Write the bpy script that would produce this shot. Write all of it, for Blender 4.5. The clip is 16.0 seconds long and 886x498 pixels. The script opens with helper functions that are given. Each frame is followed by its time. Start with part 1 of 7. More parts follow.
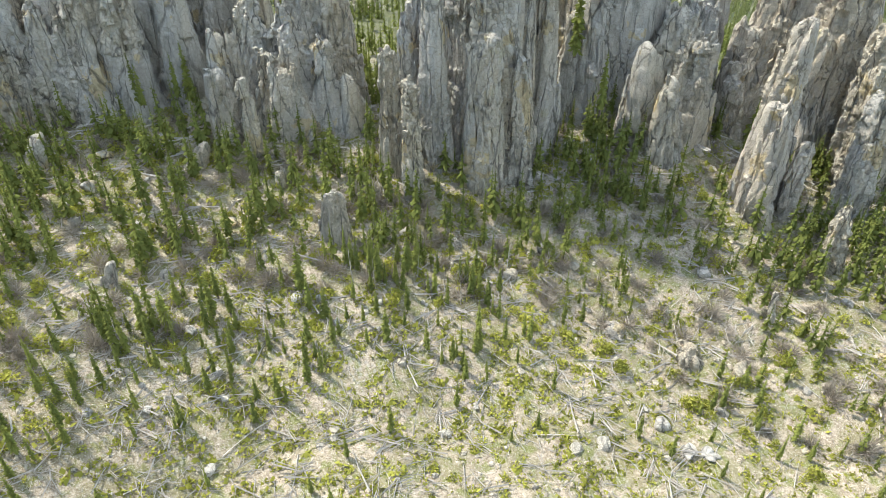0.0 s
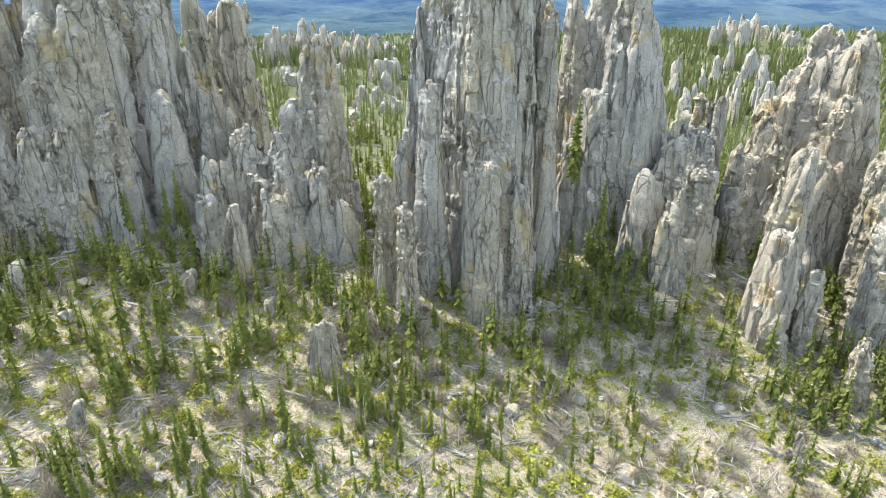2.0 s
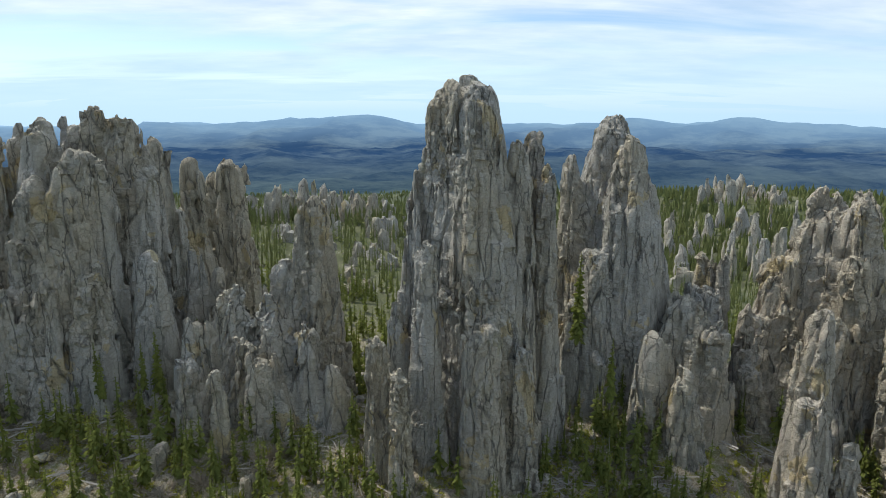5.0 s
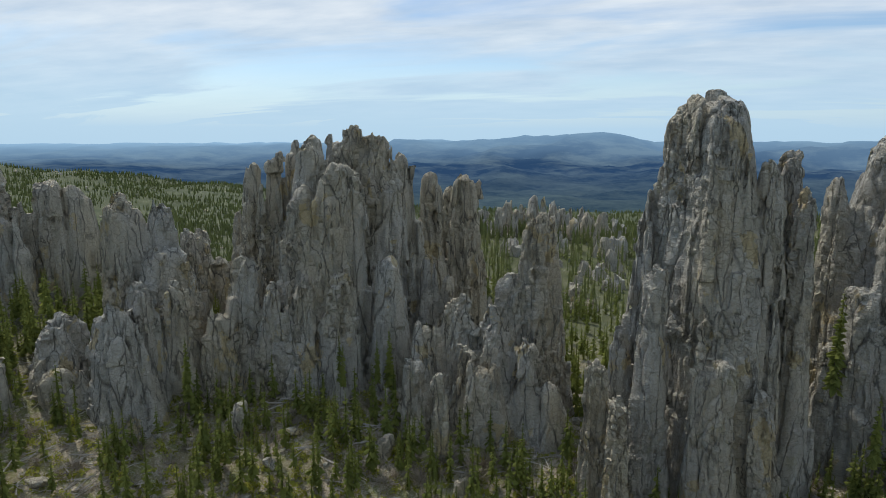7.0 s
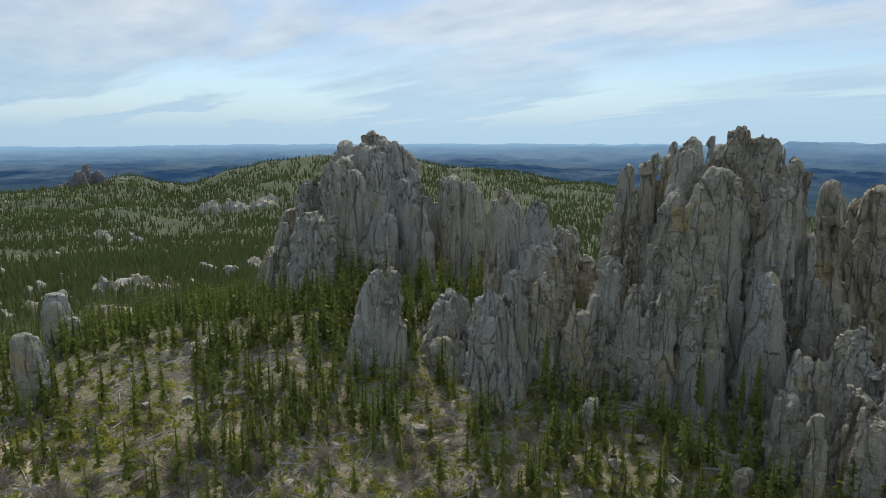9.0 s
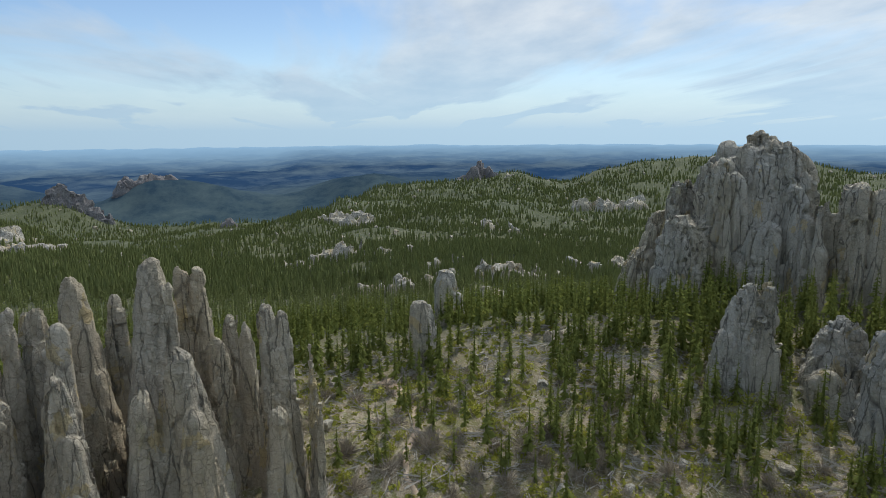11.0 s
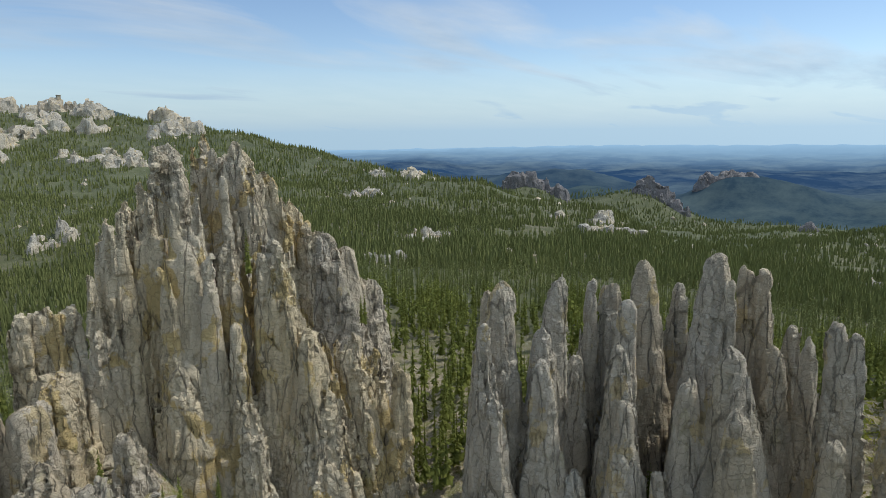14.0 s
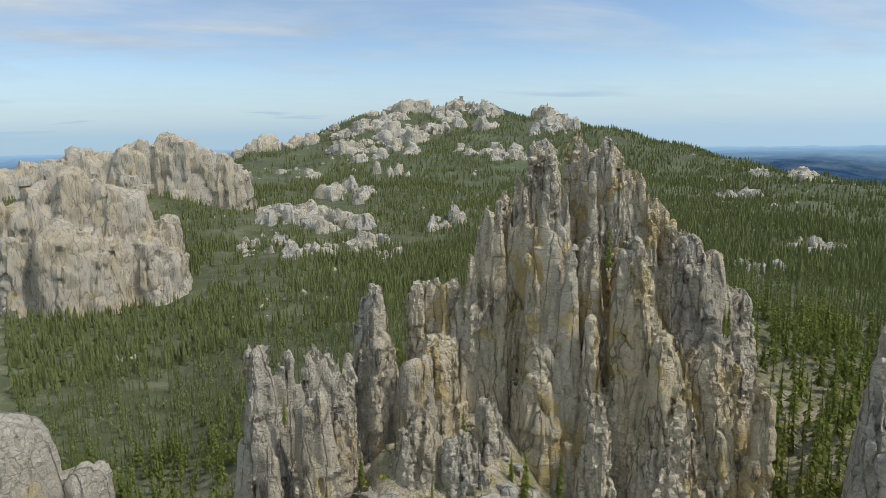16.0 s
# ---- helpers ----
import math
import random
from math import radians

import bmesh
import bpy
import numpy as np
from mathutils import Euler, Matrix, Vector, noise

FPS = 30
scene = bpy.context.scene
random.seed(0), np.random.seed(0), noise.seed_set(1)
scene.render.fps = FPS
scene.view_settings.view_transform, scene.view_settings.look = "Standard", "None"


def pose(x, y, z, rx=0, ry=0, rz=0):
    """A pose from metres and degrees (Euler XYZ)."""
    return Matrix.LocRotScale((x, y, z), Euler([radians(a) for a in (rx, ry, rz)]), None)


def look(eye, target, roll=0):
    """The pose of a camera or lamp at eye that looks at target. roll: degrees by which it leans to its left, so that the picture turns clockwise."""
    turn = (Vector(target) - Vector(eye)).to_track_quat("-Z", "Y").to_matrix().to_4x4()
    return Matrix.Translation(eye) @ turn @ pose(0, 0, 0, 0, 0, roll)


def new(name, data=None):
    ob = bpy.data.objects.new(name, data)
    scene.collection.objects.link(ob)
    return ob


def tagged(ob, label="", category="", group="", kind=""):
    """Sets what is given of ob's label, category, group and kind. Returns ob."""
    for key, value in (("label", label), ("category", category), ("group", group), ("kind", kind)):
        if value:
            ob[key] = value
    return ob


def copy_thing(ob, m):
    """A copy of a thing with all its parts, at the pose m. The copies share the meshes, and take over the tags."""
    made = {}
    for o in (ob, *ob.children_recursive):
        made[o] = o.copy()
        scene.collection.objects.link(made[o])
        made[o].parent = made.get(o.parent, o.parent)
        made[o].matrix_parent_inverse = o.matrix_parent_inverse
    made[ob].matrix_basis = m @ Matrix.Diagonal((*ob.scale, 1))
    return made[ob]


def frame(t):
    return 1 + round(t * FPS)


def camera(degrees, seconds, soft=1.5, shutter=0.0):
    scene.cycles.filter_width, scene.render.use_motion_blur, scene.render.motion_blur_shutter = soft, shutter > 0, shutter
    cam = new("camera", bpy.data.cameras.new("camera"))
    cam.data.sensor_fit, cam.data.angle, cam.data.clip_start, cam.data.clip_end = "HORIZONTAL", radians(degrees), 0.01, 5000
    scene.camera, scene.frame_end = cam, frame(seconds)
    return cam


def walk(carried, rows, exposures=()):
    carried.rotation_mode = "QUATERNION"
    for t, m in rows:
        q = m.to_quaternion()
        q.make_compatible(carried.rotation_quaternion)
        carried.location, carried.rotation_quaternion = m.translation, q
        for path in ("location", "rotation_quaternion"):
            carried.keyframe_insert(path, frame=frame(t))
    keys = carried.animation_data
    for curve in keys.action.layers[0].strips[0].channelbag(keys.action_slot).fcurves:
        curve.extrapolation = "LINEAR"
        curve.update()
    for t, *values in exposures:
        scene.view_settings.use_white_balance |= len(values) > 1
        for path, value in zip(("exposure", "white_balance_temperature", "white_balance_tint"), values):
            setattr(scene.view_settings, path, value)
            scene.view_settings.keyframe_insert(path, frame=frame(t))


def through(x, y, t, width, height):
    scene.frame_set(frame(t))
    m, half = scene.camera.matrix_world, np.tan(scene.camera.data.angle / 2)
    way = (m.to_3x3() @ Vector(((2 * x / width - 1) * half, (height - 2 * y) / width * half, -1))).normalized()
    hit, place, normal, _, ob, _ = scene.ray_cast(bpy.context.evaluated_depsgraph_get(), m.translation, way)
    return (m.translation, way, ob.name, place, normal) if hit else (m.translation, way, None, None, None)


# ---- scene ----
cam = camera(68.89, 16.0, soft=0.78)
PATH = [
    (0.0, pose(-0.139, -14.859, 75.123, 54.836, -0.220, 0.523)),
    (0.5, pose(-0.096, -12.936, 75.027, 57.218, -0.263, 0.487)),
    (1.0, pose(-0.061, -11.050, 74.989, 59.717, -0.301, 0.461)),
    (1.5, pose(-0.030, -9.272, 74.987, 62.236, -0.339, 0.411)),
    (2.0, pose(-0.014, -7.611, 74.981, 64.702, -0.386, 0.375)),
    (2.5, pose(-0.008, -6.066, 74.966, 67.107, -0.435, 0.329)),
    (3.0, pose(-0.011, -4.593, 74.942, 69.486, -0.495, 0.275)),
    (3.5, pose(-0.020, -3.143, 74.924, 71.882, -0.552, 0.223)),
    (3.7, pose(-0.018, -2.580, 74.930, 72.820, -0.550, 0.200)),
    (4.2, pose(-0.010, -1.320, 74.950, 75.050, -0.520, 0.130)),
    (4.7, pose(-0.005, -0.500, 74.980, 77.050, -0.490, 0.090)),
    (5.2, pose(0.000, -0.100, 75.000, 78.550, -0.450, 0.250)),
    (5.5, pose(0.000, -0.020, 75.000, 79.130, -0.440, 0.850)),
    (5.8, pose(0.000, 0.000, 75.000, 79.361, -0.416, 2.870)),
    (6.0, pose(0.000, 0.000, 75.000, 79.368, -0.390, 5.200)),
    (6.5, pose(0.000, 0.000, 75.000, 79.385, -0.324, 12.430)),
    (7.0, pose(0.000, 0.000, 75.000, 79.401, -0.258, 20.330)),
    (7.5, pose(0.000, 0.000, 75.000, 79.418, -0.192, 28.380)),
    (8.0, pose(0.000, 0.000, 75.000, 79.434, -0.126, 36.440)),
    (8.5, pose(0.000, 0.000, 75.000, 79.451, -0.060, 44.460)),
    (9.0, pose(0.000, 0.000, 75.000, 79.467, 0.005, 52.490)),
    (9.2, pose(0.000, 0.000, 75.000, 79.474, 0.032, 55.700)),
    (10.0, pose(0.000, 0.000, 75.000, 79.500, 0.137, 68.500)),
    (10.7, pose(0.000, 0.000, 75.000, 79.523, 0.229, 79.700)),
    (11.3, pose(0.000, 0.000, 75.000, 79.543, 0.309, 89.280)),
    (11.5, pose(0.000, 0.000, 75.000, 79.549, 0.335, 92.490)),
    (12.0, pose(0.000, 0.000, 75.000, 79.566, 0.401, 100.520)),
    (12.5, pose(0.000, 0.000, 75.000, 79.582, 0.467, 108.560)),
    (13.0, pose(0.000, 0.000, 75.000, 79.599, 0.533, 116.610)),
    (13.5, pose(0.000, 0.000, 75.000, 79.615, 0.599, 124.670)),
    (14.0, pose(0.000, 0.000, 75.000, 79.632, 0.664, 132.730)),
    (14.5, pose(0.000, 0.000, 75.000, 79.648, 0.730, 140.770)),
    (15.0, pose(0.000, 0.000, 75.000, 79.665, 0.796, 148.860)),
    (15.5, pose(0.000, 0.000, 75.000, 79.681, 0.862, 156.420)),
    (16.0, pose(0.000, 0.000, 75.000, 79.698, 0.928, 164.470)),
]
walk(cam, PATH, exposures=((0.0, 1.5), (1.0, 1.6), (2.0, 1.76), (3.0, 1.6), (3.7, 1.12), (5.8, 0.05), (9.0, -0.1), (12.5, -0.02), (16.0, 0.08)))


# world, sun
SUN_AZ, SUN_EL = 60.0, 56.0     # degrees left of +y, and above the horizon

world = bpy.data.worlds.new("world")
scene.world = world
world.use_nodes = True


class Nodes:
    """A short way to write node trees."""

    def __init__(self, tree):
        self.tree = tree
        tree.nodes.clear()

    def add(self, kind, **sockets):
        node = self.tree.nodes.new(kind)
        for key, value in sockets.items():
            if key.startswith("_"):
                if key == "_op":
                    node.operation = value
                elif key == "_type":
                    node.data_type = value
                elif key == "_blend":
                    node.blend_type = value
                elif key == "_feature":
                    node.feature = value
            else:
                self.put(node, key, value)
        return node

    def put(self, node, key, value):
        name = key.replace("__", " ")
        socket = node.inputs[int(name[1:])] if name[0] == "i" and name[1:].isdigit() else node.inputs[name]
        if isinstance(value, bpy.types.NodeSocket):
            self.tree.links.new(value, socket)
        elif isinstance(value, bpy.types.Node):
            self.tree.links.new(value.outputs[0], socket)
        else:
            socket.default_value = value

    def math(self, op, a, b=0.0, c=0.0):
        return self.add("ShaderNodeMath", _op=op, i0=a, i1=b, i2=c).outputs[0]

    def scaled(self, v, s):
        return self.add("ShaderNodeVectorMath", _op="MULTIPLY", i0=v, i1=s).outputs[0]

    def noise(self, v, scale, detail=4.0, rough=0.55, warp=0.0):
        return self.add("ShaderNodeTexNoise", Vector=v, Scale=scale, Detail=detail, Roughness=rough, Distortion=warp).outputs["Fac"]

    def ramp(self, v, lo, hi, a=0.0, b=1.0):
        return self.add("ShaderNodeMapRange", Value=v, From__Min=lo, From__Max=hi, To__Min=a, To__Max=b).outputs[0]

    def mix(self, f, a, b, blend="MIX"):
        node = self.tree.nodes.new("ShaderNodeMix")
        node.data_type = "RGBA"
        node.blend_type = blend
        for k, v in ((0, f), (6, a), (7, b)):
            s = node.inputs[k]
            if isinstance(v, bpy.types.NodeSocket):
                self.tree.links.new(v, s)
            else:
                s.default_value = (*v, 1.0) if isinstance(v, tuple) and len(v) == 3 else v
        return node.outputs[2]


def make_sky():
    n = Nodes(world.node_tree)
    sky = n.add("ShaderNodeTexSky")
    sky.sky_type, sky.sun_disc = "NISHITA", False
    sky.sun_elevation, sky.sun_rotation = radians(SUN_EL), radians(-SUN_AZ)
    sky.altitude, sky.air_density, sky.dust_density, sky.ozone_density = 1900, 1.1, 0.5, 3.0
    way = n.add("ShaderNodeTexCoord").outputs["Generated"]
    xyz = n.add("ShaderNodeSeparateXYZ", Vector=way)
    up = n.math("MAXIMUM", xyz.outputs[2], 0.0)
    flat = n.math("DIVIDE", 1.0, n.math("ADD", up, 0.12))
    plane = n.add("ShaderNodeCombineXYZ", X=n.math("MULTIPLY", xyz.outputs[0], flat), Y=n.math("MULTIPLY", xyz.outputs[1], flat), Z=0.3).outputs[0]
    streak = n.noise(n.scaled(plane, (0.40, 1.0, 1.0)), 1.0, 8.0, 0.52, 0.6)
    broad = n.noise(plane, 0.42, 3.0, 0.5)
    side = n.add("ShaderNodeVectorMath", _op="DOT_PRODUCT", i0=way, i1=(-0.35, 0.94, 0.0)).outputs["Value"]
    cover = n.math("ADD", n.math("ADD", n.math("MULTIPLY", streak, 0.85), n.math("MULTIPLY", broad, 0.30)), n.math("MULTIPLY", side, 0.06))
    cover = n.ramp(cover, 0.49, 0.66)
    low = n.ramp(up, 0.0, 0.10, 1.0, 0.0)
    cover = n.math("MAXIMUM", cover, low)
    tone = n.ramp(n.noise(n.scaled(plane, (0.8, 1.4, 1.0)), 2.2, 6.0), 0.3, 0.7)
    cloud = n.mix(tone, (0.56, 0.68, 0.82), (0.84, 0.91, 0.97))
    haze = n.ramp(up, 0.0, 0.16)
    cloud = n.mix(haze, (0.46, 0.69, 0.90), cloud)
    clear = n.add("ShaderNodeBackground", Color=sky.outputs[0], Strength=0.125)
    zenith = n.ramp(up, 0.22, 0.95, 1.0, 2.1)
    veil = n.add("ShaderNodeBackground", Color=cloud, Strength=n.math("MULTIPLY", zenith, n.ramp(side, -0.9, 0.9, 0.74, 0.98)))
    both = n.add("ShaderNodeMixShader", Fac=n.math("MULTIPLY", cover, 0.92), i1=clear.outputs[0], i2=veil.outputs[0])
    n.add("ShaderNodeOutputWorld", Surface=both.outputs[0])


make_sky()

sun = new("sun", bpy.data.lights.new("sun", "SUN"))
sun.data.energy, sun.data.angle, sun.data.color = 2.8, radians(3.5), (1.0, 0.955, 0.885)
a, e = radians(SUN_AZ), radians(SUN_EL)
sun.matrix_world = look((-math.sin(a) * math.cos(e) * 500, math.cos(a) * math.cos(e) * 500, math.sin(e) * 500), (0, 0, 0))


# materials
def material(name):
    m = bpy.data.materials.new(name)
    m.use_nodes = True
    return m, Nodes(m.node_tree)


def finish(n, colour, rough=0.85, height=None, dist=0.1, strength=0.6, spec=0.3, normal=None, **more):
    if height is not None:
        normal = n.add("ShaderNodeBump", Height=height, Distance=dist, Strength=strength).outputs[0]
    b = n.add("ShaderNodeBsdfPrincipled", Base__Color=colour, Roughness=rough, Specular__IOR__Level=spec, **more)
    if normal is not None:
        n.put(b, "Normal", normal)
    n.add("ShaderNodeOutputMaterial", Surface=b.outputs[0])
    return b


def rock_material(name, grey, dark, warm, lichen=0.5, more=0.0):
    """Weathered granite: grey with tan faces, dark seams and stains, and sharp-edged orange lichen."""
    m, n = material(name)
    p = n.add("ShaderNodeNewGeometry").outputs["Position"]
    tall = n.scaled(p, (1.0, 1.0, 0.35))
    big = n.noise(tall, 0.06, 3.0, 0.5)
    mid = n.noise(tall, 0.30, 5.0, 0.6, 0.5)
    fine = n.noise(p, 2.2, 6.0, 0.65)
    streak = n.noise(n.scaled(p, (1.0, 1.0, 0.06)), 0.55, 5.0, 0.6, 0.3)
    col = n.mix(n.ramp(big, 0.42, 0.62), grey, warm)
    col = n.mix(n.ramp(mid, 0.45, 0.72, 0.0, 0.55), col, dark)
    col = n.mix(n.ramp(mid, 0.46, 0.30, 0.0, 0.35), col, tuple(min(1.0, v * 1.18) for v in grey))
    col = n.mix(n.ramp(streak, 0.56, 0.70, 0.0, 0.55), col, tuple(v * 0.7 for v in dark))
    col = n.mix(n.ramp(fine, 0.40, 0.64, 0.0, 0.30), col, dark)
    patch = n.noise(n.scaled(p, (1.0, 1.0, 0.70)), 0.15, 5.0, 0.60, 0.3)
    col = n.mix(n.ramp(patch, 0.605 - more, 0.63 - more, 0.0, lichen * 1.1), col, (0.54, 0.41, 0.18))
    moss = n.noise(n.scaled(p, (1.0, 1.0, 0.6)), 0.21, 5.0, 0.6)
    col = n.mix(n.ramp(moss, 0.64, 0.70, 0.0, lichen * 0.6), col, (0.36, 0.33, 0.13))
    grit = n.noise(p, 5.0, 4.0, 0.7)
    col = n.mix(n.ramp(grit, 0.56, 0.68, 0.0, 0.30), col, tuple(v * 0.8 for v in dark))
    warp = n.scaled(n.add("ShaderNodeTexNoise", Vector=tall, Scale=0.45, Detail=5.0, Roughness=0.65).outputs["Color"], (2.0, 2.0, 2.0))
    bent = n.add("ShaderNodeVectorMath", _op="ADD", i0=p, i1=warp).outputs[0]
    long = n.add("ShaderNodeTexVoronoi", _feature="DISTANCE_TO_EDGE", Vector=n.scaled(bent, (0.34, 0.34, 0.05)), Scale=1.0).outputs["Distance"]
    short = n.add("ShaderNodeTexVoronoi", _feature="DISTANCE_TO_EDGE", Vector=n.scaled(bent, (0.7, 0.7, 0.62)), Scale=1.0).outputs["Distance"]
    some = n.ramp(n.noise(p, 0.14, 3.0), 0.40, 0.56)
    long = n.math("MAXIMUM", n.ramp(long, 0.0, 0.05), n.math("SUBTRACT", 0.8, some))
    short = n.math("MAXIMUM", n.ramp(short, 0.0, 0.05), n.math("MULTIPLY", some, 0.5))
    seams = n.math("MULTIPLY", long, n.ramp(short, 0.0, 1.0, 0.45, 1.0))
    col = n.mix(n.ramp(seams, 0.0, 0.9, 0.75, 0.0), col, tuple(v * 0.38 for v in dark))
    flakes = n.noise(n.scaled(p, (1.0, 1.0, 1.7)), 1.0, 6.0, 0.68, 0.8)
    h = n.math("ADD", n.math("MULTIPLY", flakes, 0.9), n.math("MULTIPLY", fine, 0.35))
    h = n.math("ADD", h, n.math("MULTIPLY", streak, 0.35))
    h = n.math("ADD", h, n.math("MULTIPLY", seams, 0.35))
    finish(n, col, 0.93, h, 0.8, 1.0, 0.12)
    return m


def ground_material():
    """Stony slope: tan grit, dry grass, green mats and grey scree."""
    m, n = material("forest_floor")
    p = n.add("ShaderNodeNewGeometry").outputs["Position"]
    big = n.noise(p, 0.018, 4.0, 0.6)
    mid = n.noise(p, 0.16, 5.0, 0.65, 0.4)
    fine = n.noise(p, 1.5, 6.0, 0.7)
    col = n.mix(n.ramp(fine, 0.36, 0.64), (0.19, 0.15, 0.098), (0.50, 0.42, 0.315))
    col = n.mix(n.ramp(mid, 0.44, 0.58, 0.0, 0.75), col, (0.19, 0.175, 0.085))
    col = n.mix(n.ramp(n.noise(p, 0.40, 6.0, 0.7), 0.50, 0.58, 0.0, 0.8), col, (0.15, 0.165, 0.042))
    col = n.mix(n.ramp(big, 0.45, 0.62, 0.0, 0.45), col, (0.19, 0.155, 0.075))
    far = n.add("ShaderNodeVectorMath", _op="LENGTH", i0=p).outputs["Value"]
    wood = n.mix(n.ramp(n.noise(p, 0.035, 6.0, 0.68), 0.42, 0.66), (0.056, 0.068, 0.032), (0.105, 0.112, 0.056))
    wood = n.mix(n.ramp(n.noise(p, 0.03, 7.0, 0.72), 0.55, 0.66, 0.0, 0.55), wood, (0.19, 0.175, 0.125))
    hills = n.mix(n.ramp(n.noise(p, 0.02, 7.0, 0.7), 0.40, 0.64), (0.058, 0.073, 0.039), (0.10, 0.115, 0.06))
    wood = n.mix(n.ramp(far, 600.0, 950.0), wood, hills)
    xyz = n.add("ShaderNodeSeparateXYZ", Vector=p)
    open_side = n.ramp(n.math("ADD", xyz.outputs[0], n.math("MULTIPLY", xyz.outputs[1], 0.25)), -40.0, 40.0)
    meadow = n.mix(n.ramp(n.noise(p, 0.05, 6.0, 0.7), 0.42, 0.60), (0.065, 0.08, 0.036), (0.13, 0.135, 0.068))
    wood = n.mix(n.math("MULTIPLY", open_side, n.ramp(far, 560.0, 700.0, 1.0, 0.0)), wood, meadow)
    col = n.mix(n.ramp(far, 128.0, 200.0, 0.0, 0.95), col, wood)
    speck = n.noise(p, 4.5, 5.0, 0.75)
    bare = n.ramp(far, 130.0, 230.0, 1.0, 0.12)
    col = n.mix(n.math("MULTIPLY", bare, n.ramp(speck, 0.53, 0.62, 0.0, 0.8)), col, (0.10, 0.085, 0.05))
    col = n.mix(n.math("MULTIPLY", bare, n.ramp(speck, 0.46, 0.36, 0.0, 0.8)), col, (0.52, 0.49, 0.42))
    scree = n.add("ShaderNodeTexVoronoi", Vector=p, Scale=1.1)
    col = n.mix(n.math("MULTIPLY", n.ramp(n.noise(p, 0.10, 4.0, 0.6), 0.50, 0.62, 0.0, 0.35), n.ramp(scree.outputs["Distance"], 0.30, 0.42, 1.0, 0.0)), col, (0.42, 0.40, 0.36))
    h = n.math("ADD", n.math("MULTIPLY", mid, 0.5), n.math("MULTIPLY", fine, 0.5))
    finish(n, col, 0.95, h, 0.8, 0.8, 0.1)
    return m


def leaf_material(name, dark, light, spread=0.5, through=0.35):
    m, n = material(name)
    r = n.add("ShaderNodeObjectInfo").outputs["Random"]
    isl = n.add("ShaderNodeNewGeometry").outputs["Random Per Island"]
    p = n.add("ShaderNodeNewGeometry").outputs["Position"]
    f = n.math("ADD", n.math("MULTIPLY", r, spread), n.math("MULTIPLY", isl, 0.5))
    col = n.mix(f, dark, light)
    col = n.mix(n.ramp(n.noise(p, 0.05, 3.0), 0.35, 0.7, 0.0, 0.5), col, tuple(v * 0.85 for v in dark))
    d = n.add("ShaderNodeBsdfDiffuse", Color=col)
    l = n.add("ShaderNodeBsdfTranslucent", Color=col)
    s = n.add("ShaderNodeMixShader", Fac=through, i1=d.outputs[0], i2=l.outputs[0])
    n.add("ShaderNodeOutputMaterial", Surface=s.outputs[0])
    return m


def plain_material(name, a, b, scale, rough=0.85, squash=(1, 1, 1), bump=0.05):
    m, n = material(name)
    p = n.scaled(n.add("ShaderNodeTexCoord").outputs["Object"], squash)
    r = n.add("ShaderNodeObjectInfo").outputs["Random"]
    f = n.noise(p, scale, 5.0, 0.65)
    col = n.mix(n.ramp(f, 0.3, 0.7), a, b)
    col = n.mix(n.math("MULTIPLY", r, 0.5), col, tuple(v * 0.6 for v in a))
    finish(n, col, rough, f, bump, 0.6)
    return m


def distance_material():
    """The far blue ranges and plain, kilometres of air painted in by colour and glow."""
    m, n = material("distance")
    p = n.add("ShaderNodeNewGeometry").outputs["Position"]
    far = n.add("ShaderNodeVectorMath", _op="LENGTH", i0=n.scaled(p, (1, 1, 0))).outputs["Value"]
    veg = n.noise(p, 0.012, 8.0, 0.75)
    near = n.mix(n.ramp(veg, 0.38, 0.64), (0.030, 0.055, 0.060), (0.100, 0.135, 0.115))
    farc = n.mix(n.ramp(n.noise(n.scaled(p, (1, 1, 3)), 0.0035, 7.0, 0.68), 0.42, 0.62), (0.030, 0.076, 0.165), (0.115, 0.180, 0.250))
    # haze put into the colour: dark green to blue to pale with distance
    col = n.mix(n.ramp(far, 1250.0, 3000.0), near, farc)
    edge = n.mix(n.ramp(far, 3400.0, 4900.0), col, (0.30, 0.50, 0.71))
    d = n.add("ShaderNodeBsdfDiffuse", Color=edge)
    # glow growing with distance stands in for light scattered by the air
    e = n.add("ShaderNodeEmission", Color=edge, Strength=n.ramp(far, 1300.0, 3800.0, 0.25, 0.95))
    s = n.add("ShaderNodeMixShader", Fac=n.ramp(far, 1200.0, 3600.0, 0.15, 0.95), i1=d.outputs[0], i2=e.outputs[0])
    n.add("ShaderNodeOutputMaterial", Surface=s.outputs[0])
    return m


GRANITE = rock_material("granite", (0.515, 0.487, 0.415), (0.26, 0.242, 0.20), (0.56, 0.49, 0.355))
PALE_GRANITE = rock_material("pale_granite", (0.56, 0.505, 0.405), (0.30, 0.268, 0.21), (0.57, 0.485, 0.345), 0.5, 0.0)
GOLDEN_GRANITE = rock_material("golden_granite", (0.66, 0.585, 0.445), (0.37, 0.32, 0.235), (0.68, 0.56, 0.35), 0.75, 0.05)
# granite darkened and cooled: haze of distance put into the crags' colour
HAZED_GRANITE = rock_material("hazed_granite", (0.24, 0.235, 0.235), (0.12, 0.12, 0.125), (0.26, 0.24, 0.23), 0.1)
FLOOR = ground_material()
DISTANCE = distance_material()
NEEDLES = leaf_material("spruce_needles", (0.13, 0.155, 0.045), (0.37, 0.395, 0.10), 0.5, 0.45)
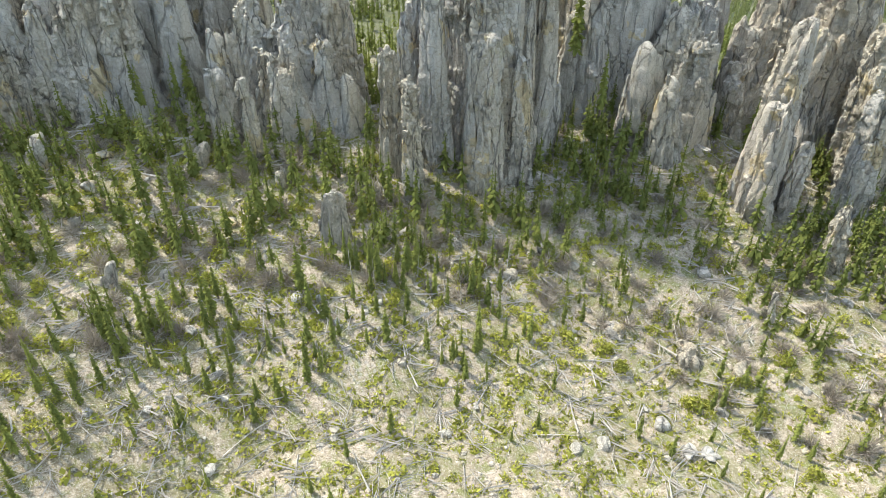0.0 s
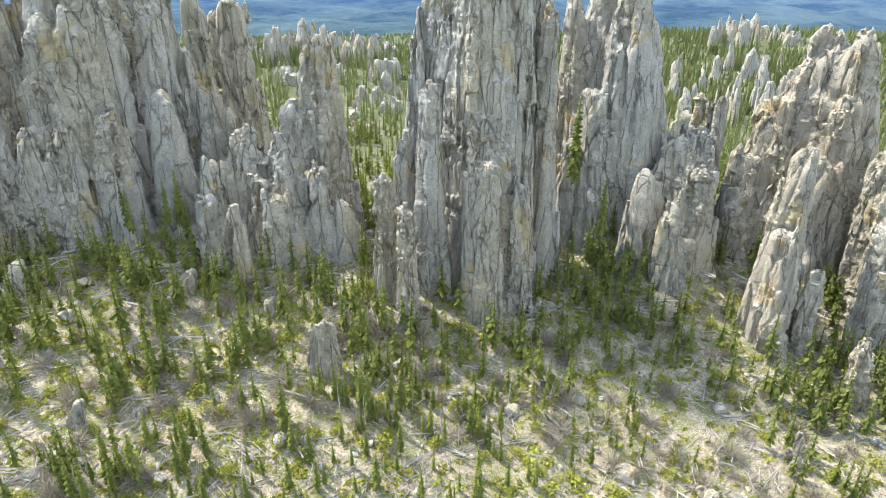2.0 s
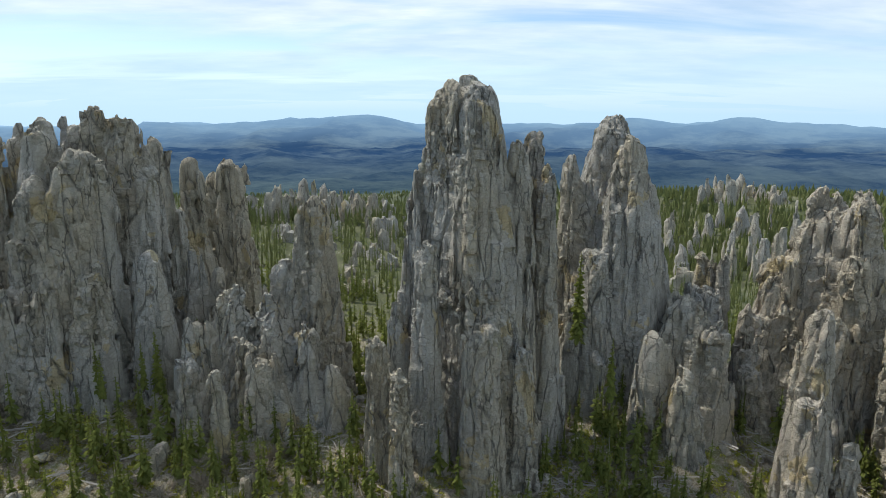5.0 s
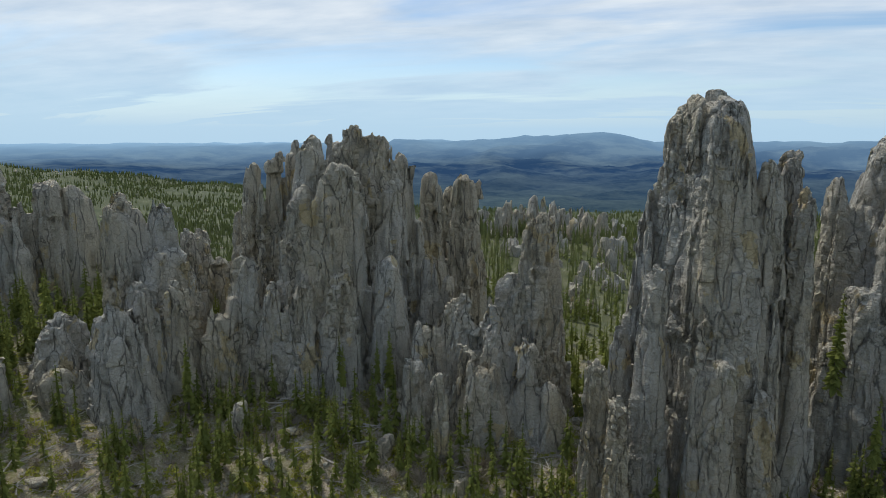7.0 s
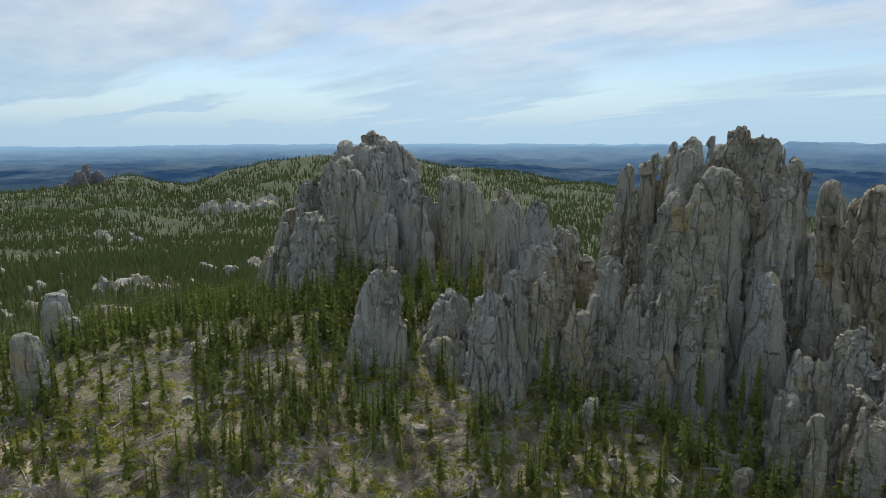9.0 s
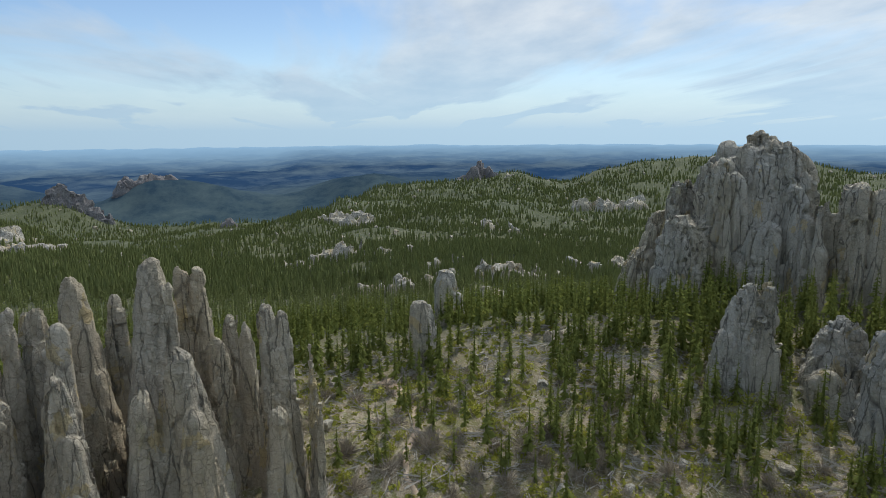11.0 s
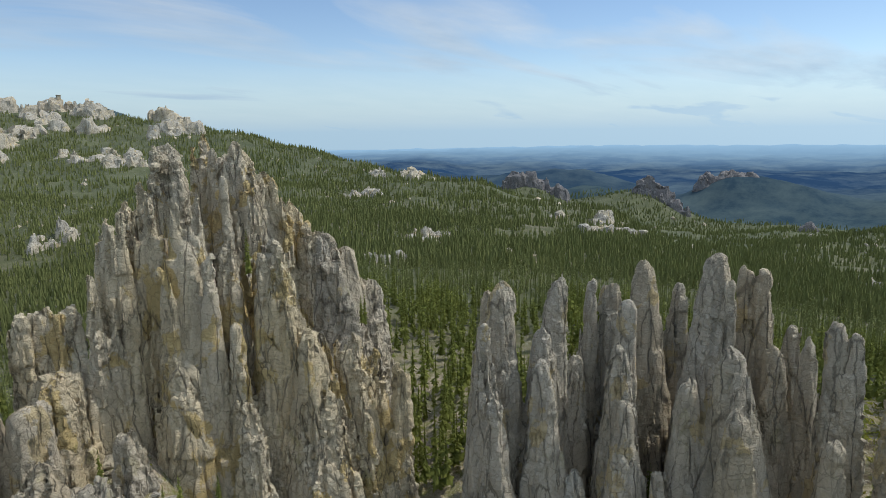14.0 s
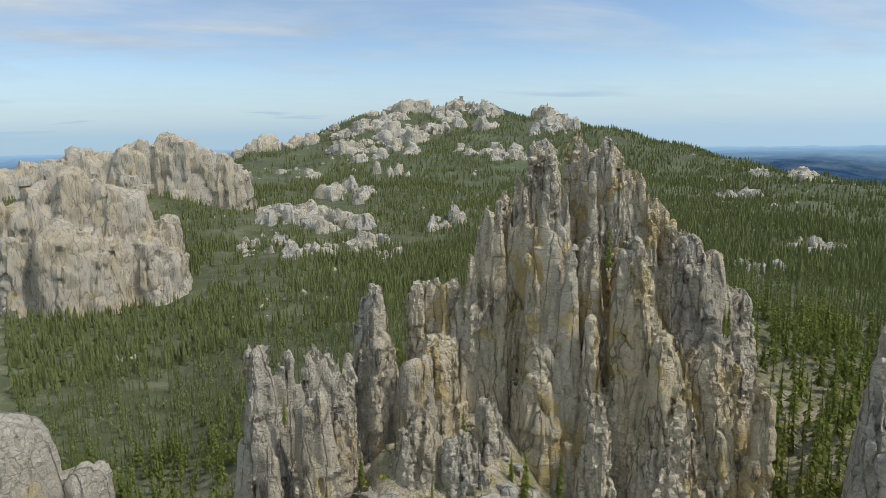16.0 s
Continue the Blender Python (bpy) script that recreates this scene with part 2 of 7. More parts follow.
# lighter and greyer than NEEDLES: haze over the farther woods put into the colour
HAZED_NEEDLES = leaf_material("hazed_needles", (0.20, 0.225, 0.09), (0.375, 0.395, 0.155), 0.0, 0.45)
SHRUB = leaf_material("shrub_leaves", (0.21, 0.225, 0.045), (0.49, 0.475, 0.10))
TWIGS = leaf_material("bare_twigs", (0.24, 0.20, 0.15), (0.45, 0.40, 0.32), 0.5, 0.1)
BARK = plain_material("bark", (0.12, 0.095, 0.075), (0.22, 0.18, 0.14), 6.0, squash=(1, 1, 0.2))
DEADWOOD = plain_material("dead_wood", (0.33, 0.30, 0.25), (0.64, 0.59, 0.51), 5.0, squash=(1, 1, 0.15))
SAND = plain_material("trail_sand", (0.42, 0.30, 0.20), (0.66, 0.55, 0.42), 0.8)


# noise on arrays
def lattice(i, j, k, seed):
    h = (i * 374761393 + j * 668265263 + k * 2147483647 + seed * 1274126177) & 0xFFFFFFFF
    h = ((h ^ (h >> 13)) * 1274126177) & 0xFFFFFFFF
    h = ((h ^ (h >> 16)) * 668265263) & 0xFFFFFFFF
    return ((h ^ (h >> 15)) & 0xFFFFFF) / float(0xFFFFFF) * 2 - 1


def field(x, y, z, seed=0):
    """Smooth value noise, -1 to 1."""
    x, y, z = (np.asarray(v, float) for v in (x, y, z))
    i, j, k = (np.floor(v).astype(np.int64) for v in (x, y, z))
    u, v, w = (q * q * q * (q * (q * 6 - 15) + 10) for q in (x - i, y - j, z - k))
    out = 0
    for a in (0, 1):
        for b in (0, 1):
            for c in (0, 1):
                out = out + lattice(i + a, j + b, k + c, seed) * (u if a else 1 - u) * (v if b else 1 - v) * (w if c else 1 - w)
    return out


def layered(x, y, z, seed=0, octaves=4):
    out, amp, total = 0, 1.0, 0.0
    for o in range(octaves):
        out = out + amp * field(x * 2 ** o, y * 2 ** o, z * 2 ** o, seed + 17 * o)
        total += amp
        amp *= 0.5
    return out / total


def mesh_of(name, verts, faces, mat, smooth=True):
    me = bpy.data.meshes.new(name)
    verts = np.asarray(verts, np.float32)
    faces = np.asarray(faces, np.int32)
    k = faces.shape[1]
    me.vertices.add(len(verts))
    me.vertices.foreach_set("co", verts.ravel())
    me.loops.add(faces.size)
    me.loops.foreach_set("vertex_index", faces.ravel())
    me.polygons.add(len(faces))
    me.polygons.foreach_set("loop_start", np.arange(0, faces.size, k, dtype=np.int32))
    me.polygons.foreach_set("use_smooth", np.full(len(faces), smooth))
    me.materials.append(mat)
    me.update(calc_edges=True)
    me.validate()
    return me


def sheet_faces(rows, cols, closed=True):
    a = np.arange(rows - 1)[:, None] * cols + np.arange(cols if closed else cols - 1)[None, :]
    b = np.arange(rows - 1)[:, None] * cols + (np.arange(1, cols + 1) % cols if closed else np.arange(1, cols))[None, :]
    return np.stack([a, b, b + cols, a + cols], -1).reshape(-1, 4)


# the lie of the land: for each bearing (degrees left of +y), distance and height of the ground
STATIONS = {}


def profile(bearing, *pairs):
    STATIONS[bearing] = (np.log(np.array((1.0, *pairs[0::2]))), np.array((-33.0, *pairs[1::2])))


profile(0, 60, -14, 97, -3, 115, 6, 140, 12, 170, 13, 210, 14, 260, 17, 330, 20, 420, 4, 700, -60, 1000, -110, 2500, -140, 3600, -110, 4300, 14, 4900, -25)
profile(10, 60, -12, 97, 1, 115, 8, 130, 13, 170, 14, 210, 15, 260, 19, 330, 24, 420, 4, 700, -60, 1000, -110, 2500, -140, 3600, -110, 4300, 26, 4900, -25)
profile(20, 60, -12, 97, 2, 122, 12, 150, 20, 200, 22, 260, 22, 330, 24, 420, 4, 700, -60, 1000, -110, 2500, -140, 3600, -110, 4300, -10, 4900, -30)
profile(30, 60, -14, 99, 0, 115, 8, 142, 19, 200, 33, 300, 15, 800, -70, 1500, -90, 2500, -140, 3600, -120, 4300, -30, 4900, -35)
profile(40, 60, -14, 110, 5, 140, 16, 180, 29, 250, 18, 700, -60, 1500, -45, 2500, -140, 3600, -120, 4300, -50, 4900, -35)
profile(50, 60, -13, 110, 8, 135, 17, 175, 29, 220, 24, 300, 8, 800, -60, 1500, -15, 2000, -60, 2500, -140, 4000, -80, 4900, -35)
profile(60, 60, -12, 108, 12, 130, 19, 165, 28, 195, 31, 300, 0, 500, -40, 1000, -20, 1500, 22, 2000, -60, 3000, -140, 4900, -35)
profile(67, 60, -12, 108, 14, 135, 22, 165, 28, 250, 8, 450, -17, 800, -45, 1000, -40, 1500, 7, 2000, -80, 3000, -140, 4900, -35)
profile(70, 60, -12, 108, 14, 135, 22, 165, 28, 250, 8, 450, -17, 800, -45, 1000, -46, 1500, -9, 2000, -80, 3000, -140, 4900, -35)
profile(74, 60, -12, 108, 14, 135, 22, 165, 27, 250, 8, 450, -17, 800, -45, 1100, -50, 1500, -46, 2000, -90, 3000, -140, 4900, -35)
profile(78, 60, -12, 108, 14, 135, 22, 165, 26, 250, 8, 450, -12, 800, -38, 1100, -38, 1400, -20, 1800, -90, 3000, -140, 4900, -35)
profile(82, 60, -12, 110, 14, 125, 17, 140, 21, 160, 24, 230, 10, 420, -8, 800, -34, 1150, -38, 1380, -30, 1700, -80, 3000, -140, 4900, -40)
profile(86, 60, -11, 108, 15, 128, 18, 140, 20, 165, 21, 240, 6, 420, -12, 800, -40, 1150, -36, 1350, -30, 1700, -90, 3000, -140, 4900, -40)
profile(90, 60, -10, 107, 15, 128, 18, 140, 20, 165, 20, 260, 2, 420, -14, 850, -44, 1300, -40, 1700, -90, 3000, -140, 4900, -40)
profile(93, 60, -9, 107, 14, 128, 18, 150, 20, 180, 17, 300, -2, 420, -14, 850, -44, 1150, -38, 1500, -110, 3000, -140, 4900, -40)
profile(96, 60, -9, 105, 14, 140, 20, 180, 16, 330, -5, 700, -40, 1000, -42, 1500, -130, 3000, -140, 4900, -40)
profile(100, 60, -8, 85, 2, 105, 13, 140, 21, 180, 16, 350, -7, 700, -41, 880, -50, 1500, -140, 2500, -150, 3500, -135, 4500, -85, 4900, -45)
profile(104, 60, -8, 88, 3, 110, 14, 150, 18, 180, 14, 350, -5, 700, -40, 900, -75, 1500, -140, 2500, -150, 3500, -135, 4500, -85, 4900, -45)
profile(110, 60, -8, 90, 6, 120, 14, 180, 12, 330, 2, 500, -12, 800, -80, 1500, -140, 2500, -150, 3500, -135, 4500, -85, 4900, -45)
profile(120, 60, -8, 95, 8, 130, 19, 190, 20, 330, 5, 600, -11, 800, -16, 1100, -80, 1800, -120, 2500, -150, 3500, -135, 4900, -45)
profile(126, 60, -6, 95, 10, 125, 17, 180, 17, 330, 8, 600, -8, 850, -11, 1200, -80, 1900, -130, 3000, -145, 4900, -50)
profile(130, 60, -6, 95, 10, 125, 17, 180, 17, 330, 8, 600, -4, 950, 0, 1200, -60, 1900, -130, 3000, -145, 4900, -50)
profile(135, 60, -5, 98, 11, 190, 20, 330, 8, 600, 0, 1000, 8, 1300, -40, 2000, -130, 4900, -60)
profile(140, 60, -4, 100, 12, 190, 23, 330, 8, 500, 5, 800, 0, 1150, 26, 1600, -40, 2500, -140, 4900, -60)
profile(145, 60, -3, 100, 13, 190, 18, 330, 6, 600, 0, 900, 8, 1300, 50, 1700, 0, 2500, -130, 4900, -60)
profile(150, 60, -2, 100, 14, 130, 12, 300, 2, 600, -5, 1000, 15, 1400, 76, 1800, 30, 2500, -120, 4900, -60)
profile(154, 60, 0, 100, 16, 130, 12, 300, -5, 600, -8, 1000, 15, 1300, 60, 1500, 96, 1900, 40, 2500, -120, 4900, -60)
profile(160, 60, 6, 90, 22, 105, 26, 135, 14, 300, -15, 550, -15, 900, 0, 1300, 52, 1700, 134, 2100, 60, 3000, -100, 4900, -60)
profile(170, 60, 8, 95, 26, 125, 12, 300, -12, 450, -20, 650, -19, 1000, 12, 1300, 58, 1600, 122, 2000, 60, 3000, -100, 4900, -60)
profile(180, 60, -4, 85, 0, 110, -6, 150, -12, 190, -14, 300, -19, 520, -14, 900, 6, 1300, 42, 1600, 40, 2200, -80, 4900, -35)
profile(190, 60, -8, 100, -15, 190, -26, 270, -27, 400, -28, 460, -22, 600, 0, 700, 24, 850, 10, 1500, -80, 3000, -140, 4900, -30)
profile(200, 60, -10, 100, -18, 190, -28, 400, -28, 460, -20, 700, 20, 900, 0, 1500, -80, 3000, -140, 4900, -30)
profile(240, 60, -20, 200, -35, 600, -50, 1500, -110, 3000, -140, 4900, -50)
profile(310, 60, -20, 85, -20, 118, -10, 200, 5, 500, 10, 900, -60, 1800, -140, 4000, -90, 4900, -35)
profile(320, 60, -19, 85, -18, 118, -6, 150, 2, 200, 6, 310, 2, 400, 6, 480, 18, 560, 10, 800, -50, 1500, -150, 3600, -110, 4300, -20, 4900, -30)
profile(330, 60, -18, 85, -17, 118, -2, 150, 8, 200, 9, 310, 4, 400, 8, 480, 20, 560, 12, 800, -50, 1500, -150, 3600, -110, 4300, 28, 4900, -20)
profile(340, 60, -16, 90, -13, 118, 2, 140, 13, 200, 10, 310, 5, 400, 8, 480, 20, 560, 12, 800, -50, 1500, -150, 3600, -110, 4300, 40, 4900, -20)
profile(350, 60, -15, 97, -6, 115, 2, 150, 10, 200, 12, 300, 8, 400, 8, 480, 18, 800, -50, 1500, -150, 3600, -110, 4300, 32, 4900, -20)
KNOBS = []


def knob(bearing, r, rise, spread, long=1.0):
    """A hill of its own, set on the lie of the land."""
    KNOBS.append((-math.sin(radians(bearing)) * r, math.cos(radians(bearing)) * r, rise, spread, long, radians(bearing)))


knob(125.7, 1480, 52, 85, 1.3)
knob(128.5, 1250, 25, 60, 1.3)
knob(115.3, 1560, 48, 80, 1.2)
knob(119.5, 1700, 50, 90, 1.5)
knob(109.0, 1900, 60, 90, 1.4)
knob(104.5, 1900, 70, 120, 1.6)
knob(122.0, 2300, 60, 180, 2.0)
knob(92.0, 1900, 55, 110, 1.6)


def ground(x, y):
    x, y = np.asarray(x, float), np.asarray(y, float)
    r = np.maximum(np.hypot(x, y), 1.0)
    b = np.degrees(np.arctan2(-x, y)) % 360
    keys = sorted(STATIONS)
    stack = np.array([np.interp(np.log(r).ravel(), *STATIONS[k]).reshape(r.shape) for k in keys])
    ks = np.array(keys + [keys[0] + 360.0])
    stack = np.concatenate([stack, stack[:1]])
    i = np.clip(np.searchsorted(ks, b, side="right") - 1, 0, len(ks) - 2)
    f = (b - ks[i]) / (ks[i + 1] - ks[i])
    f = np.clip(f, 0, 1)
    f = f * f * (3 - 2 * f)
    lo = np.take_along_axis(stack, i[None], 0)[0]
    hi = np.take_along_axis(stack, (i + 1)[None], 0)[0]
    z = lo * (1 - f) + hi * f
    for kx, ky, rise, spread, long, a in KNOBS:
        dx, dy = x - kx, y - ky
        across = dx * math.cos(a) + dy * math.sin(a)
        along = -dx * math.sin(a) + dy * math.cos(a)
        z = z + rise * np.exp(-(across / (spread * long)) ** 2 - (along / spread) ** 2)
    rough = np.clip((r - 20) / 60, 0, 1)
    z = z + layered(x / 14, y / 14, 0.5 + 0 * x, 3) * 1.1 * rough
    z = z + layered(x / 2.6, y / 2.6, 0.5 + 0 * x, 5, 3) * 0.16
    hill = np.clip((r - 220) / 500, 0, 1)
    z = z + layered(x / 90, y / 90, 0.5 + 0 * x, 7) * 14 * hill
    away = np.clip((r - 1700) / 900, 0, 1) * np.clip((4750 - r) / 500, 0, 1)
    ridge = 1 - np.abs(layered(x / 900, y / 900, 0.5 + 0 * x, 11, 5)) * 2.4
    plain = np.where((b > 25) & (b < 215), np.clip((3600 - r) / 900, 0.12, 1), 1)
    z = z + away * (ridge * 52 - 18) * plain
    return z


STEPS = [1.0, 10.0, 20.0, 30.0, 38.0]
while STEPS[-1] < 4900:
    STEPS.append(STEPS[-1] * (1.011 if STEPS[-1] < 200 else 1.02 if STEPS[-1] < 600 else 1.03))
STEPS = np.array(STEPS)
TURNS = np.arange(0, 360, 0.6)
LAND_R, LAND_T = np.meshgrid(STEPS, np.radians(TURNS), indexing="ij")
LAND = ground(-np.sin(LAND_T) * LAND_R, np.cos(LAND_T) * LAND_R)


def level(x, y):
    """The height of the ground sheet, as built."""
    x, y = np.asarray(x, float), np.asarray(y, float)
    r = np.clip(np.hypot(x, y), 1.0, STEPS[-2])
    b = (np.degrees(np.arctan2(-x, y)) % 360) / 0.6
    i = np.clip(np.searchsorted(STEPS, r, side="right") - 1, 0, len(STEPS) - 2)
    j = np.floor(b).astype(int)
    u, v = (r - STEPS[i]) / (STEPS[i + 1] - STEPS[i]), b - j
    j, k = j % len(TURNS), (j + 1) % len(TURNS)
    return (LAND[i, j] * (1 - v) + LAND[i, k] * v) * (1 - u) + (LAND[i + 1, j] * (1 - v) + LAND[i + 1, k] * v) * u


def build_ground():
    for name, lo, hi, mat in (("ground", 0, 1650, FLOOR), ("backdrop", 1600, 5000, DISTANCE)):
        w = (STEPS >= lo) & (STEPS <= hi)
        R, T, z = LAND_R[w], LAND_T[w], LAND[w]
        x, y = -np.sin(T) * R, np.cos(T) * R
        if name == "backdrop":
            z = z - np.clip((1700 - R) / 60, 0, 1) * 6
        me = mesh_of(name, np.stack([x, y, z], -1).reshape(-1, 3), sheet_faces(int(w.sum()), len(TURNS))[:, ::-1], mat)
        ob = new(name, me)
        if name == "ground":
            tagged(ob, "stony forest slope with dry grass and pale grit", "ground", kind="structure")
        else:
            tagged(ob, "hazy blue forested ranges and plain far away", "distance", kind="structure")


build_ground()


# rock
FOOT = []      # footprints of rock, kept free of trees


def thing(name, label, category, group="", at=(0, 0, 0), kind=""):
    ob = new(name)
    ob.location = at
    ob.empty_display_size = 0.5
    return tagged(ob, label, category, group, kind)


def part(name, me, parent, label=""):
    ob = new(name, me)
    ob.parent = parent
    if label:
        ob["label"] = label
    return ob


def cells(x, y, z, seed):
    """Nearest and second nearest cell of a scattered lattice: distances, and a random number for the nearest."""
    i, j, k = (np.floor(v).astype(np.int64) for v in (x, y, z))
    d1, d2, who = np.full(x.shape, 9.0), np.full(x.shape, 9.0), np.zeros(x.shape)
    for a in (-1, 0, 1):
        for b in (-1, 0, 1):
            for c in (-1, 0, 1):
                p, q, r = i + a, j + b, k + c
                dx = p + 0.5 + 0.45 * lattice(p, q, r, seed) - x
                dy = q + 0.5 + 0.45 * lattice(p, q, r, seed + 1) - y
                dz = r + 0.5 + 0.45 * lattice(p, q, r, seed + 2) - z
                d = np.sqrt(dx * dx + dy * dy + dz * dz)
                closer = d < d1
                d2 = np.where(closer, d1, np.minimum(d2, d))
                who = np.where(closer, lattice(p, q, r, seed + 3), who)
                d1 = np.where(closer, d, d1)
    return d1, d2, who


SEEDS = iter(range(11, 4000))
ROCKS = {}      # the formations, pillar by pillar, carved together once all are known


def pillar(massif, bx, by, tx, ty, tz, rb, tp=0.5, depth=0.9, mat=None, bow=1.25):
    """One pillar of a massif, from its foot to its top, with the foot's half width and the top's share of it."""
    seed = next(SEEDS)
    z0 = float(level(bx, by)) - 3.0 - 0.25 * rb
    tp = min(0.95, 0.12 + 0.9 * tp)
    turn = math.atan2(by, bx) + math.pi / 2
    mat = mat or GRANITE
    FOOT.append((bx, by, rb * 0.95))
    ROCKS.setdefault(massif, []).append((bx, by, z0, tx, ty, tz, rb, tp, depth, turn, bow, seed, mat))


def pillar_depth(x, y, z, p):
    """How far points lie outside one pillar; negative inside."""
    bx, by, z0, tx, ty, z1, rb, tp, depth, turn, bow, seed = p[:12]
    rng = np.random.default_rng(seed)
    high = max(z1 - z0, 1.0)
    u = np.clip((z - z0) / high, 0, 1.3)
    lean = u ** 1.1
    c, s_ = math.cos(turn), math.sin(turn)
    dx, dy = x - (bx + (tx - bx) * lean), y - (by + (ty - by) * lean)
    lx, ly = c * dx + s_ * dy, (-s_ * dx + c * dy) / depth
    sides = int(rng.integers(5, 7))
    poly = 0.0
    off = rng.uniform(0, 6.28)
    for i in range(sides):
        a = off + 2 * math.pi * (i + rng.uniform(-0.25, 0.25)) / sides
        poly = np.maximum(poly, (lx * math.cos(a) + ly * math.sin(a)) / rng.uniform(0.86, 1.0))
    r = 0.3 * np.hypot(lx, ly) + 0.7 * poly
    blunt = tp > 0.49
    cap = float(np.clip((1.1 if blunt else 1.6) * rb * max(tp, 0.2) / high, 0.03, 0.34))
    q = np.clip((u - 1 + cap) / cap, 0, 1)
    rounded = (1 - q ** (rng.uniform(2.4, 3.6) if blunt else rng.uniform(1.6, 3.2))) ** (0.5 if blunt else 0.6)
    wide = tp + (1 - tp) * (1 - np.minimum(u, 1) ** bow)
    R = rb * 1.03 * wide * rounded * (1 + 0.10 * np.clip(1 - u * 5, 0, 1))
    return r - R + np.maximum(u - 1, 0) * high


def plan_cells(x, y, seed):
    """Joints in plan: which upright slab a place belongs to, and how near its edge it is."""
    i, j = np.floor(x).astype(np.int64), np.floor(y).astype(np.int64)
    d1, d2 = np.full(x.shape, 9.0), np.full(x.shape, 9.0)
    wi, wj = i.copy(), j.copy()
    for a in (-1, 0, 1):
        for b in (-1, 0, 1):
            p, q = i + a, j + b
            d = np.hypot(p + 0.5 + 0.45 * lattice(p, q, 0 * p, seed) - x, q + 0.5 + 0.45 * lattice(p, q, 0 * p, seed + 1) - y)
            closer = d < d1
            d2 = np.where(closer, d1, np.minimum(d2, d))
            wi, wj = np.where(closer, p, wi), np.where(closer, q, wj)
            d1 = np.where(closer, d, d1)
    return wi, wj, d2 - d1


def surface_net(d, org, h):
    """The surface where d changes sign, as a mesh of quads."""
    ins = d < 0
    nx, ny, nz = d.shape
    corner = [(i, j, k) for i in (0, 1) for j in (0, 1) for k in (0, 1)]
    count = sum(ins[i:nx - 1 + i, j:ny - 1 + j, k:nz - 1 + k].astype(np.int8) for i, j, k in corner)
    live = (count > 0) & (count < 8)
    ids = np.argwhere(live)
    index = np.full(live.shape, -1, np.int64)
    index[live] = np.arange(len(ids))
    total, hits = np.zeros((len(ids), 3)), np.zeros(len(ids))
    for ca in corner:
        for axis in range(3):
            if ca[axis]:
                continue
            cb = tuple(v + (n == axis) for n, v in enumerate(ca))
            da = d[ids[:, 0] + ca[0], ids[:, 1] + ca[1], ids[:, 2] + ca[2]]
            db = d[ids[:, 0] + cb[0], ids[:, 1] + cb[1], ids[:, 2] + cb[2]]
            w = (da < 0) != (db < 0)
            t = np.where(w, da / np.where(w, da - db, 1.0), 0.0)
            at = np.array(ca, float)[None] + (np.arange(3) == axis)[None] * t[:, None]
            total += at * w[:, None]
            hits += w
    verts = np.array(org)[None] + h * (ids + total / hits[:, None])
    faces = []
    for axis in range(3):
        m = np.moveaxis(ins, (axis, (axis + 1) % 3, (axis + 2) % 3), (0, 1, 2))
        n = np.moveaxis(index, (axis, (axis + 1) % 3, (axis + 2) % 3), (0, 1, 2))
        e = np.argwhere(m[:-1, 1:-1, 1:-1] != m[1:, 1:-1, 1:-1])
        i, j, k = e[:, 0], e[:, 1] + 1, e[:, 2] + 1
        f = np.stack([n[i, j - 1, k - 1], n[i, j, k - 1], n[i, j, k], n[i, j - 1, k]], -1)
        faces.append(np.where(m[i, j, k][:, None], f, f[:, ::-1]))
    return verts, np.concatenate(faces), ids


def jointed(v, seed, g):
    """Relief of jointed granite: upright slabs stepped against each other, ledges, small broken blocks."""
    x, y, z = v.T
    wx = x + 1.6 * g * field(x / (7 * g), y / (7 * g), z / (12 * g), seed + 2)
    wy = y + 1.6 * g * field(x / (7 * g), y / (7 * g), z / (12 * g), seed + 4)
    wz = z + 3.0 * g * field(x / (5 * g), y / (5 * g), z / (9 * g), seed + 6)
    out = 0.0
    for size, tall, step, cut, sharp, often in ((2.3, 12.0, 0.34, 0.60, 0.12, 0.8), (1.3, 1.8, 0.25, 0.30, 0.20, 0.7)):
        d1, d2, who = cells(wx / (size * g), wy / (size * g), wz / (tall * g), seed + int(size * 10))
        some = np.clip(field(x / (6 * g) + size, y / (6 * g), z / (10 * g), seed + 71) * 2.0 + often, 0, 1)
        out = out + g * some * (who * step - cut * np.exp(-((d2 - d1) / sharp) ** 2))
    return out + g * 0.16 * layered(x / (2.2 * g), y / (2.2 * g), z / (2.6 * g), seed + 9, 2)


def pieces(f, count):
    """A number for each face, the same for faces that hang together."""
    label = np.arange(count)
    while True:
        low = label[f].min(1)
        before = label.copy()
        for k in range(4):
            np.minimum.at(label, f[:, k], low)
        label = label[label]
        if (label == before).all():
            return label[f[:, 0]]


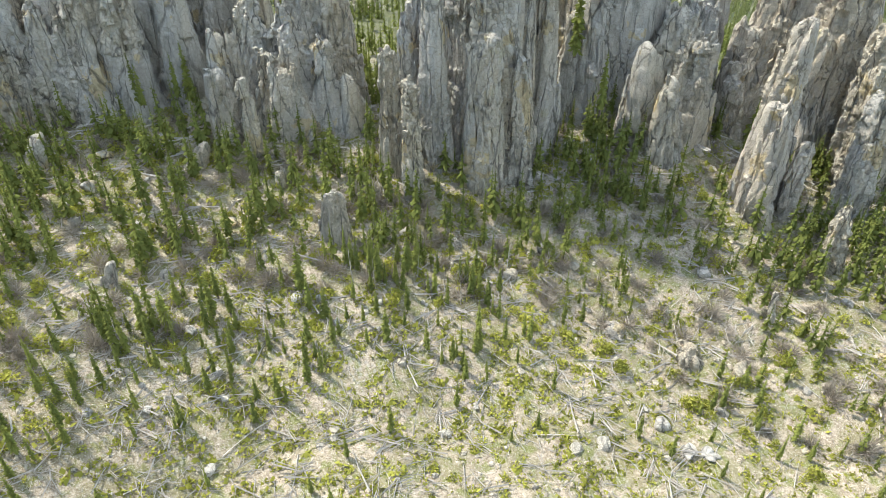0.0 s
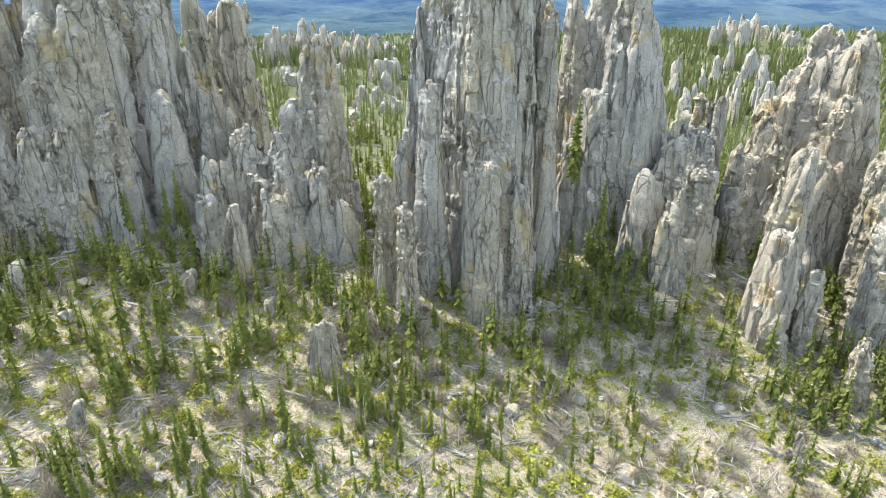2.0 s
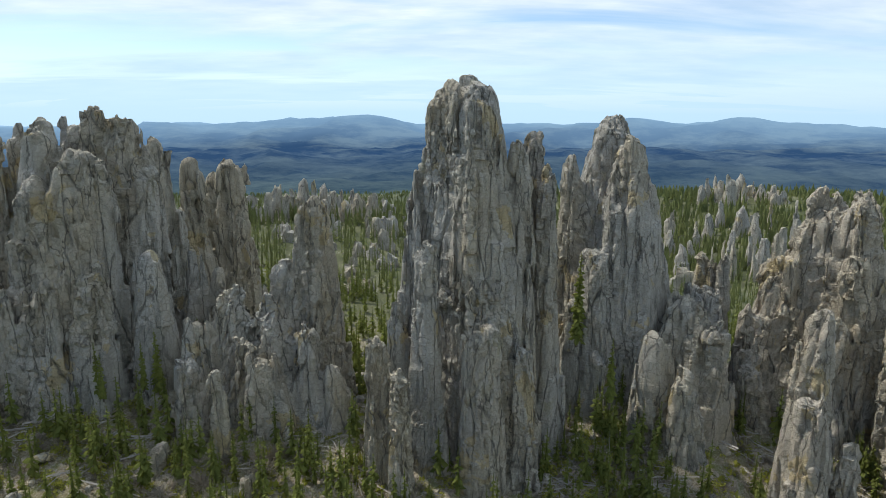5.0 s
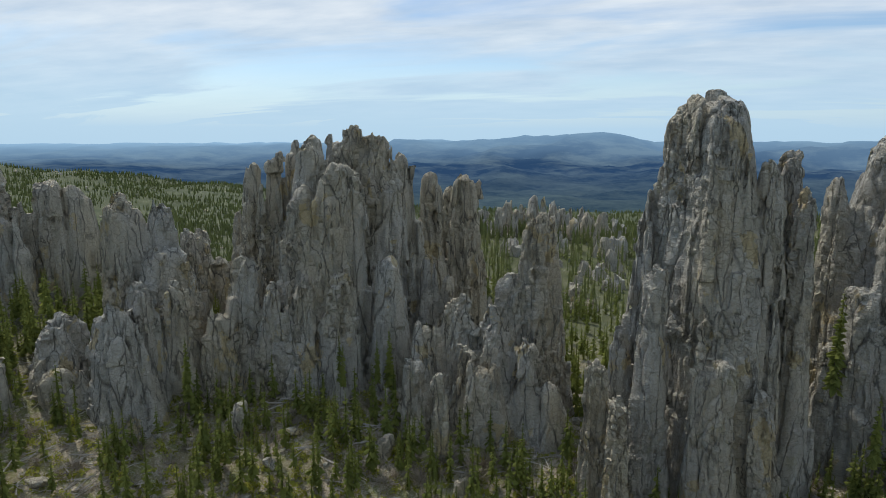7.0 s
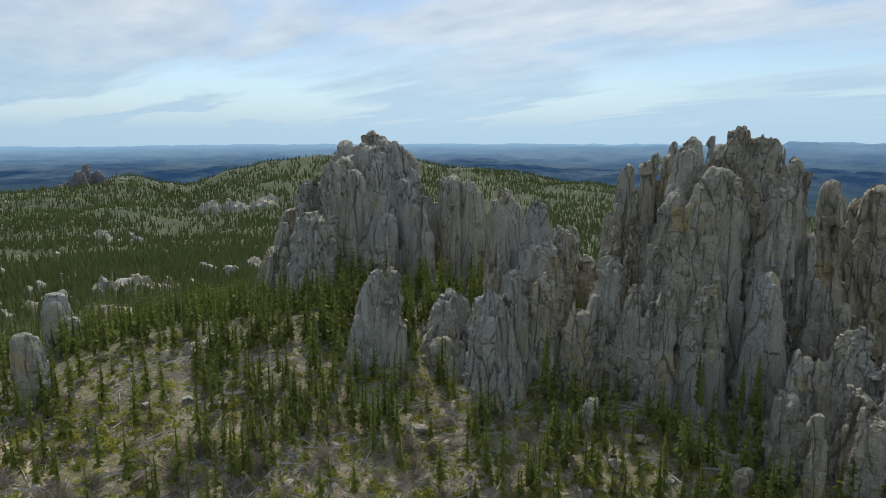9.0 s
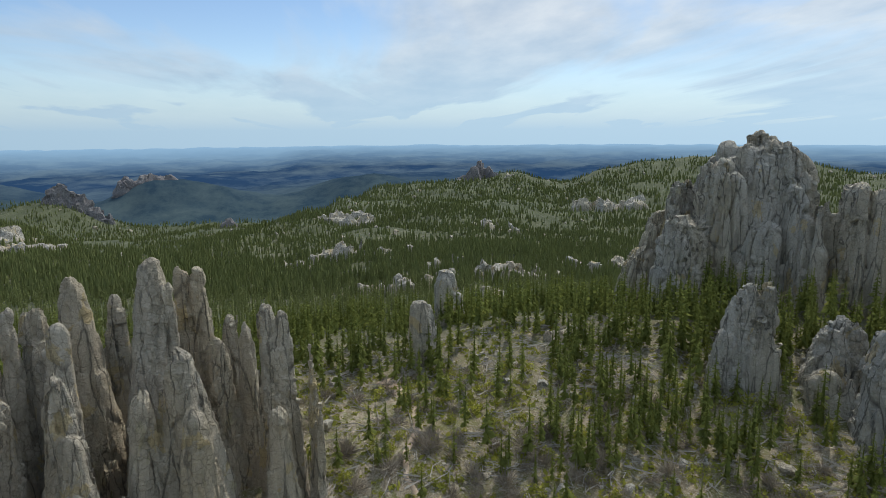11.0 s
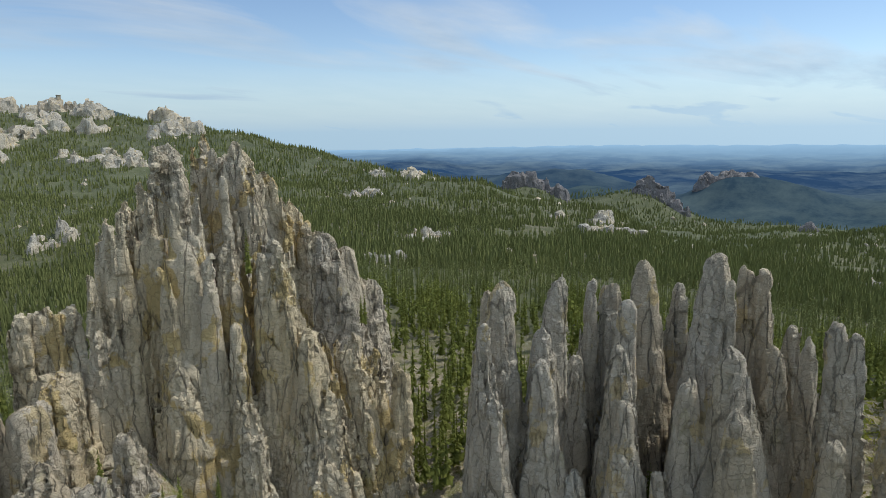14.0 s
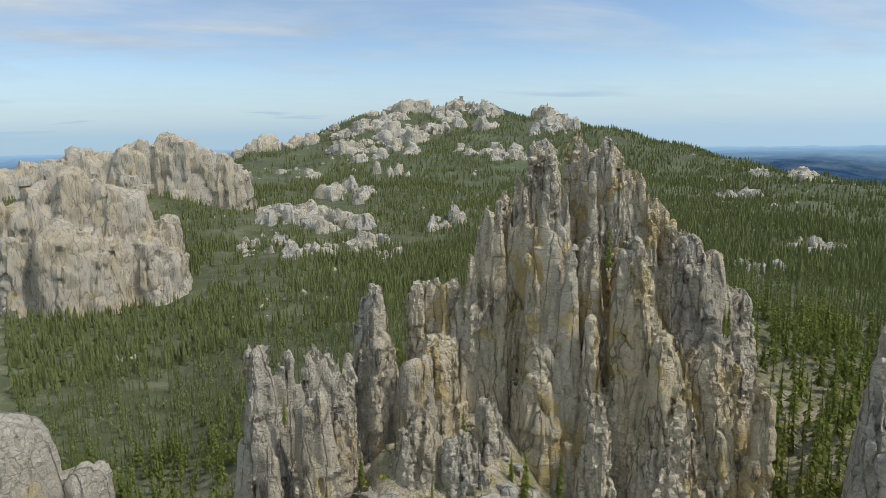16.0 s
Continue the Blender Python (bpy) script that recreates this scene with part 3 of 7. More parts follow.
def carve(massif, pillars):
    """One formation: its pillars grown together, split by upright joints into stepped slabs, and weathered."""
    p = np.array([q[:7] for q in pillars])
    seed = pillars[0][11]
    away = float(np.hypot(p[:, 0], p[:, 1]).mean())
    h = float(np.clip(away / 1143.0 * (3.9 if away < 250 else 5.0), 0.36, 6.0)) * (0.8 if p[:, 6].max() < 4.5 and away < 200 else 1.0)
    g = float(np.clip(h / 0.42, 0.8, 7.0)) * (0.7 if p[:, 6].max() < 4.5 else 1.0)
    g = min(g, max(0.8, float(np.median(p[:, 6])) / 3.5))
    wear = SMOOTH.get(massif, 1.0)
    pad = p[:, 6] * 1.3 + 1.5 + 2 * h
    lo = np.array([(np.minimum(p[:, 0], p[:, 3]) - pad).min(), (np.minimum(p[:, 1], p[:, 4]) - pad).min(), p[:, 2].min() - h])
    hi = np.array([(np.maximum(p[:, 0], p[:, 3]) + pad).max(), (np.maximum(p[:, 1], p[:, 4]) + pad).max(), p[:, 5].max() + 6.0 + 2 * h])
    n = np.ceil((hi - lo) / h).astype(int) + 1
    gx, gy = np.meshgrid(lo[0] + h * np.arange(n[0]), lo[1] + h * np.arange(n[1]), indexing="ij")
    wx = gx + 1.5 * g * field(gx / (5 * g), gy / (5 * g), 0 * gx, seed + 2)
    wy = gy + 1.5 * g * field(gx / (5 * g), gy / (5 * g), 0 * gx, seed + 4)
    size = 3.6 * g
    wi, wj, gap = plan_cells(wx / size, wy / size, seed)
    zs = (lo[2] + h * np.arange(n[2]))[None, None, :]
    floor_of = np.floor(zs / (11.0 * g) + 3.0 * lattice(wi, wj, 0 * wi, seed + 11)[..., None]).astype(np.int64)
    shift = lattice(wi[..., None], wj[..., None], floor_of, seed + 12).astype(np.float32)
    sx = gx[..., None].astype(np.float32) + np.float32(0.6 * g * wear) * shift
    sy = gy[..., None].astype(np.float32) + np.float32(0.6 * g * wear) * ((shift * 7.31) % 2 - 1)
    sz = (zs + 1.7 * g * wear * lattice(wi, wj, 0 * wi, seed + 14)[..., None]).astype(np.float32)
    d = np.full(n, 5.0)
    owner = np.zeros(n, np.int16)
    slim = float(np.median(p[:, 6] / np.maximum(p[:, 5] - p[:, 2], 1.0))) < 0.16 and away < 130
    join = 0.3 if slim else 1.1 * g
    for i, q in enumerate(pillars):
        a = np.array([min(q[0], q[3]) - pad[i], min(q[1], q[4]) - pad[i], q[2] - 1.0])
        b = np.array([max(q[0], q[3]) + pad[i], max(q[1], q[4]) + pad[i], q[5] + 6.0])
        i0 = np.maximum(((a - lo) / h).astype(int), 0)
        i1 = np.minimum(((b - lo) / h).astype(int) + 2, n)
        box = tuple(slice(s, e) for s, e in zip(i0, i1))
        e = np.minimum(pillar_depth(sx[box], sy[box], sz[box], q), 5.0) + (0.09 * q[6] if slim else 0.0)
        old = d[box]
        owner[box] = np.where(e < old, i, owner[box])
        d[box] = np.minimum(e, old) - join / 4 * np.maximum(1 - np.abs(e - old) / join, 0) ** 2
    deep = np.clip(lattice(wi, wj, 0 * wi, seed + 15) + 0.55, 0.1, 1)
    d = d + (1.25 * g * wear * deep * np.exp(-(gap * size / (0.55 * g)) ** 2))[..., None]
    d[:, :, 0] = 5.0
    d[np.abs(d) < 1e-5] = 1e-5
    v, f, ids = surface_net(d, lo, h)
    low = v[:, 2] < level(v[:, 0], v[:, 1]) - 2.0
    f = f[~low[f].all(1)]
    normal = np.zeros_like(v)
    c = np.cross(v[f[:, 2]] - v[f[:, 0]], v[f[:, 3]] - v[f[:, 1]])
    for k in range(4):
        for axis in range(3):
            normal[:, axis] += np.bincount(f[:, k], c[:, axis], len(v))
    normal /= np.linalg.norm(normal, axis=1)[:, None] + 1e-9
    v = v + normal * (0.35 + 0.65 * wear) * jointed(v, seed, g)[:, None]
    who = owner[ids[:, 0], ids[:, 1], ids[:, 2]][f[:, 0]]
    body = pieces(f, len(v))
    for k, count in zip(*np.unique(body, return_counts=True)):
        if count < 60 and count < len(f) / 3:
            continue
        mine = f[body == k]
        used, back = np.unique(mine, return_inverse=True)
        kinds = [pillars[o][12] for o in np.bincount(who[body == k]).argsort()[::-1][:1]]
        me = mesh_of("pinnacle", v[used], back.reshape(mine.shape), kinds[0])
        slots = [kinds[0]]
        for o in np.unique(who[body == k]):
            if pillars[o][12] not in slots:
                slots.append(pillars[o][12])
                me.materials.append(pillars[o][12])
        if len(slots) > 1:
            me.polygons.foreach_set("material_index", np.array([slots.index(q[12]) for q in pillars], np.int32)[who[body == k]])
        me.set_sharp_from_angle(angle=radians(34))
        part("pinnacle", me, massif)


main_spire = thing("rock_spire", "tallest grey granite spire with orange lichen patches", "rock formation", "")
pillar(main_spire, 8.9, 126.7, 3.9, 126.9, 81.5, 12.8, 0.48)
pillar(main_spire, 10.2, 120.6, 5.5, 120.9, 79.2, 9.1, 0.46)
pillar(main_spire, 19.8, 129.5, 17.3, 129.8, 72.0, 6.7, 0.32)
pillar(main_spire, 20.8, 126.3, 20.6, 126.3, 64.2, 5.1, 0.35)
pillar(main_spire, 15.2, 121.0, 13.8, 121.2, 69.2, 5.2, 0.35)
pillar(main_spire, -5.0, 127.9, -4.7, 127.9, 66.3, 6.6, 0.28)
pillar(main_spire, -2.7, 117.0, -3.4, 117.0, 50.9, 4.4, 0.42)
pillar(main_spire, -7.3, 120.8, -9.0, 120.7, 39.0, 4.3, 0.4)
pillar(main_spire, -11.9, 113.4, -12.3, 113.3, 35.1, 3.7, 0.6)
pillar(main_spire, -7.6, 108.7, -8.0, 108.7, 28.9, 3.4, 0.5)
pillar(main_spire, 16.4, 114.8, 14.5, 115.1, 32.8, 3.2, 0.45)
pillar(main_spire, 7.9, 113.7, 7.1, 113.8, 37.3, 5.3, 0.6)

second_spire = thing("rock_spire", "rounded granite spire with a sunlit slab face", "rock formation", "")
pillar(second_spire, 42.4, 150.1, 39.0, 151.0, 74.9, 14.1, 0.12, bow=2.4)
pillar(second_spire, 43.3, 139.4, 39.9, 140.5, 70.1, 8.7, 0.2, bow=2.2)
pillar(second_spire, 32.5, 146.4, 28.7, 147.2, 65.2, 5.7, 0.2, bow=2.0)
pillar(second_spire, 34.7, 136.7, 32.8, 137.1, 46.5, 5.1, 0.5)
pillar(second_spire, 42.0, 135.7, 36.9, 137.1, 55.2, 3.9, 0.4)
pillar(second_spire, 29.8, 136.8, 28.8, 137.0, 35.4, 3.6, 0.5)

knoll = thing("rock_knoll", "broken grey granite knoll among spruces", "rock formation", "")
pillar(knoll, 53.7, 131.5, 51.5, 132.3, 37.4, 8.2, 0.35)
pillar(knoll, 44.7, 126.3, 44.1, 126.5, 29.7, 5.4, 0.35)
pillar(knoll, 57.1, 125.6, 56.0, 126.1, 33.3, 4.5, 0.35)
pillar(knoll, 49.1, 120.4, 48.3, 120.7, 26.4, 4.4, 0.39)
pillar(knoll, 64.6, 155.1, 64.6, 155.1, 43.2, 4.8, 0.35)
pillar(knoll, 67.2, 151.8, 66.9, 151.9, 43.1, 3.7, 0.28)
pillar(knoll, 63.2, 147.0, 61.0, 147.9, 36.0, 6.5, 0.42)

leaning_pillar = thing("rock_pillar", "pale leaning granite pillar, sunlit", "rock formation", "")
pillar(leaning_pillar, 68.6, 111.6, 70.0, 114.3, 40.5, 5.9, 0.42, mat=PALE_GRANITE)
pillar(leaning_pillar, 67.3, 106.5, 66.2, 107.2, 26.4, 4.6, 0.5, mat=PALE_GRANITE)
pillar(leaning_pillar, 74.3, 106.7, 74.5, 106.6, 16.3, 3.3, 0.45, mat=PALE_GRANITE)

slab_ridge = thing("rock_ridge", "pale fractured granite ridge with stacked boulders on top", "rock formation", "")
pillar(slab_ridge, 93.9, 135.7, 84.3, 141.8, 58.5, 10.3, 0.29, mat=PALE_GRANITE)
pillar(slab_ridge, 95.3, 131.0, 88.1, 136.0, 59.0, 7.4, 0.36, mat=PALE_GRANITE)
pillar(slab_ridge, 87.5, 138.7, 81.4, 142.4, 50.5, 10.4, 0.24, mat=PALE_GRANITE)
pillar(slab_ridge, 80.5, 140.6, 76.2, 143.0, 43.1, 10.1, 0.24, mat=PALE_GRANITE)
pillar(slab_ridge, 74.1, 139.5, 70.4, 141.4, 32.7, 7.5, 0.28, mat=PALE_GRANITE)
pillar(slab_ridge, 69.3, 133.0, 67.5, 133.9, 23.1, 4.9, 0.48, mat=PALE_GRANITE)
pillar(slab_ridge, 88.4, 126.1, 84.0, 129.1, 46.3, 5.2, 0.4, mat=PALE_GRANITE)
pillar(slab_ridge, 82.7, 125.1, 79.6, 127.1, 35.8, 5.3, 0.32, mat=PALE_GRANITE)

edge_ridge = thing("rock_ridge", "granite ridge dropping toward the valley", "rock formation", "")
pillar(edge_ridge, 95.2, 115.9, 90.3, 119.8, 38.2, 7.8, 0.4)
pillar(edge_ridge, 87.8, 106.5, 86.1, 107.9, 26.3, 4.2, 0.5)
pillar(edge_ridge, 110.8, 122.3, 105.3, 127.1, 44.6, 7.4, 0.4)
pillar(edge_ridge, 79.0, 94.0, 78.4, 94.4, 8.5, 4.0, 0.2)

notched_ridge = thing("rock_ridge", "grey granite ridge with one slender pinnacle", "rock formation", "")
pillar(notched_ridge, -27.2, 135.3, -27.6, 135.2, 57.4, 7.3, 0.24)
pillar(notched_ridge, -33.7, 133.8, -33.7, 133.8, 44.7, 7.6, 0.29)
pillar(notched_ridge, -35.5, 127.1, -35.7, 127.1, 37.2, 7.6, 0.32)
pillar(notched_ridge, -44.4, 126.4, -43.1, 126.9, 39.3, 6.5, 0.32)
pillar(notched_ridge, -49.7, 122.3, -49.3, 122.5, 34.7, 5.6, 0.29)
pillar(notched_ridge, -48.3, 115.3, -48.2, 115.3, 28.8, 4.1, 0.4)
pillar(notched_ridge, -42.2, 112.3, -41.9, 112.5, 27.9, 2.8, 0.32)
pillar(notched_ridge, -27.5, 126.0, -28.1, 125.9, 33.2, 5.8, 0.32)
pillar(notched_ridge, -22.2, 124.0, -22.4, 124.0, 24.6, 4.5, 0.36)
pillar(notched_ridge, -34.2, 120.2, -35.9, 119.7, 29.0, 5.2, 0.36)
pillar(notched_ridge, -40.2, 120.5, -39.1, 120.8, 32.0, 3.9, 0.32)

massif = thing("rock_massif", "broad fluted granite massif crowned by blocky pinnacles", "rock formation", "")
pillar(massif, -98.3, 126.2, -95.3, 128.5, 67.5, 4.2, 0.3)
pillar(massif, -93.8, 125.9, -90.6, 128.2, 67.3, 4.1, 0.29)
pillar(massif, -91.6, 128.7, -89.0, 130.6, 69.1, 5.1, 0.25)
pillar(massif, -90.5, 132.0, -87.7, 133.9, 70.7, 4.6, 0.23)
pillar(massif, -83.2, 128.4, -80.0, 130.4, 72.0, 8.4, 0.29)
pillar(massif, -80.2, 136.1, -77.6, 137.6, 72.9, 6.6, 0.25)
pillar(massif, -76.3, 136.1, -73.6, 137.6, 73.9, 8.4, 0.3)
pillar(massif, -70.8, 139.0, -68.7, 140.1, 73.7, 7.2, 0.32)
pillar(massif, -66.8, 143.2, -64.5, 144.2, 69.4, 7.1, 0.27)
pillar(massif, -66.8, 136.5, -64.2, 137.8, 65.7, 7.1, 0.29)
pillar(massif, -76.6, 125.5, -72.3, 128.0, 67.1, 9.9, 0.32)
pillar(massif, -83.7, 122.1, -80.0, 124.5, 61.7, 6.1, 0.29)
pillar(massif, -69.2, 127.4, -67.5, 128.4, 60.8, 4.3, 0.25)
pillar(massif, -69.5, 120.4, -67.8, 121.3, 46.3, 5.6, 0.36)
pillar(massif, -59.9, 126.6, -59.2, 126.9, 49.6, 6.3, 0.25)
pillar(massif, -61.7, 143.3, -60.3, 143.9, 52.2, 4.9, 0.25)
pillar(massif, -61.3, 154.3, -60.6, 154.5, 62.4, 6.5, 0.27)
pillar(massif, -57.8, 162.0, -57.7, 162.0, 58.4, 5.1, 0.32)
pillar(massif, -53.1, 161.5, -53.3, 161.4, 62.6, 6.7, 0.43)
pillar(massif, -55.9, 139.2, -55.0, 139.5, 43.9, 3.7, 0.22)
pillar(massif, -50.7, 139.0, -50.2, 139.2, 40.1, 4.0, 0.25)
pillar(massif, -91.6, 115.0, -89.2, 116.8, 49.2, 6.4, 0.27)
pillar(massif, -84.7, 115.2, -82.6, 116.8, 42.3, 4.5, 0.32)
pillar(massif, -78.8, 118.2, -76.5, 119.6, 44.1, 5.9, 0.36)
pillar(massif, -55.6, 126.3, -55.5, 126.3, 30.8, 3.3, 0.29)
pillar(massif, -106.3, 130.1, -103.3, 132.5, 53.7, 3.1, 0.29)
pillar(massif, -94.6, 109.9, -93.5, 110.8, 35.7, 4.7, 0.29)

fluted_ridge = thing("rock_ridge", "fluted grey granite ridge behind a pine slope", "rock formation", "")
pillar(fluted_ridge, -117.2, 111.9, -118.6, 110.3, 59.1, 7.4, 0.36)
pillar(fluted_ridge, -111.8, 114.5, -111.6, 114.7, 58.4, 5.8, 0.3)
pillar(fluted_ridge, -107.9, 112.6, -108.1, 112.5, 49.2, 9.7, 0.29)
pillar(fluted_ridge, -100.1, 107.7, -101.1, 106.7, 42.8, 6.3, 0.3)
pillar(fluted_ridge, -103.0, 93.4, -103.7, 92.5, 41.7, 8.5, 0.26)
pillar(fluted_ridge, -103.1, 100.6, -104.1, 99.5, 43.6, 5.7, 0.29)
pillar(fluted_ridge, -101.4, 90.7, -102.7, 89.1, 34.8, 3.6, 0.29)
pillar(fluted_ridge, -117.5, 133.7, -118.4, 132.9, 49.7, 7.2, 0.29)
pillar(fluted_ridge, -112.3, 135.5, -112.9, 135.0, 43.2, 5.7, 0.29)
pillar(fluted_ridge, -120.5, 92.7, -119.2, 94.3, 36.4, 7.2, 0.36)
pillar(fluted_ridge, -115.1, 89.8, -115.7, 89.0, 29.8, 6.6, 0.36)
pillar(fluted_ridge, -92.4, 113.0, -93.2, 112.4, 32.9, 4.8, 0.29)

twin_pinnacle = thing("rock_pinnacle", "pair of squat granite pinnacles beside spruces", "rock formation", "")
pillar(twin_pinnacle, -123.3, 72.4, -122.1, 74.4, 42.5, 5.8, 0.27)
pillar(twin_pinnacle, -122.7, 77.2, -122.2, 78.1, 43.3, 4.7, 0.32)
pillar(twin_pinnacle, -121.6, 69.4, -121.5, 69.6, 32.7, 3.3, 0.3)

castle = thing("rock_castle", "tall castle of rounded granite columns above a forested shoulder", "rock formation", "")
pillar(castle, -173.5, 109.2, -174.8, 107.1, 71.8, 18.0, 0.53)
pillar(castle, -176.0, 101.1, -177.2, 99.0, 70.0, 8.9, 0.51)
pillar(castle, -167.6, 109.1, -167.5, 109.3, 70.7, 9.3, 0.51)
pillar(castle, -182.5, 86.5, -182.3, 87.0, 62.1, 5.4, 0.42)
pillar(castle, -181.7, 92.7, -181.4, 93.3, 63.4, 4.4, 0.42)
pillar(castle, -172.5, 93.1, -172.6, 92.9, 64.8, 7.6, 0.42)
pillar(castle, -166.7, 95.3, -166.3, 95.9, 63.7, 6.1, 0.38)
pillar(castle, -160.9, 108.4, -160.2, 109.4, 62.3, 7.6, 0.36)
pillar(castle, -158.0, 116.0, -157.7, 116.3, 56.5, 4.8, 0.42)
pillar(castle, -155.7, 108.9, -155.3, 109.5, 55.1, 6.6, 0.42)
pillar(castle, -152.9, 122.6, -154.0, 121.2, 62.0, 7.2, 0.42)
pillar(castle, -148.2, 125.2, -149.0, 124.2, 60.6, 6.9, 0.38)
pillar(castle, -171.1, 82.6, -170.3, 84.3, 49.5, 9.4, 0.47)
pillar(castle, -186.7, 77.2, -186.1, 78.6, 42.4, 8.4, 0.34)
pillar(castle, -188.3, 83.5, -187.5, 85.2, 50.4, 8.6, 0.34)
pillar(castle, -159.6, 99.4, -159.0, 100.4, 50.4, 6.4, 0.42)

trail_rock = thing("rock", "blunt pale granite rock beside the trail", "rock formation", "")
pillar(trail_rock, -146.7, 9.4, -146.8, 8.1, 35.4, 3.9, 0.42)
pillar(trail_rock, -148.6, 10.7, -148.7, 10.2, 34.4, 2.9, 0.4)

hat_rock = thing("rock", "round-shouldered granite tower with a capstone", "rock formation", "")
pillar(hat_rock, -190.9, 20.5, -191.1, 18.7, 32.2, 5.1, 0.55)
pillar(hat_rock, -188.6, 22.6, -188.7, 22.1, 26.6, 3.0, 0.6)

dome_rock = thing("rock_dome", "low pale granite dome in the woods", "rock formation", "")
pillar(dome_rock, -235.9, 44.3, -236.3, 42.0, 15.2, 8.8, 0.6)
pillar(dome_rock, -231.0, 48.5, -231.4, 46.5, 11.1, 6.0, 0.6)

low_rock = thing("rock", "low pale granite outcrop on the cleared slope", "rock formation", "")
pillar(low_rock, -146.2, 41.6, -146.4, 40.8, 28.0, 3.1, 0.65, mat=PALE_GRANITE)
pillar(low_rock, -146.9, 46.2, -147.1, 45.5, 27.4, 3.5, 0.6, mat=PALE_GRANITE)

needles = thing("rock_needles", "dense cluster of slender granite needles, tan and grey", "rock formation", "")
pillar(needles, -79.4, -62.4, -80.0, -61.7, 51.3, 6.9, 0.26, mat=PALE_GRANITE)
pillar(needles, -79.9, -65.0, -80.2, -64.7, 49.1, 4.1, 0.25, mat=PALE_GRANITE)
pillar(needles, -74.1, -61.0, -74.4, -60.7, 45.7, 4.1, 0.22, mat=PALE_GRANITE)
pillar(needles, -72.8, -56.2, -72.2, -57.0, 34.7, 4.3, 0.25, mat=PALE_GRANITE)
pillar(needles, -86.1, -58.3, -87.7, -55.8, 51.7, 5.6, 0.2, mat=PALE_GRANITE)
pillar(needles, -82.8, -56.1, -83.2, -55.5, 44.1, 4.8, 0.25, mat=PALE_GRANITE)
pillar(needles, -80.3, -52.6, -79.5, -53.7, 40.6, 5.5, 0.22, mat=PALE_GRANITE)
pillar(needles, -90.8, -54.7, -90.9, -54.5, 37.7, 3.8, 0.31, mat=PALE_GRANITE)
pillar(needles, -96.9, -56.2, -97.5, -55.2, 49.8, 3.3, 0.25, mat=PALE_GRANITE)
pillar(needles, -100.5, -53.7, -100.9, -53.1, 49.6, 4.7, 0.28, mat=PALE_GRANITE)
pillar(needles, -95.3, -48.7, -95.9, -47.5, 47.8, 4.2, 0.26, mat=PALE_GRANITE)
pillar(needles, -88.5, -44.4, -88.2, -44.9, 42.2, 5.9, 0.2, mat=PALE_GRANITE)
pillar(needles, -84.6, -41.0, -84.2, -41.7, 36.1, 5.1, 0.22, mat=PALE_GRANITE)
pillar(needles, -102.7, -47.1, -102.2, -48.1, 53.4, 6.1, 0.26, mat=PALE_GRANITE)
pillar(needles, -108.1, -44.7, -108.3, -44.2, 48.8, 4.0, 0.31, mat=PALE_GRANITE)
pillar(needles, -102.7, -36.6, -102.8, -36.3, 55.3, 7.3, 0.26, mat=PALE_GRANITE)
pillar(needles, -100.9, -35.6, -101.6, -33.7, 52.5, 3.6, 0.25, mat=PALE_GRANITE)
pillar(needles, -90.5, -34.9, -90.6, -34.7, 39.4, 5.0, 0.22, mat=PALE_GRANITE)
pillar(needles, -93.9, -28.2, -93.3, -30.1, 43.6, 8.1, 0.21, mat=PALE_GRANITE)
pillar(needles, -88.3, -25.9, -87.9, -27.1, 37.4, 5.6, 0.25, mat=PALE_GRANITE)
pillar(needles, -111.2, -33.1, -110.8, -34.3, 52.5, 3.5, 0.31, mat=PALE_GRANITE)
pillar(needles, -110.8, -30.8, -110.6, -31.5, 53.3, 4.2, 0.26, mat=PALE_GRANITE)
pillar(needles, -107.6, -27.1, -107.3, -28.3, 41.6, 4.0, 0.28, mat=PALE_GRANITE)
pillar(needles, -112.9, -26.6, -112.8, -27.0, 44.5, 3.5, 0.31, mat=PALE_GRANITE)
pillar(needles, -108.6, -23.1, -108.5, -23.6, 42.9, 3.3, 0.31, mat=PALE_GRANITE)
pillar(needles, -102.4, -18.1, -102.3, -18.9, 47.7, 3.1, 0.38, mat=PALE_GRANITE)
pillar(needles, -102.8, -16.0, -102.7, -16.4, 47.3, 2.9, 0.34, mat=PALE_GRANITE)
pillar(needles, -96.6, -16.5, -96.5, -16.8, 33.9, 3.8, 0.31, mat=PALE_GRANITE)
pillar(needles, -101.4, -11.4, -101.3, -12.0, 41.0, 2.1, 0.28, mat=PALE_GRANITE)
pillar(needles, -99.4, -10.8, -99.4, -10.7, 32.5, 1.5, 0.31, mat=PALE_GRANITE)
pillar(needles, -85.0, -35.2, -84.5, -36.4, 26.6, 3.1, 0.25, mat=PALE_GRANITE)
pillar(needles, -81.0, -47.6, -80.7, -48.1, 23.8, 4.4, 0.31)

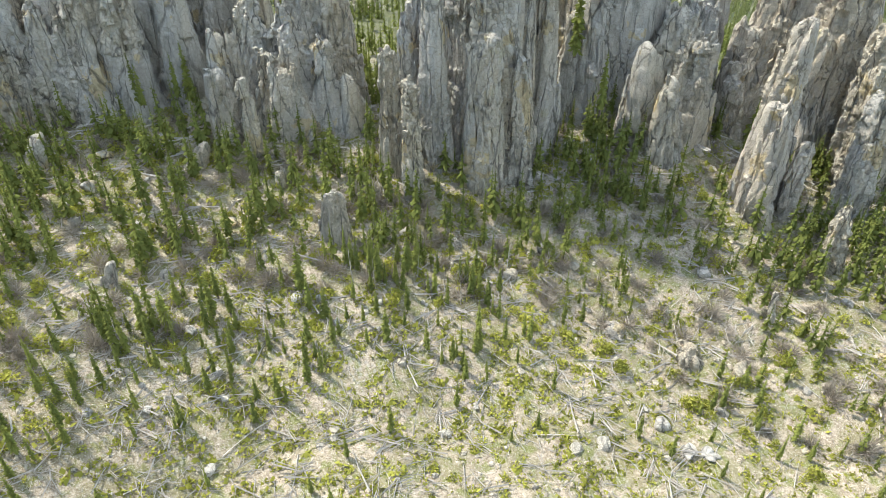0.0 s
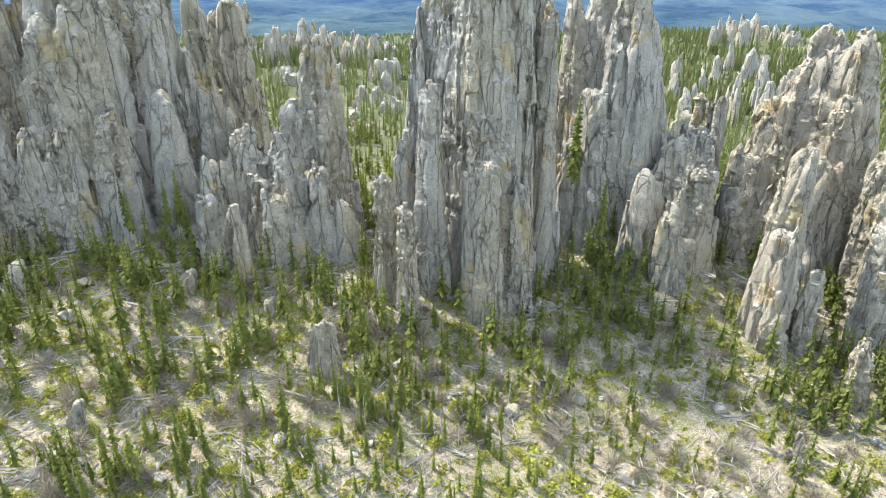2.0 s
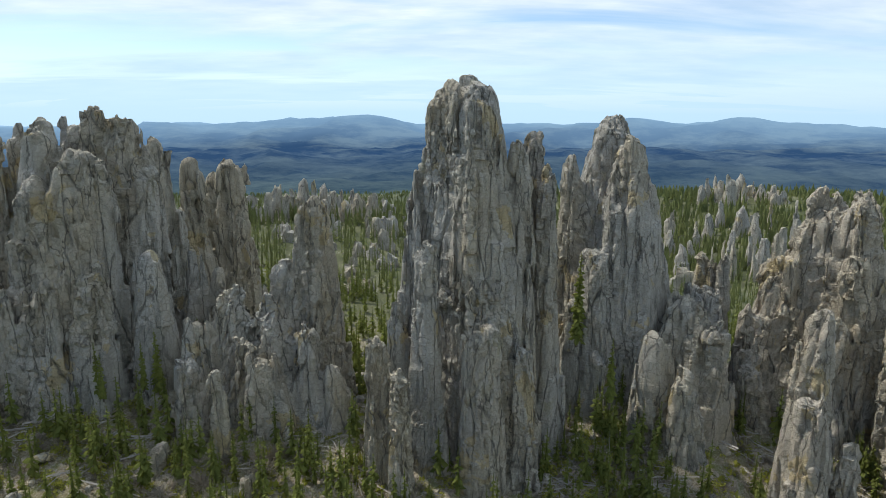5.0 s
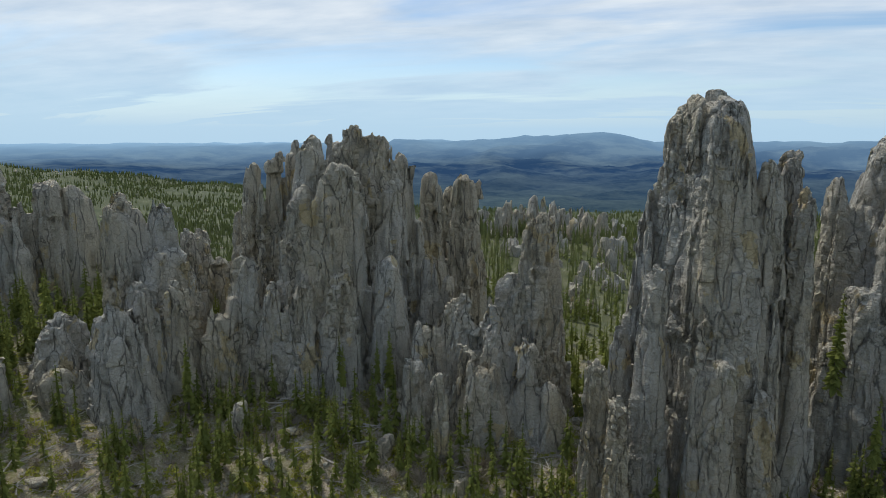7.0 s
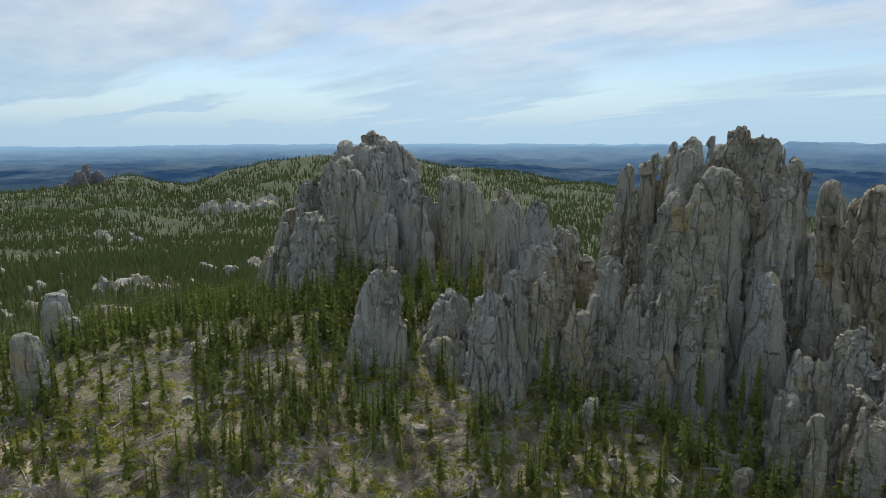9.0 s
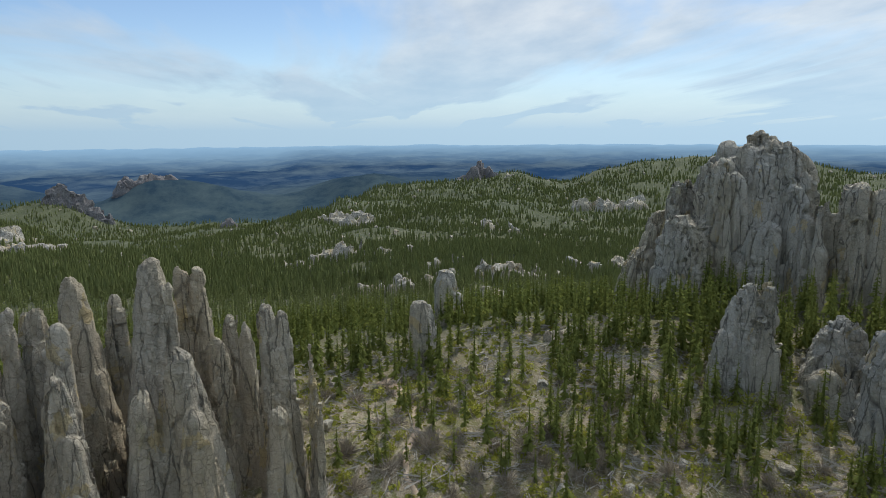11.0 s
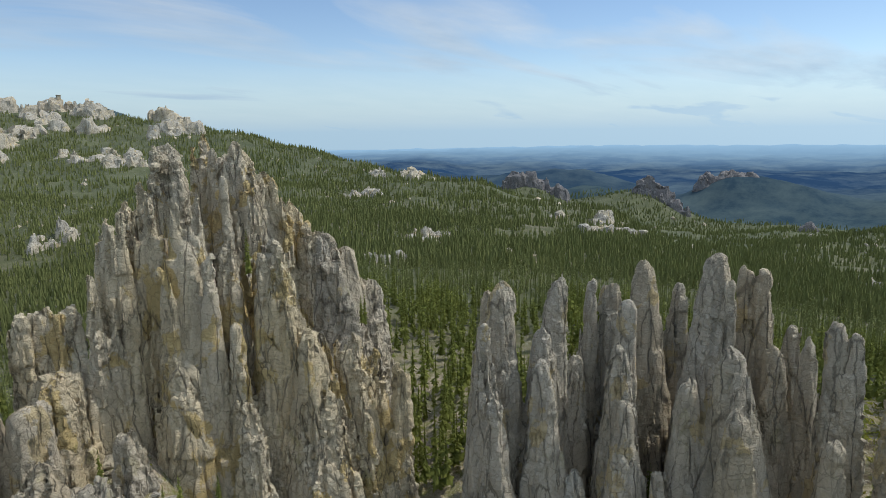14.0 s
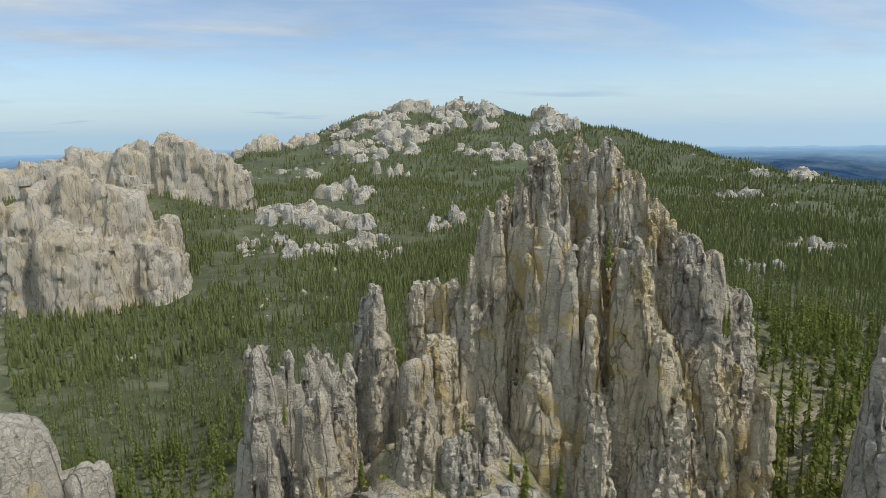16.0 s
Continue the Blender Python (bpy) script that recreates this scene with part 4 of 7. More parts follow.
golden_massif = thing("rock_massif", "high fractured granite massif streaked with golden lichen", "rock formation", "")
pillar(golden_massif, -60.9, -103.4, -58.2, -105.0, 73.9, 14.4, 0.18, mat=GOLDEN_GRANITE)
pillar(golden_massif, -58.0, -100.5, -58.2, -100.4, 71.8, 7.9, 0.18, mat=GOLDEN_GRANITE)
pillar(golden_massif, -56.9, -107.9, -55.4, -108.7, 74.7, 7.5, 0.15, mat=GOLDEN_GRANITE)
pillar(golden_massif, -48.9, -105.2, -48.0, -105.6, 73.4, 9.2, 0.17, mat=GOLDEN_GRANITE)
pillar(golden_massif, -45.8, -104.4, -45.2, -104.6, 73.5, 5.0, 0.13, mat=GOLDEN_GRANITE)
pillar(golden_massif, -44.5, -103.9, -43.2, -104.4, 67.2, 6.8, 0.18, mat=GOLDEN_GRANITE)
pillar(golden_massif, -40.2, -104.5, -39.7, -104.7, 64.4, 5.0, 0.15, mat=GOLDEN_GRANITE)
pillar(golden_massif, -37.1, -104.6, -37.0, -104.7, 62.0, 5.2, 0.18, mat=GOLDEN_GRANITE)
pillar(golden_massif, -47.1, -97.2, -45.8, -97.8, 60.2, 6.5, 0.24, mat=GOLDEN_GRANITE)
pillar(golden_massif, -53.7, -94.9, -51.8, -95.9, 59.2, 5.2, 0.21, mat=GOLDEN_GRANITE)
pillar(golden_massif, -66.9, -99.6, -63.0, -102.1, 67.9, 8.2, 0.18, mat=GOLDEN_GRANITE)
pillar(golden_massif, -70.6, -98.2, -67.5, -100.4, 63.3, 8.4, 0.18, mat=GOLDEN_GRANITE)
pillar(golden_massif, -71.3, -94.1, -67.9, -96.5, 59.2, 9.2, 0.18, mat=GOLDEN_GRANITE)
pillar(golden_massif, -58.8, -88.2, -55.9, -90.0, 59.0, 8.3, 0.19, mat=GOLDEN_GRANITE)
pillar(golden_massif, -74.2, -90.4, -69.5, -94.1, 56.7, 9.6, 0.19, mat=PALE_GRANITE)
pillar(golden_massif, -76.1, -90.2, -73.4, -92.4, 53.6, 8.2, 0.21, mat=PALE_GRANITE)
pillar(golden_massif, -78.2, -89.7, -77.1, -90.7, 48.7, 6.2, 0.21, mat=PALE_GRANITE)
pillar(golden_massif, -58.8, -82.1, -58.1, -82.6, 44.0, 8.3, 0.24, mat=GOLDEN_GRANITE)
pillar(golden_massif, -66.1, -80.3, -64.5, -81.6, 42.8, 6.8, 0.24, mat=GOLDEN_GRANITE)
pillar(golden_massif, -70.2, -75.4, -70.0, -75.6, 36.0, 3.4, 0.27, mat=GOLDEN_GRANITE)
pillar(golden_massif, -70.0, -79.6, -69.0, -80.4, 38.1, 3.9, 0.24, mat=GOLDEN_GRANITE)
pillar(golden_massif, -46.4, -82.9, -46.6, -82.8, 35.9, 4.5, 0.24, mat=GOLDEN_GRANITE)
pillar(golden_massif, -44.0, -95.3, -42.8, -95.9, 42.9, 8.0, 0.24, mat=GOLDEN_GRANITE)
pillar(golden_massif, -50.7, -89.6, -49.7, -90.2, 45.4, 3.8, 0.24, mat=GOLDEN_GRANITE)
pillar(golden_massif, -36.8, -103.7, -36.2, -103.9, 52.0, 4.0, 0.21, mat=GOLDEN_GRANITE)
pillar(golden_massif, -45.5, -103.4, -45.0, -103.7, 73.8, 3.4, 0.17, mat=GOLDEN_GRANITE)
pillar(golden_massif, -48.3, -102.2, -47.5, -102.5, 73.5, 4.6, 0.17, mat=GOLDEN_GRANITE)
pillar(golden_massif, -55.6, -104.1, -54.4, -104.7, 74.5, 3.8, 0.17, mat=GOLDEN_GRANITE)
pillar(golden_massif, -59.1, -101.0, -57.6, -101.8, 73.4, 5.0, 0.17, mat=GOLDEN_GRANITE)
pillar(golden_massif, -62.9, -98.7, -61.3, -99.7, 68.3, 3.2, 0.17, mat=GOLDEN_GRANITE)
pillar(golden_massif, -64.3, -97.7, -62.7, -98.8, 66.8, 3.6, 0.17, mat=GOLDEN_GRANITE)
pillar(golden_massif, -36.6, -102.7, -36.7, -102.6, 62.0, 3.3, 0.17, mat=GOLDEN_GRANITE)
pillar(golden_massif, -38.1, -102.1, -38.2, -102.1, 63.5, 3.3, 0.17, mat=GOLDEN_GRANITE)
pillar(golden_massif, -33.0, -102.8, -33.3, -102.7, 54.2, 2.9, 0.17, mat=GOLDEN_GRANITE)
pillar(golden_massif, -42.9, -101.3, -42.6, -101.4, 67.0, 3.7, 0.17, mat=GOLDEN_GRANITE)
pillar(golden_massif, -40.7, -102.2, -40.6, -102.2, 63.9, 3.3, 0.17, mat=GOLDEN_GRANITE)
pillar(golden_massif, -49.1, -98.5, -48.3, -98.8, 67.4, 3.6, 0.17, mat=GOLDEN_GRANITE)
pillar(golden_massif, -54.2, -98.0, -53.0, -98.6, 68.4, 3.6, 0.17, mat=GOLDEN_GRANITE)
pillar(golden_massif, -44.8, -98.3, -44.3, -98.5, 65.9, 4.0, 0.17, mat=GOLDEN_GRANITE)
pillar(golden_massif, -58.0, -95.8, -56.7, -96.6, 65.5, 3.5, 0.17, mat=GOLDEN_GRANITE)
pillar(golden_massif, -65.2, -96.0, -63.6, -97.0, 63.8, 3.2, 0.17, mat=GOLDEN_GRANITE)
pillar(golden_massif, -47.9, -93.5, -47.2, -93.8, 57.9, 3.8, 0.17, mat=GOLDEN_GRANITE)
pillar(golden_massif, -42.1, -97.3, -41.9, -97.4, 56.7, 3.9, 0.17, mat=GOLDEN_GRANITE)

lichen_tower = thing("rock_tower", "blunt granite tower with yellow lichen", "rock formation", "")
pillar(lichen_tower, -15.5, -105.9, -16.3, -105.8, 49.4, 4.1, 0.55, mat=PALE_GRANITE)
pillar(lichen_tower, -16.6, -103.7, -17.0, -103.6, 41.8, 4.8, 0.6, mat=PALE_GRANITE)

organ_rock = thing("rock_ridge", "row of stubby golden granite columns", "rock formation", "")
pillar(organ_rock, -24.4, -107.3, -24.3, -107.3, 48.6, 2.8, 0.55, mat=GOLDEN_GRANITE)
pillar(organ_rock, -27.0, -107.7, -27.2, -107.6, 49.5, 2.7, 0.5, mat=GOLDEN_GRANITE)
pillar(organ_rock, -30.5, -105.7, -30.1, -105.8, 48.8, 3.4, 0.55, mat=GOLDEN_GRANITE)
pillar(organ_rock, -26.6, -102.6, -26.5, -102.6, 40.1, 6.6, 0.6, mat=GOLDEN_GRANITE)
pillar(organ_rock, -22.5, -99.5, -22.3, -99.5, 37.6, 4.7, 0.6, mat=PALE_GRANITE)

front_ridge = thing("rock_ridge", "pale jointed granite ridge in front of a boulder slope", "rock formation", "")
pillar(front_ridge, 3.4, -91.9, 2.1, -92.0, 46.6, 7.6, 0.15, mat=PALE_GRANITE)
pillar(front_ridge, -1.2, -94.0, -1.6, -94.0, 43.9, 5.1, 0.21, mat=PALE_GRANITE)
pillar(front_ridge, -4.7, -95.9, -5.3, -95.9, 43.7, 5.3, 0.21, mat=PALE_GRANITE)
pillar(front_ridge, -7.9, -97.7, -7.9, -97.7, 42.0, 4.9, 0.24, mat=PALE_GRANITE)
pillar(front_ridge, -10.3, -98.5, -10.8, -98.4, 40.1, 3.3, 0.24, mat=PALE_GRANITE)
pillar(front_ridge, -4.3, -86.9, -4.1, -86.9, 40.0, 5.9, 0.28, mat=PALE_GRANITE)
pillar(front_ridge, 2.6, -85.0, 1.9, -85.0, 35.9, 4.3, 0.32, mat=PALE_GRANITE)
pillar(front_ridge, -20.4, -89.7, -20.3, -89.7, 34.1, 5.6, 0.35, mat=PALE_GRANITE)
pillar(front_ridge, -25.8, -86.2, -25.9, -86.2, 31.3, 4.5, 0.39, mat=PALE_GRANITE)
pillar(front_ridge, -32.6, -92.4, -32.2, -92.6, 33.2, 3.7, 0.42, mat=PALE_GRANITE)

corner_rock = thing("rock_dome", "smooth pale granite dome close by", "rock formation", "")
pillar(corner_rock, 33.1, -77.2, 30.9, -78.1, 45.0, 11.8, 0.45, mat=PALE_GRANITE)
pillar(corner_rock, 23.4, -78.6, 22.3, -78.9, 37.8, 5.1, 0.5, mat=PALE_GRANITE)

rock_0 = thing("standing_rock", "grey granite slab standing among young trees", "rock", "")
pillar(rock_0, -22.5, 93.8, -22.4, 93.9, 12.4, 3.7, 0.55, 0.55)

rock_1 = thing("standing_rock", "slender grey granite fin among spruces", "rock", "")
pillar(rock_1, -54.6, 106.9, -51.3, 108.5, 15.4, 3.3, 0.25)

rock_2 = thing("standing_rock", "grey stub of granite beside a snag", "rock", "")
pillar(rock_2, -35.1, 104.2, -34.3, 104.5, 11.0, 2.2, 0.45)

rock_3 = thing("standing_rock", "leaning grey granite block on the slope", "rock", "")
pillar(rock_3, -62.2, 77.0, -60.5, 78.3, 6.7, 1.6, 0.5)

rock_4 = thing("standing_rock", "large cracked pale boulder on the open slope", "rock", "")
pillar(rock_4, 48.4, 75.9, 46.5, 77.1, -11.8, 3.5, 0.6, mat=PALE_GRANITE)

rock_5 = thing("standing_rock", "flat-topped pale boulder on the slope", "rock", "")
pillar(rock_5, 34.0, 82.3, 33.3, 82.5, -11.2, 2.6, 0.7, mat=PALE_GRANITE)

rock_6 = thing("standing_rock", "white boulder among bushes", "rock", "")
pillar(rock_6, 2.3, 97.5, 2.2, 97.5, -1.8, 1.8, 0.6, mat=PALE_GRANITE)

rock_7 = thing("standing_rock", "white boulder among bushes", "rock", "")
pillar(rock_7, 20.5, 104.0, 20.0, 104.1, -6.8, 1.6, 0.6, mat=PALE_GRANITE)

rock_8 = thing("standing_rock", "rounded grey boulder on the slope", "rock", "")
pillar(rock_8, -54.2, 81.7, -53.1, 82.4, 2.0, 1.9, 0.6)

rock_9 = thing("standing_rock", "grey granite stub in the trees", "rock", "")
pillar(rock_9, -84.1, 100.5, -81.7, 102.4, 19.6, 2.4, 0.5)

rock_10 = thing("standing_rock", "grey granite block in the trees", "rock", "")
pillar(rock_10, -67.1, 107.8, -66.0, 108.5, 14.8, 1.8, 0.6)

rock_11 = thing("standing_rock", "grey granite block on the bright slope", "rock", "")
pillar(rock_11, 64.1, 81.9, 63.2, 82.6, -2.3, 1.1, 0.5)

rock_12 = thing("standing_rock", "upright grey block by the trail", "rock", "")
pillar(rock_12, -128.9, 16.6, -129.0, 16.4, 22.6, 1.0, 0.6)

pale_wall = thing("rock_wall", "broad pale granite wall rising from the forest", "rock formation", "")
pillar(pale_wall, 115.3, -440.1, 111.8, -441.1, 55.4, 24.4, 0.5, mat=PALE_GRANITE)
pillar(pale_wall, 97.6, -439.3, 94.3, -440.0, 50.1, 23.6, 0.5, mat=PALE_GRANITE)
pillar(pale_wall, 137.1, -430.7, 135.5, -431.2, 42.5, 22.7, 0.5, mat=PALE_GRANITE)
pillar(pale_wall, 81.9, -442.5, 81.5, -442.6, 45.2, 17.9, 0.5, mat=PALE_GRANITE)
pillar(pale_wall, 112.3, -417.2, 119.0, -415.3, 25.9, 20.1, 0.5, mat=PALE_GRANITE)
pillar(pale_wall, 99.8, -418.3, 100.6, -418.1, 17.2, 18.5, 0.5, mat=PALE_GRANITE)
pillar(pale_wall, 69.6, -444.6, 62.8, -445.6, 22.5, 15.9, 0.5, mat=PALE_GRANITE)
pillar(pale_wall, 71.3, -434.2, 75.8, -433.4, 13.3, 18.7, 0.5, mat=PALE_GRANITE)
pillar(pale_wall, 62.4, -435.6, 57.3, -436.3, 2.7, 14.9, 0.5, mat=PALE_GRANITE)
pillar(pale_wall, 160.2, -425.9, 155.2, -427.7, 48.4, 17.3, 0.5, mat=PALE_GRANITE)
pillar(pale_wall, 140.6, -414.8, 140.2, -415.0, 20.0, 13.4, 0.5, mat=PALE_GRANITE)
pillar(pale_wall, 132.6, -440.5, 127.7, -441.9, 46.3, 13.3, 0.5, mat=PALE_GRANITE)

palisade = thing("rock_wall", "long palisade of granite columns on a wooded ridge", "rock formation", "")
pillar(palisade, 229.0, -659.6, 226.0, -660.7, 50.2, 20.2, 0.7, mat=PALE_GRANITE)
pillar(palisade, 212.4, -665.3, 209.5, -666.2, 51.7, 20.9, 0.7, mat=PALE_GRANITE)
pillar(palisade, 212.1, -671.8, 206.5, -673.5, 51.9, 16.3, 0.7, mat=PALE_GRANITE)
pillar(palisade, 196.3, -668.0, 192.4, -669.1, 57.2, 16.5, 0.7, mat=PALE_GRANITE)
pillar(palisade, 187.6, -669.4, 183.5, -670.6, 60.1, 15.1, 0.7, mat=PALE_GRANITE)
pillar(palisade, 177.6, -682.4, 170.9, -684.1, 62.5, 15.7, 0.7, mat=PALE_GRANITE)
pillar(palisade, 163.9, -677.3, 158.0, -678.7, 59.8, 14.0, 0.7, mat=PALE_GRANITE)
pillar(palisade, 154.1, -688.9, 148.4, -690.2, 62.9, 14.5, 0.7, mat=PALE_GRANITE)
pillar(palisade, 146.4, -686.3, 140.1, -687.6, 61.7, 14.5, 0.7, mat=PALE_GRANITE)
pillar(palisade, 132.8, -681.8, 126.9, -682.9, 64.7, 14.7, 0.7, mat=PALE_GRANITE)
pillar(palisade, 131.0, -695.1, 125.5, -696.1, 65.2, 16.0, 0.7, mat=PALE_GRANITE)
pillar(palisade, 115.7, -687.0, 108.9, -688.1, 68.5, 16.0, 0.7, mat=PALE_GRANITE)
pillar(palisade, 107.5, -698.2, 100.6, -699.2, 68.8, 14.5, 0.7, mat=PALE_GRANITE)
pillar(palisade, 94.1, -692.2, 87.0, -693.1, 75.7, 14.6, 0.7, mat=PALE_GRANITE)
pillar(palisade, 96.2, -687.6, 90.2, -688.4, 71.6, 13.5, 0.7, mat=PALE_GRANITE)
pillar(palisade, 84.4, -687.2, 78.8, -687.8, 77.7, 13.6, 0.7, mat=PALE_GRANITE)
pillar(palisade, 83.9, -691.2, 79.5, -691.8, 68.1, 10.8, 0.7, mat=PALE_GRANITE)
pillar(palisade, 74.8, -693.3, 68.9, -694.0, 75.4, 10.9, 0.7, mat=PALE_GRANITE)
pillar(palisade, 73.1, -694.7, 66.7, -695.3, 63.3, 15.9, 0.7, mat=PALE_GRANITE)
pillar(palisade, 59.3, -693.7, 55.2, -694.1, 67.3, 16.1, 0.7, mat=PALE_GRANITE)
pillar(palisade, 58.1, -694.6, 54.6, -694.8, 52.9, 16.2, 0.7, mat=PALE_GRANITE)
pillar(palisade, 44.0, -691.9, 39.5, -692.2, 59.2, 16.3, 0.7, mat=PALE_GRANITE)
pillar(palisade, 41.7, -703.2, 39.5, -703.3, 44.2, 11.4, 0.7, mat=PALE_GRANITE)
pillar(palisade, 31.6, -696.4, 28.0, -696.6, 47.4, 11.4, 0.7, mat=PALE_GRANITE)
pillar(palisade, 27.5, -691.8, 25.5, -691.9, 38.2, 9.3, 0.7, mat=PALE_GRANITE)
pillar(palisade, 20.0, -707.4, 16.7, -707.4, 40.8, 9.6, 0.7, mat=PALE_GRANITE)
pillar(palisade, 65.5, -688.8, 62.9, -689.0, 28.0, 11.9, 0.7, mat=PALE_GRANITE)
pillar(palisade, 56.3, -702.4, 54.5, -702.5, 30.7, 12.3, 0.7, mat=PALE_GRANITE)
pillar(palisade, 45.6, -700.5, 44.4, -700.6, 20.5, 14.4, 0.7, mat=PALE_GRANITE)
pillar(palisade, 32.9, -694.0, 30.4, -694.2, 23.5, 14.5, 0.7, mat=PALE_GRANITE)

summit_cliff = thing("rock_cliff", "bare granite cliffs along a mountain summit", "rock formation", "")
pillar(summit_cliff, -313.0, -1615.3, -314.4, -1615.0, 145.1, 26.3, 0.6, 0.7, mat=PALE_GRANITE)
pillar(summit_cliff, -332.1, -1596.4, -336.1, -1595.6, 150.4, 26.2, 0.6, 0.7, mat=PALE_GRANITE)
pillar(summit_cliff, -360.6, -1621.6, -359.8, -1621.8, 153.4, 26.7, 0.6, 0.7, mat=PALE_GRANITE)
pillar(summit_cliff, -376.5, -1590.1, -377.1, -1589.9, 142.8, 26.3, 0.6, 0.7, mat=PALE_GRANITE)
pillar(summit_cliff, -356.2, -1599.3, -359.7, -1598.5, 140.2, 23.7, 0.6, 0.7, mat=PALE_GRANITE)
pillar(summit_cliff, -375.5, -1593.2, -374.9, -1593.4, 149.0, 23.7, 0.6, 0.7, mat=PALE_GRANITE)
pillar(summit_cliff, -394.0, -1583.5, -396.0, -1583.0, 148.6, 23.6, 0.6, 0.7, mat=PALE_GRANITE)
pillar(summit_cliff, -423.1, -1615.2, -424.1, -1615.0, 141.6, 24.2, 0.6, 0.7, mat=PALE_GRANITE)
pillar(summit_cliff, -234.0, -1613.8, -234.4, -1613.7, 119.5, 20.7, 0.6, 0.7, mat=PALE_GRANITE)
pillar(summit_cliff, -249.7, -1599.8, -251.3, -1599.5, 123.3, 20.6, 0.6, 0.7, mat=PALE_GRANITE)
pillar(summit_cliff, -264.3, -1580.0, -265.3, -1579.9, 127.7, 20.5, 0.6, 0.7, mat=PALE_GRANITE)
pillar(summit_cliff, -287.3, -1609.7, -288.7, -1609.4, 120.4, 20.9, 0.6, 0.7, mat=PALE_GRANITE)
pillar(summit_cliff, -189.8, -1570.6, -192.9, -1570.2, 101.2, 17.5, 0.6, 0.7, mat=PALE_GRANITE)
pillar(summit_cliff, -205.6, -1575.4, -206.9, -1575.3, 108.4, 17.6, 0.6, 0.7, mat=PALE_GRANITE)
pillar(summit_cliff, -220.1, -1570.9, -221.3, -1570.7, 109.2, 17.7, 0.6, 0.7, mat=PALE_GRANITE)
pillar(summit_cliff, -237.5, -1584.8, -237.5, -1584.8, 98.8, 17.9, 0.6, 0.7, mat=PALE_GRANITE)
pillar(summit_cliff, -462.5, -1652.9, -465.4, -1652.1, 151.5, 22.1, 0.6, 0.7, mat=PALE_GRANITE)
pillar(summit_cliff, -478.9, -1641.6, -480.2, -1641.2, 155.6, 22.0, 0.6, 0.7, mat=PALE_GRANITE)
pillar(summit_cliff, -490.5, -1615.4, -491.2, -1615.2, 158.2, 21.7, 0.6, 0.7, mat=PALE_GRANITE)
pillar(summit_cliff, -517.0, -1637.7, -519.0, -1637.0, 148.0, 22.1, 0.6, 0.7, mat=PALE_GRANITE)
pillar(summit_cliff, -534.8, -1626.6, -534.6, -1626.6, 147.6, 13.7, 0.6, 0.7, mat=PALE_GRANITE)
pillar(summit_cliff, -542.4, -1612.4, -543.0, -1612.2, 151.7, 13.6, 0.6, 0.7, mat=PALE_GRANITE)
pillar(summit_cliff, -549.9, -1598.6, -550.6, -1598.4, 154.4, 13.5, 0.6, 0.7, mat=PALE_GRANITE)
pillar(summit_cliff, -558.2, -1587.3, -559.4, -1586.9, 144.3, 13.5, 0.6, 0.7, mat=PALE_GRANITE)
pillar(summit_cliff, -643.1, -1472.1, -644.5, -1471.5, 123.1, 20.3, 0.6, 0.7, mat=PALE_GRANITE)
pillar(summit_cliff, -650.4, -1446.2, -648.3, -1447.1, 128.2, 20.0, 0.6, 0.7, mat=PALE_GRANITE)
pillar(summit_cliff, -664.8, -1436.8, -665.9, -1436.3, 131.6, 19.9, 0.6, 0.7, mat=PALE_GRANITE)
pillar(summit_cliff, -688.5, -1447.2, -686.8, -1448.1, 123.4, 20.0, 0.6, 0.7, mat=PALE_GRANITE)
pillar(summit_cliff, -137.6, -1483.5, -140.1, -1483.3, 83.9, 14.0, 0.6, 0.7, mat=PALE_GRANITE)
pillar(summit_cliff, -148.8, -1475.0, -149.5, -1474.9, 89.2, 14.0, 0.6, 0.7, mat=PALE_GRANITE)
pillar(summit_cliff, -163.8, -1502.2, -167.0, -1501.9, 93.1, 14.3, 0.6, 0.7, mat=PALE_GRANITE)
pillar(summit_cliff, -174.9, -1491.6, -177.4, -1491.3, 83.6, 14.3, 0.6, 0.7, mat=PALE_GRANITE)
pillar(summit_cliff, -64.8, -1404.3, -68.8, -1404.1, 74.1, 17.4, 0.6, 0.7, mat=PALE_GRANITE)
pillar(summit_cliff, -79.8, -1406.9, -82.1, -1406.8, 76.9, 17.5, 0.6, 0.7, mat=PALE_GRANITE)
pillar(summit_cliff, -93.1, -1381.0, -95.9, -1380.8, 80.9, 17.3, 0.6, 0.7, mat=PALE_GRANITE)
pillar(summit_cliff, -109.0, -1395.4, -109.8, -1395.3, 71.5, 17.5, 0.6, 0.7, mat=PALE_GRANITE)
pillar(summit_cliff, 9.7, -1338.3, 5.6, -1338.3, 64.3, 16.1, 0.6, 0.7, mat=PALE_GRANITE)
pillar(summit_cliff, -4.1, -1350.7, -6.9, -1350.7, 69.6, 16.4, 0.6, 0.7, mat=PALE_GRANITE)
pillar(summit_cliff, -18.2, -1360.5, -20.1, -1360.5, 73.0, 16.6, 0.6, 0.7, mat=PALE_GRANITE)
pillar(summit_cliff, -32.1, -1345.8, -33.5, -1345.7, 63.8, 16.5, 0.6, 0.7, mat=PALE_GRANITE)
pillar(summit_cliff, 51.8, -1320.5, 48.2, -1320.6, 50.4, 12.7, 0.6, 0.7, mat=PALE_GRANITE)
pillar(summit_cliff, 40.8, -1316.4, 37.8, -1316.5, 53.0, 12.7, 0.6, 0.7, mat=PALE_GRANITE)
pillar(summit_cliff, 30.4, -1342.0, 28.2, -1342.0, 56.4, 13.0, 0.6, 0.7, mat=PALE_GRANITE)
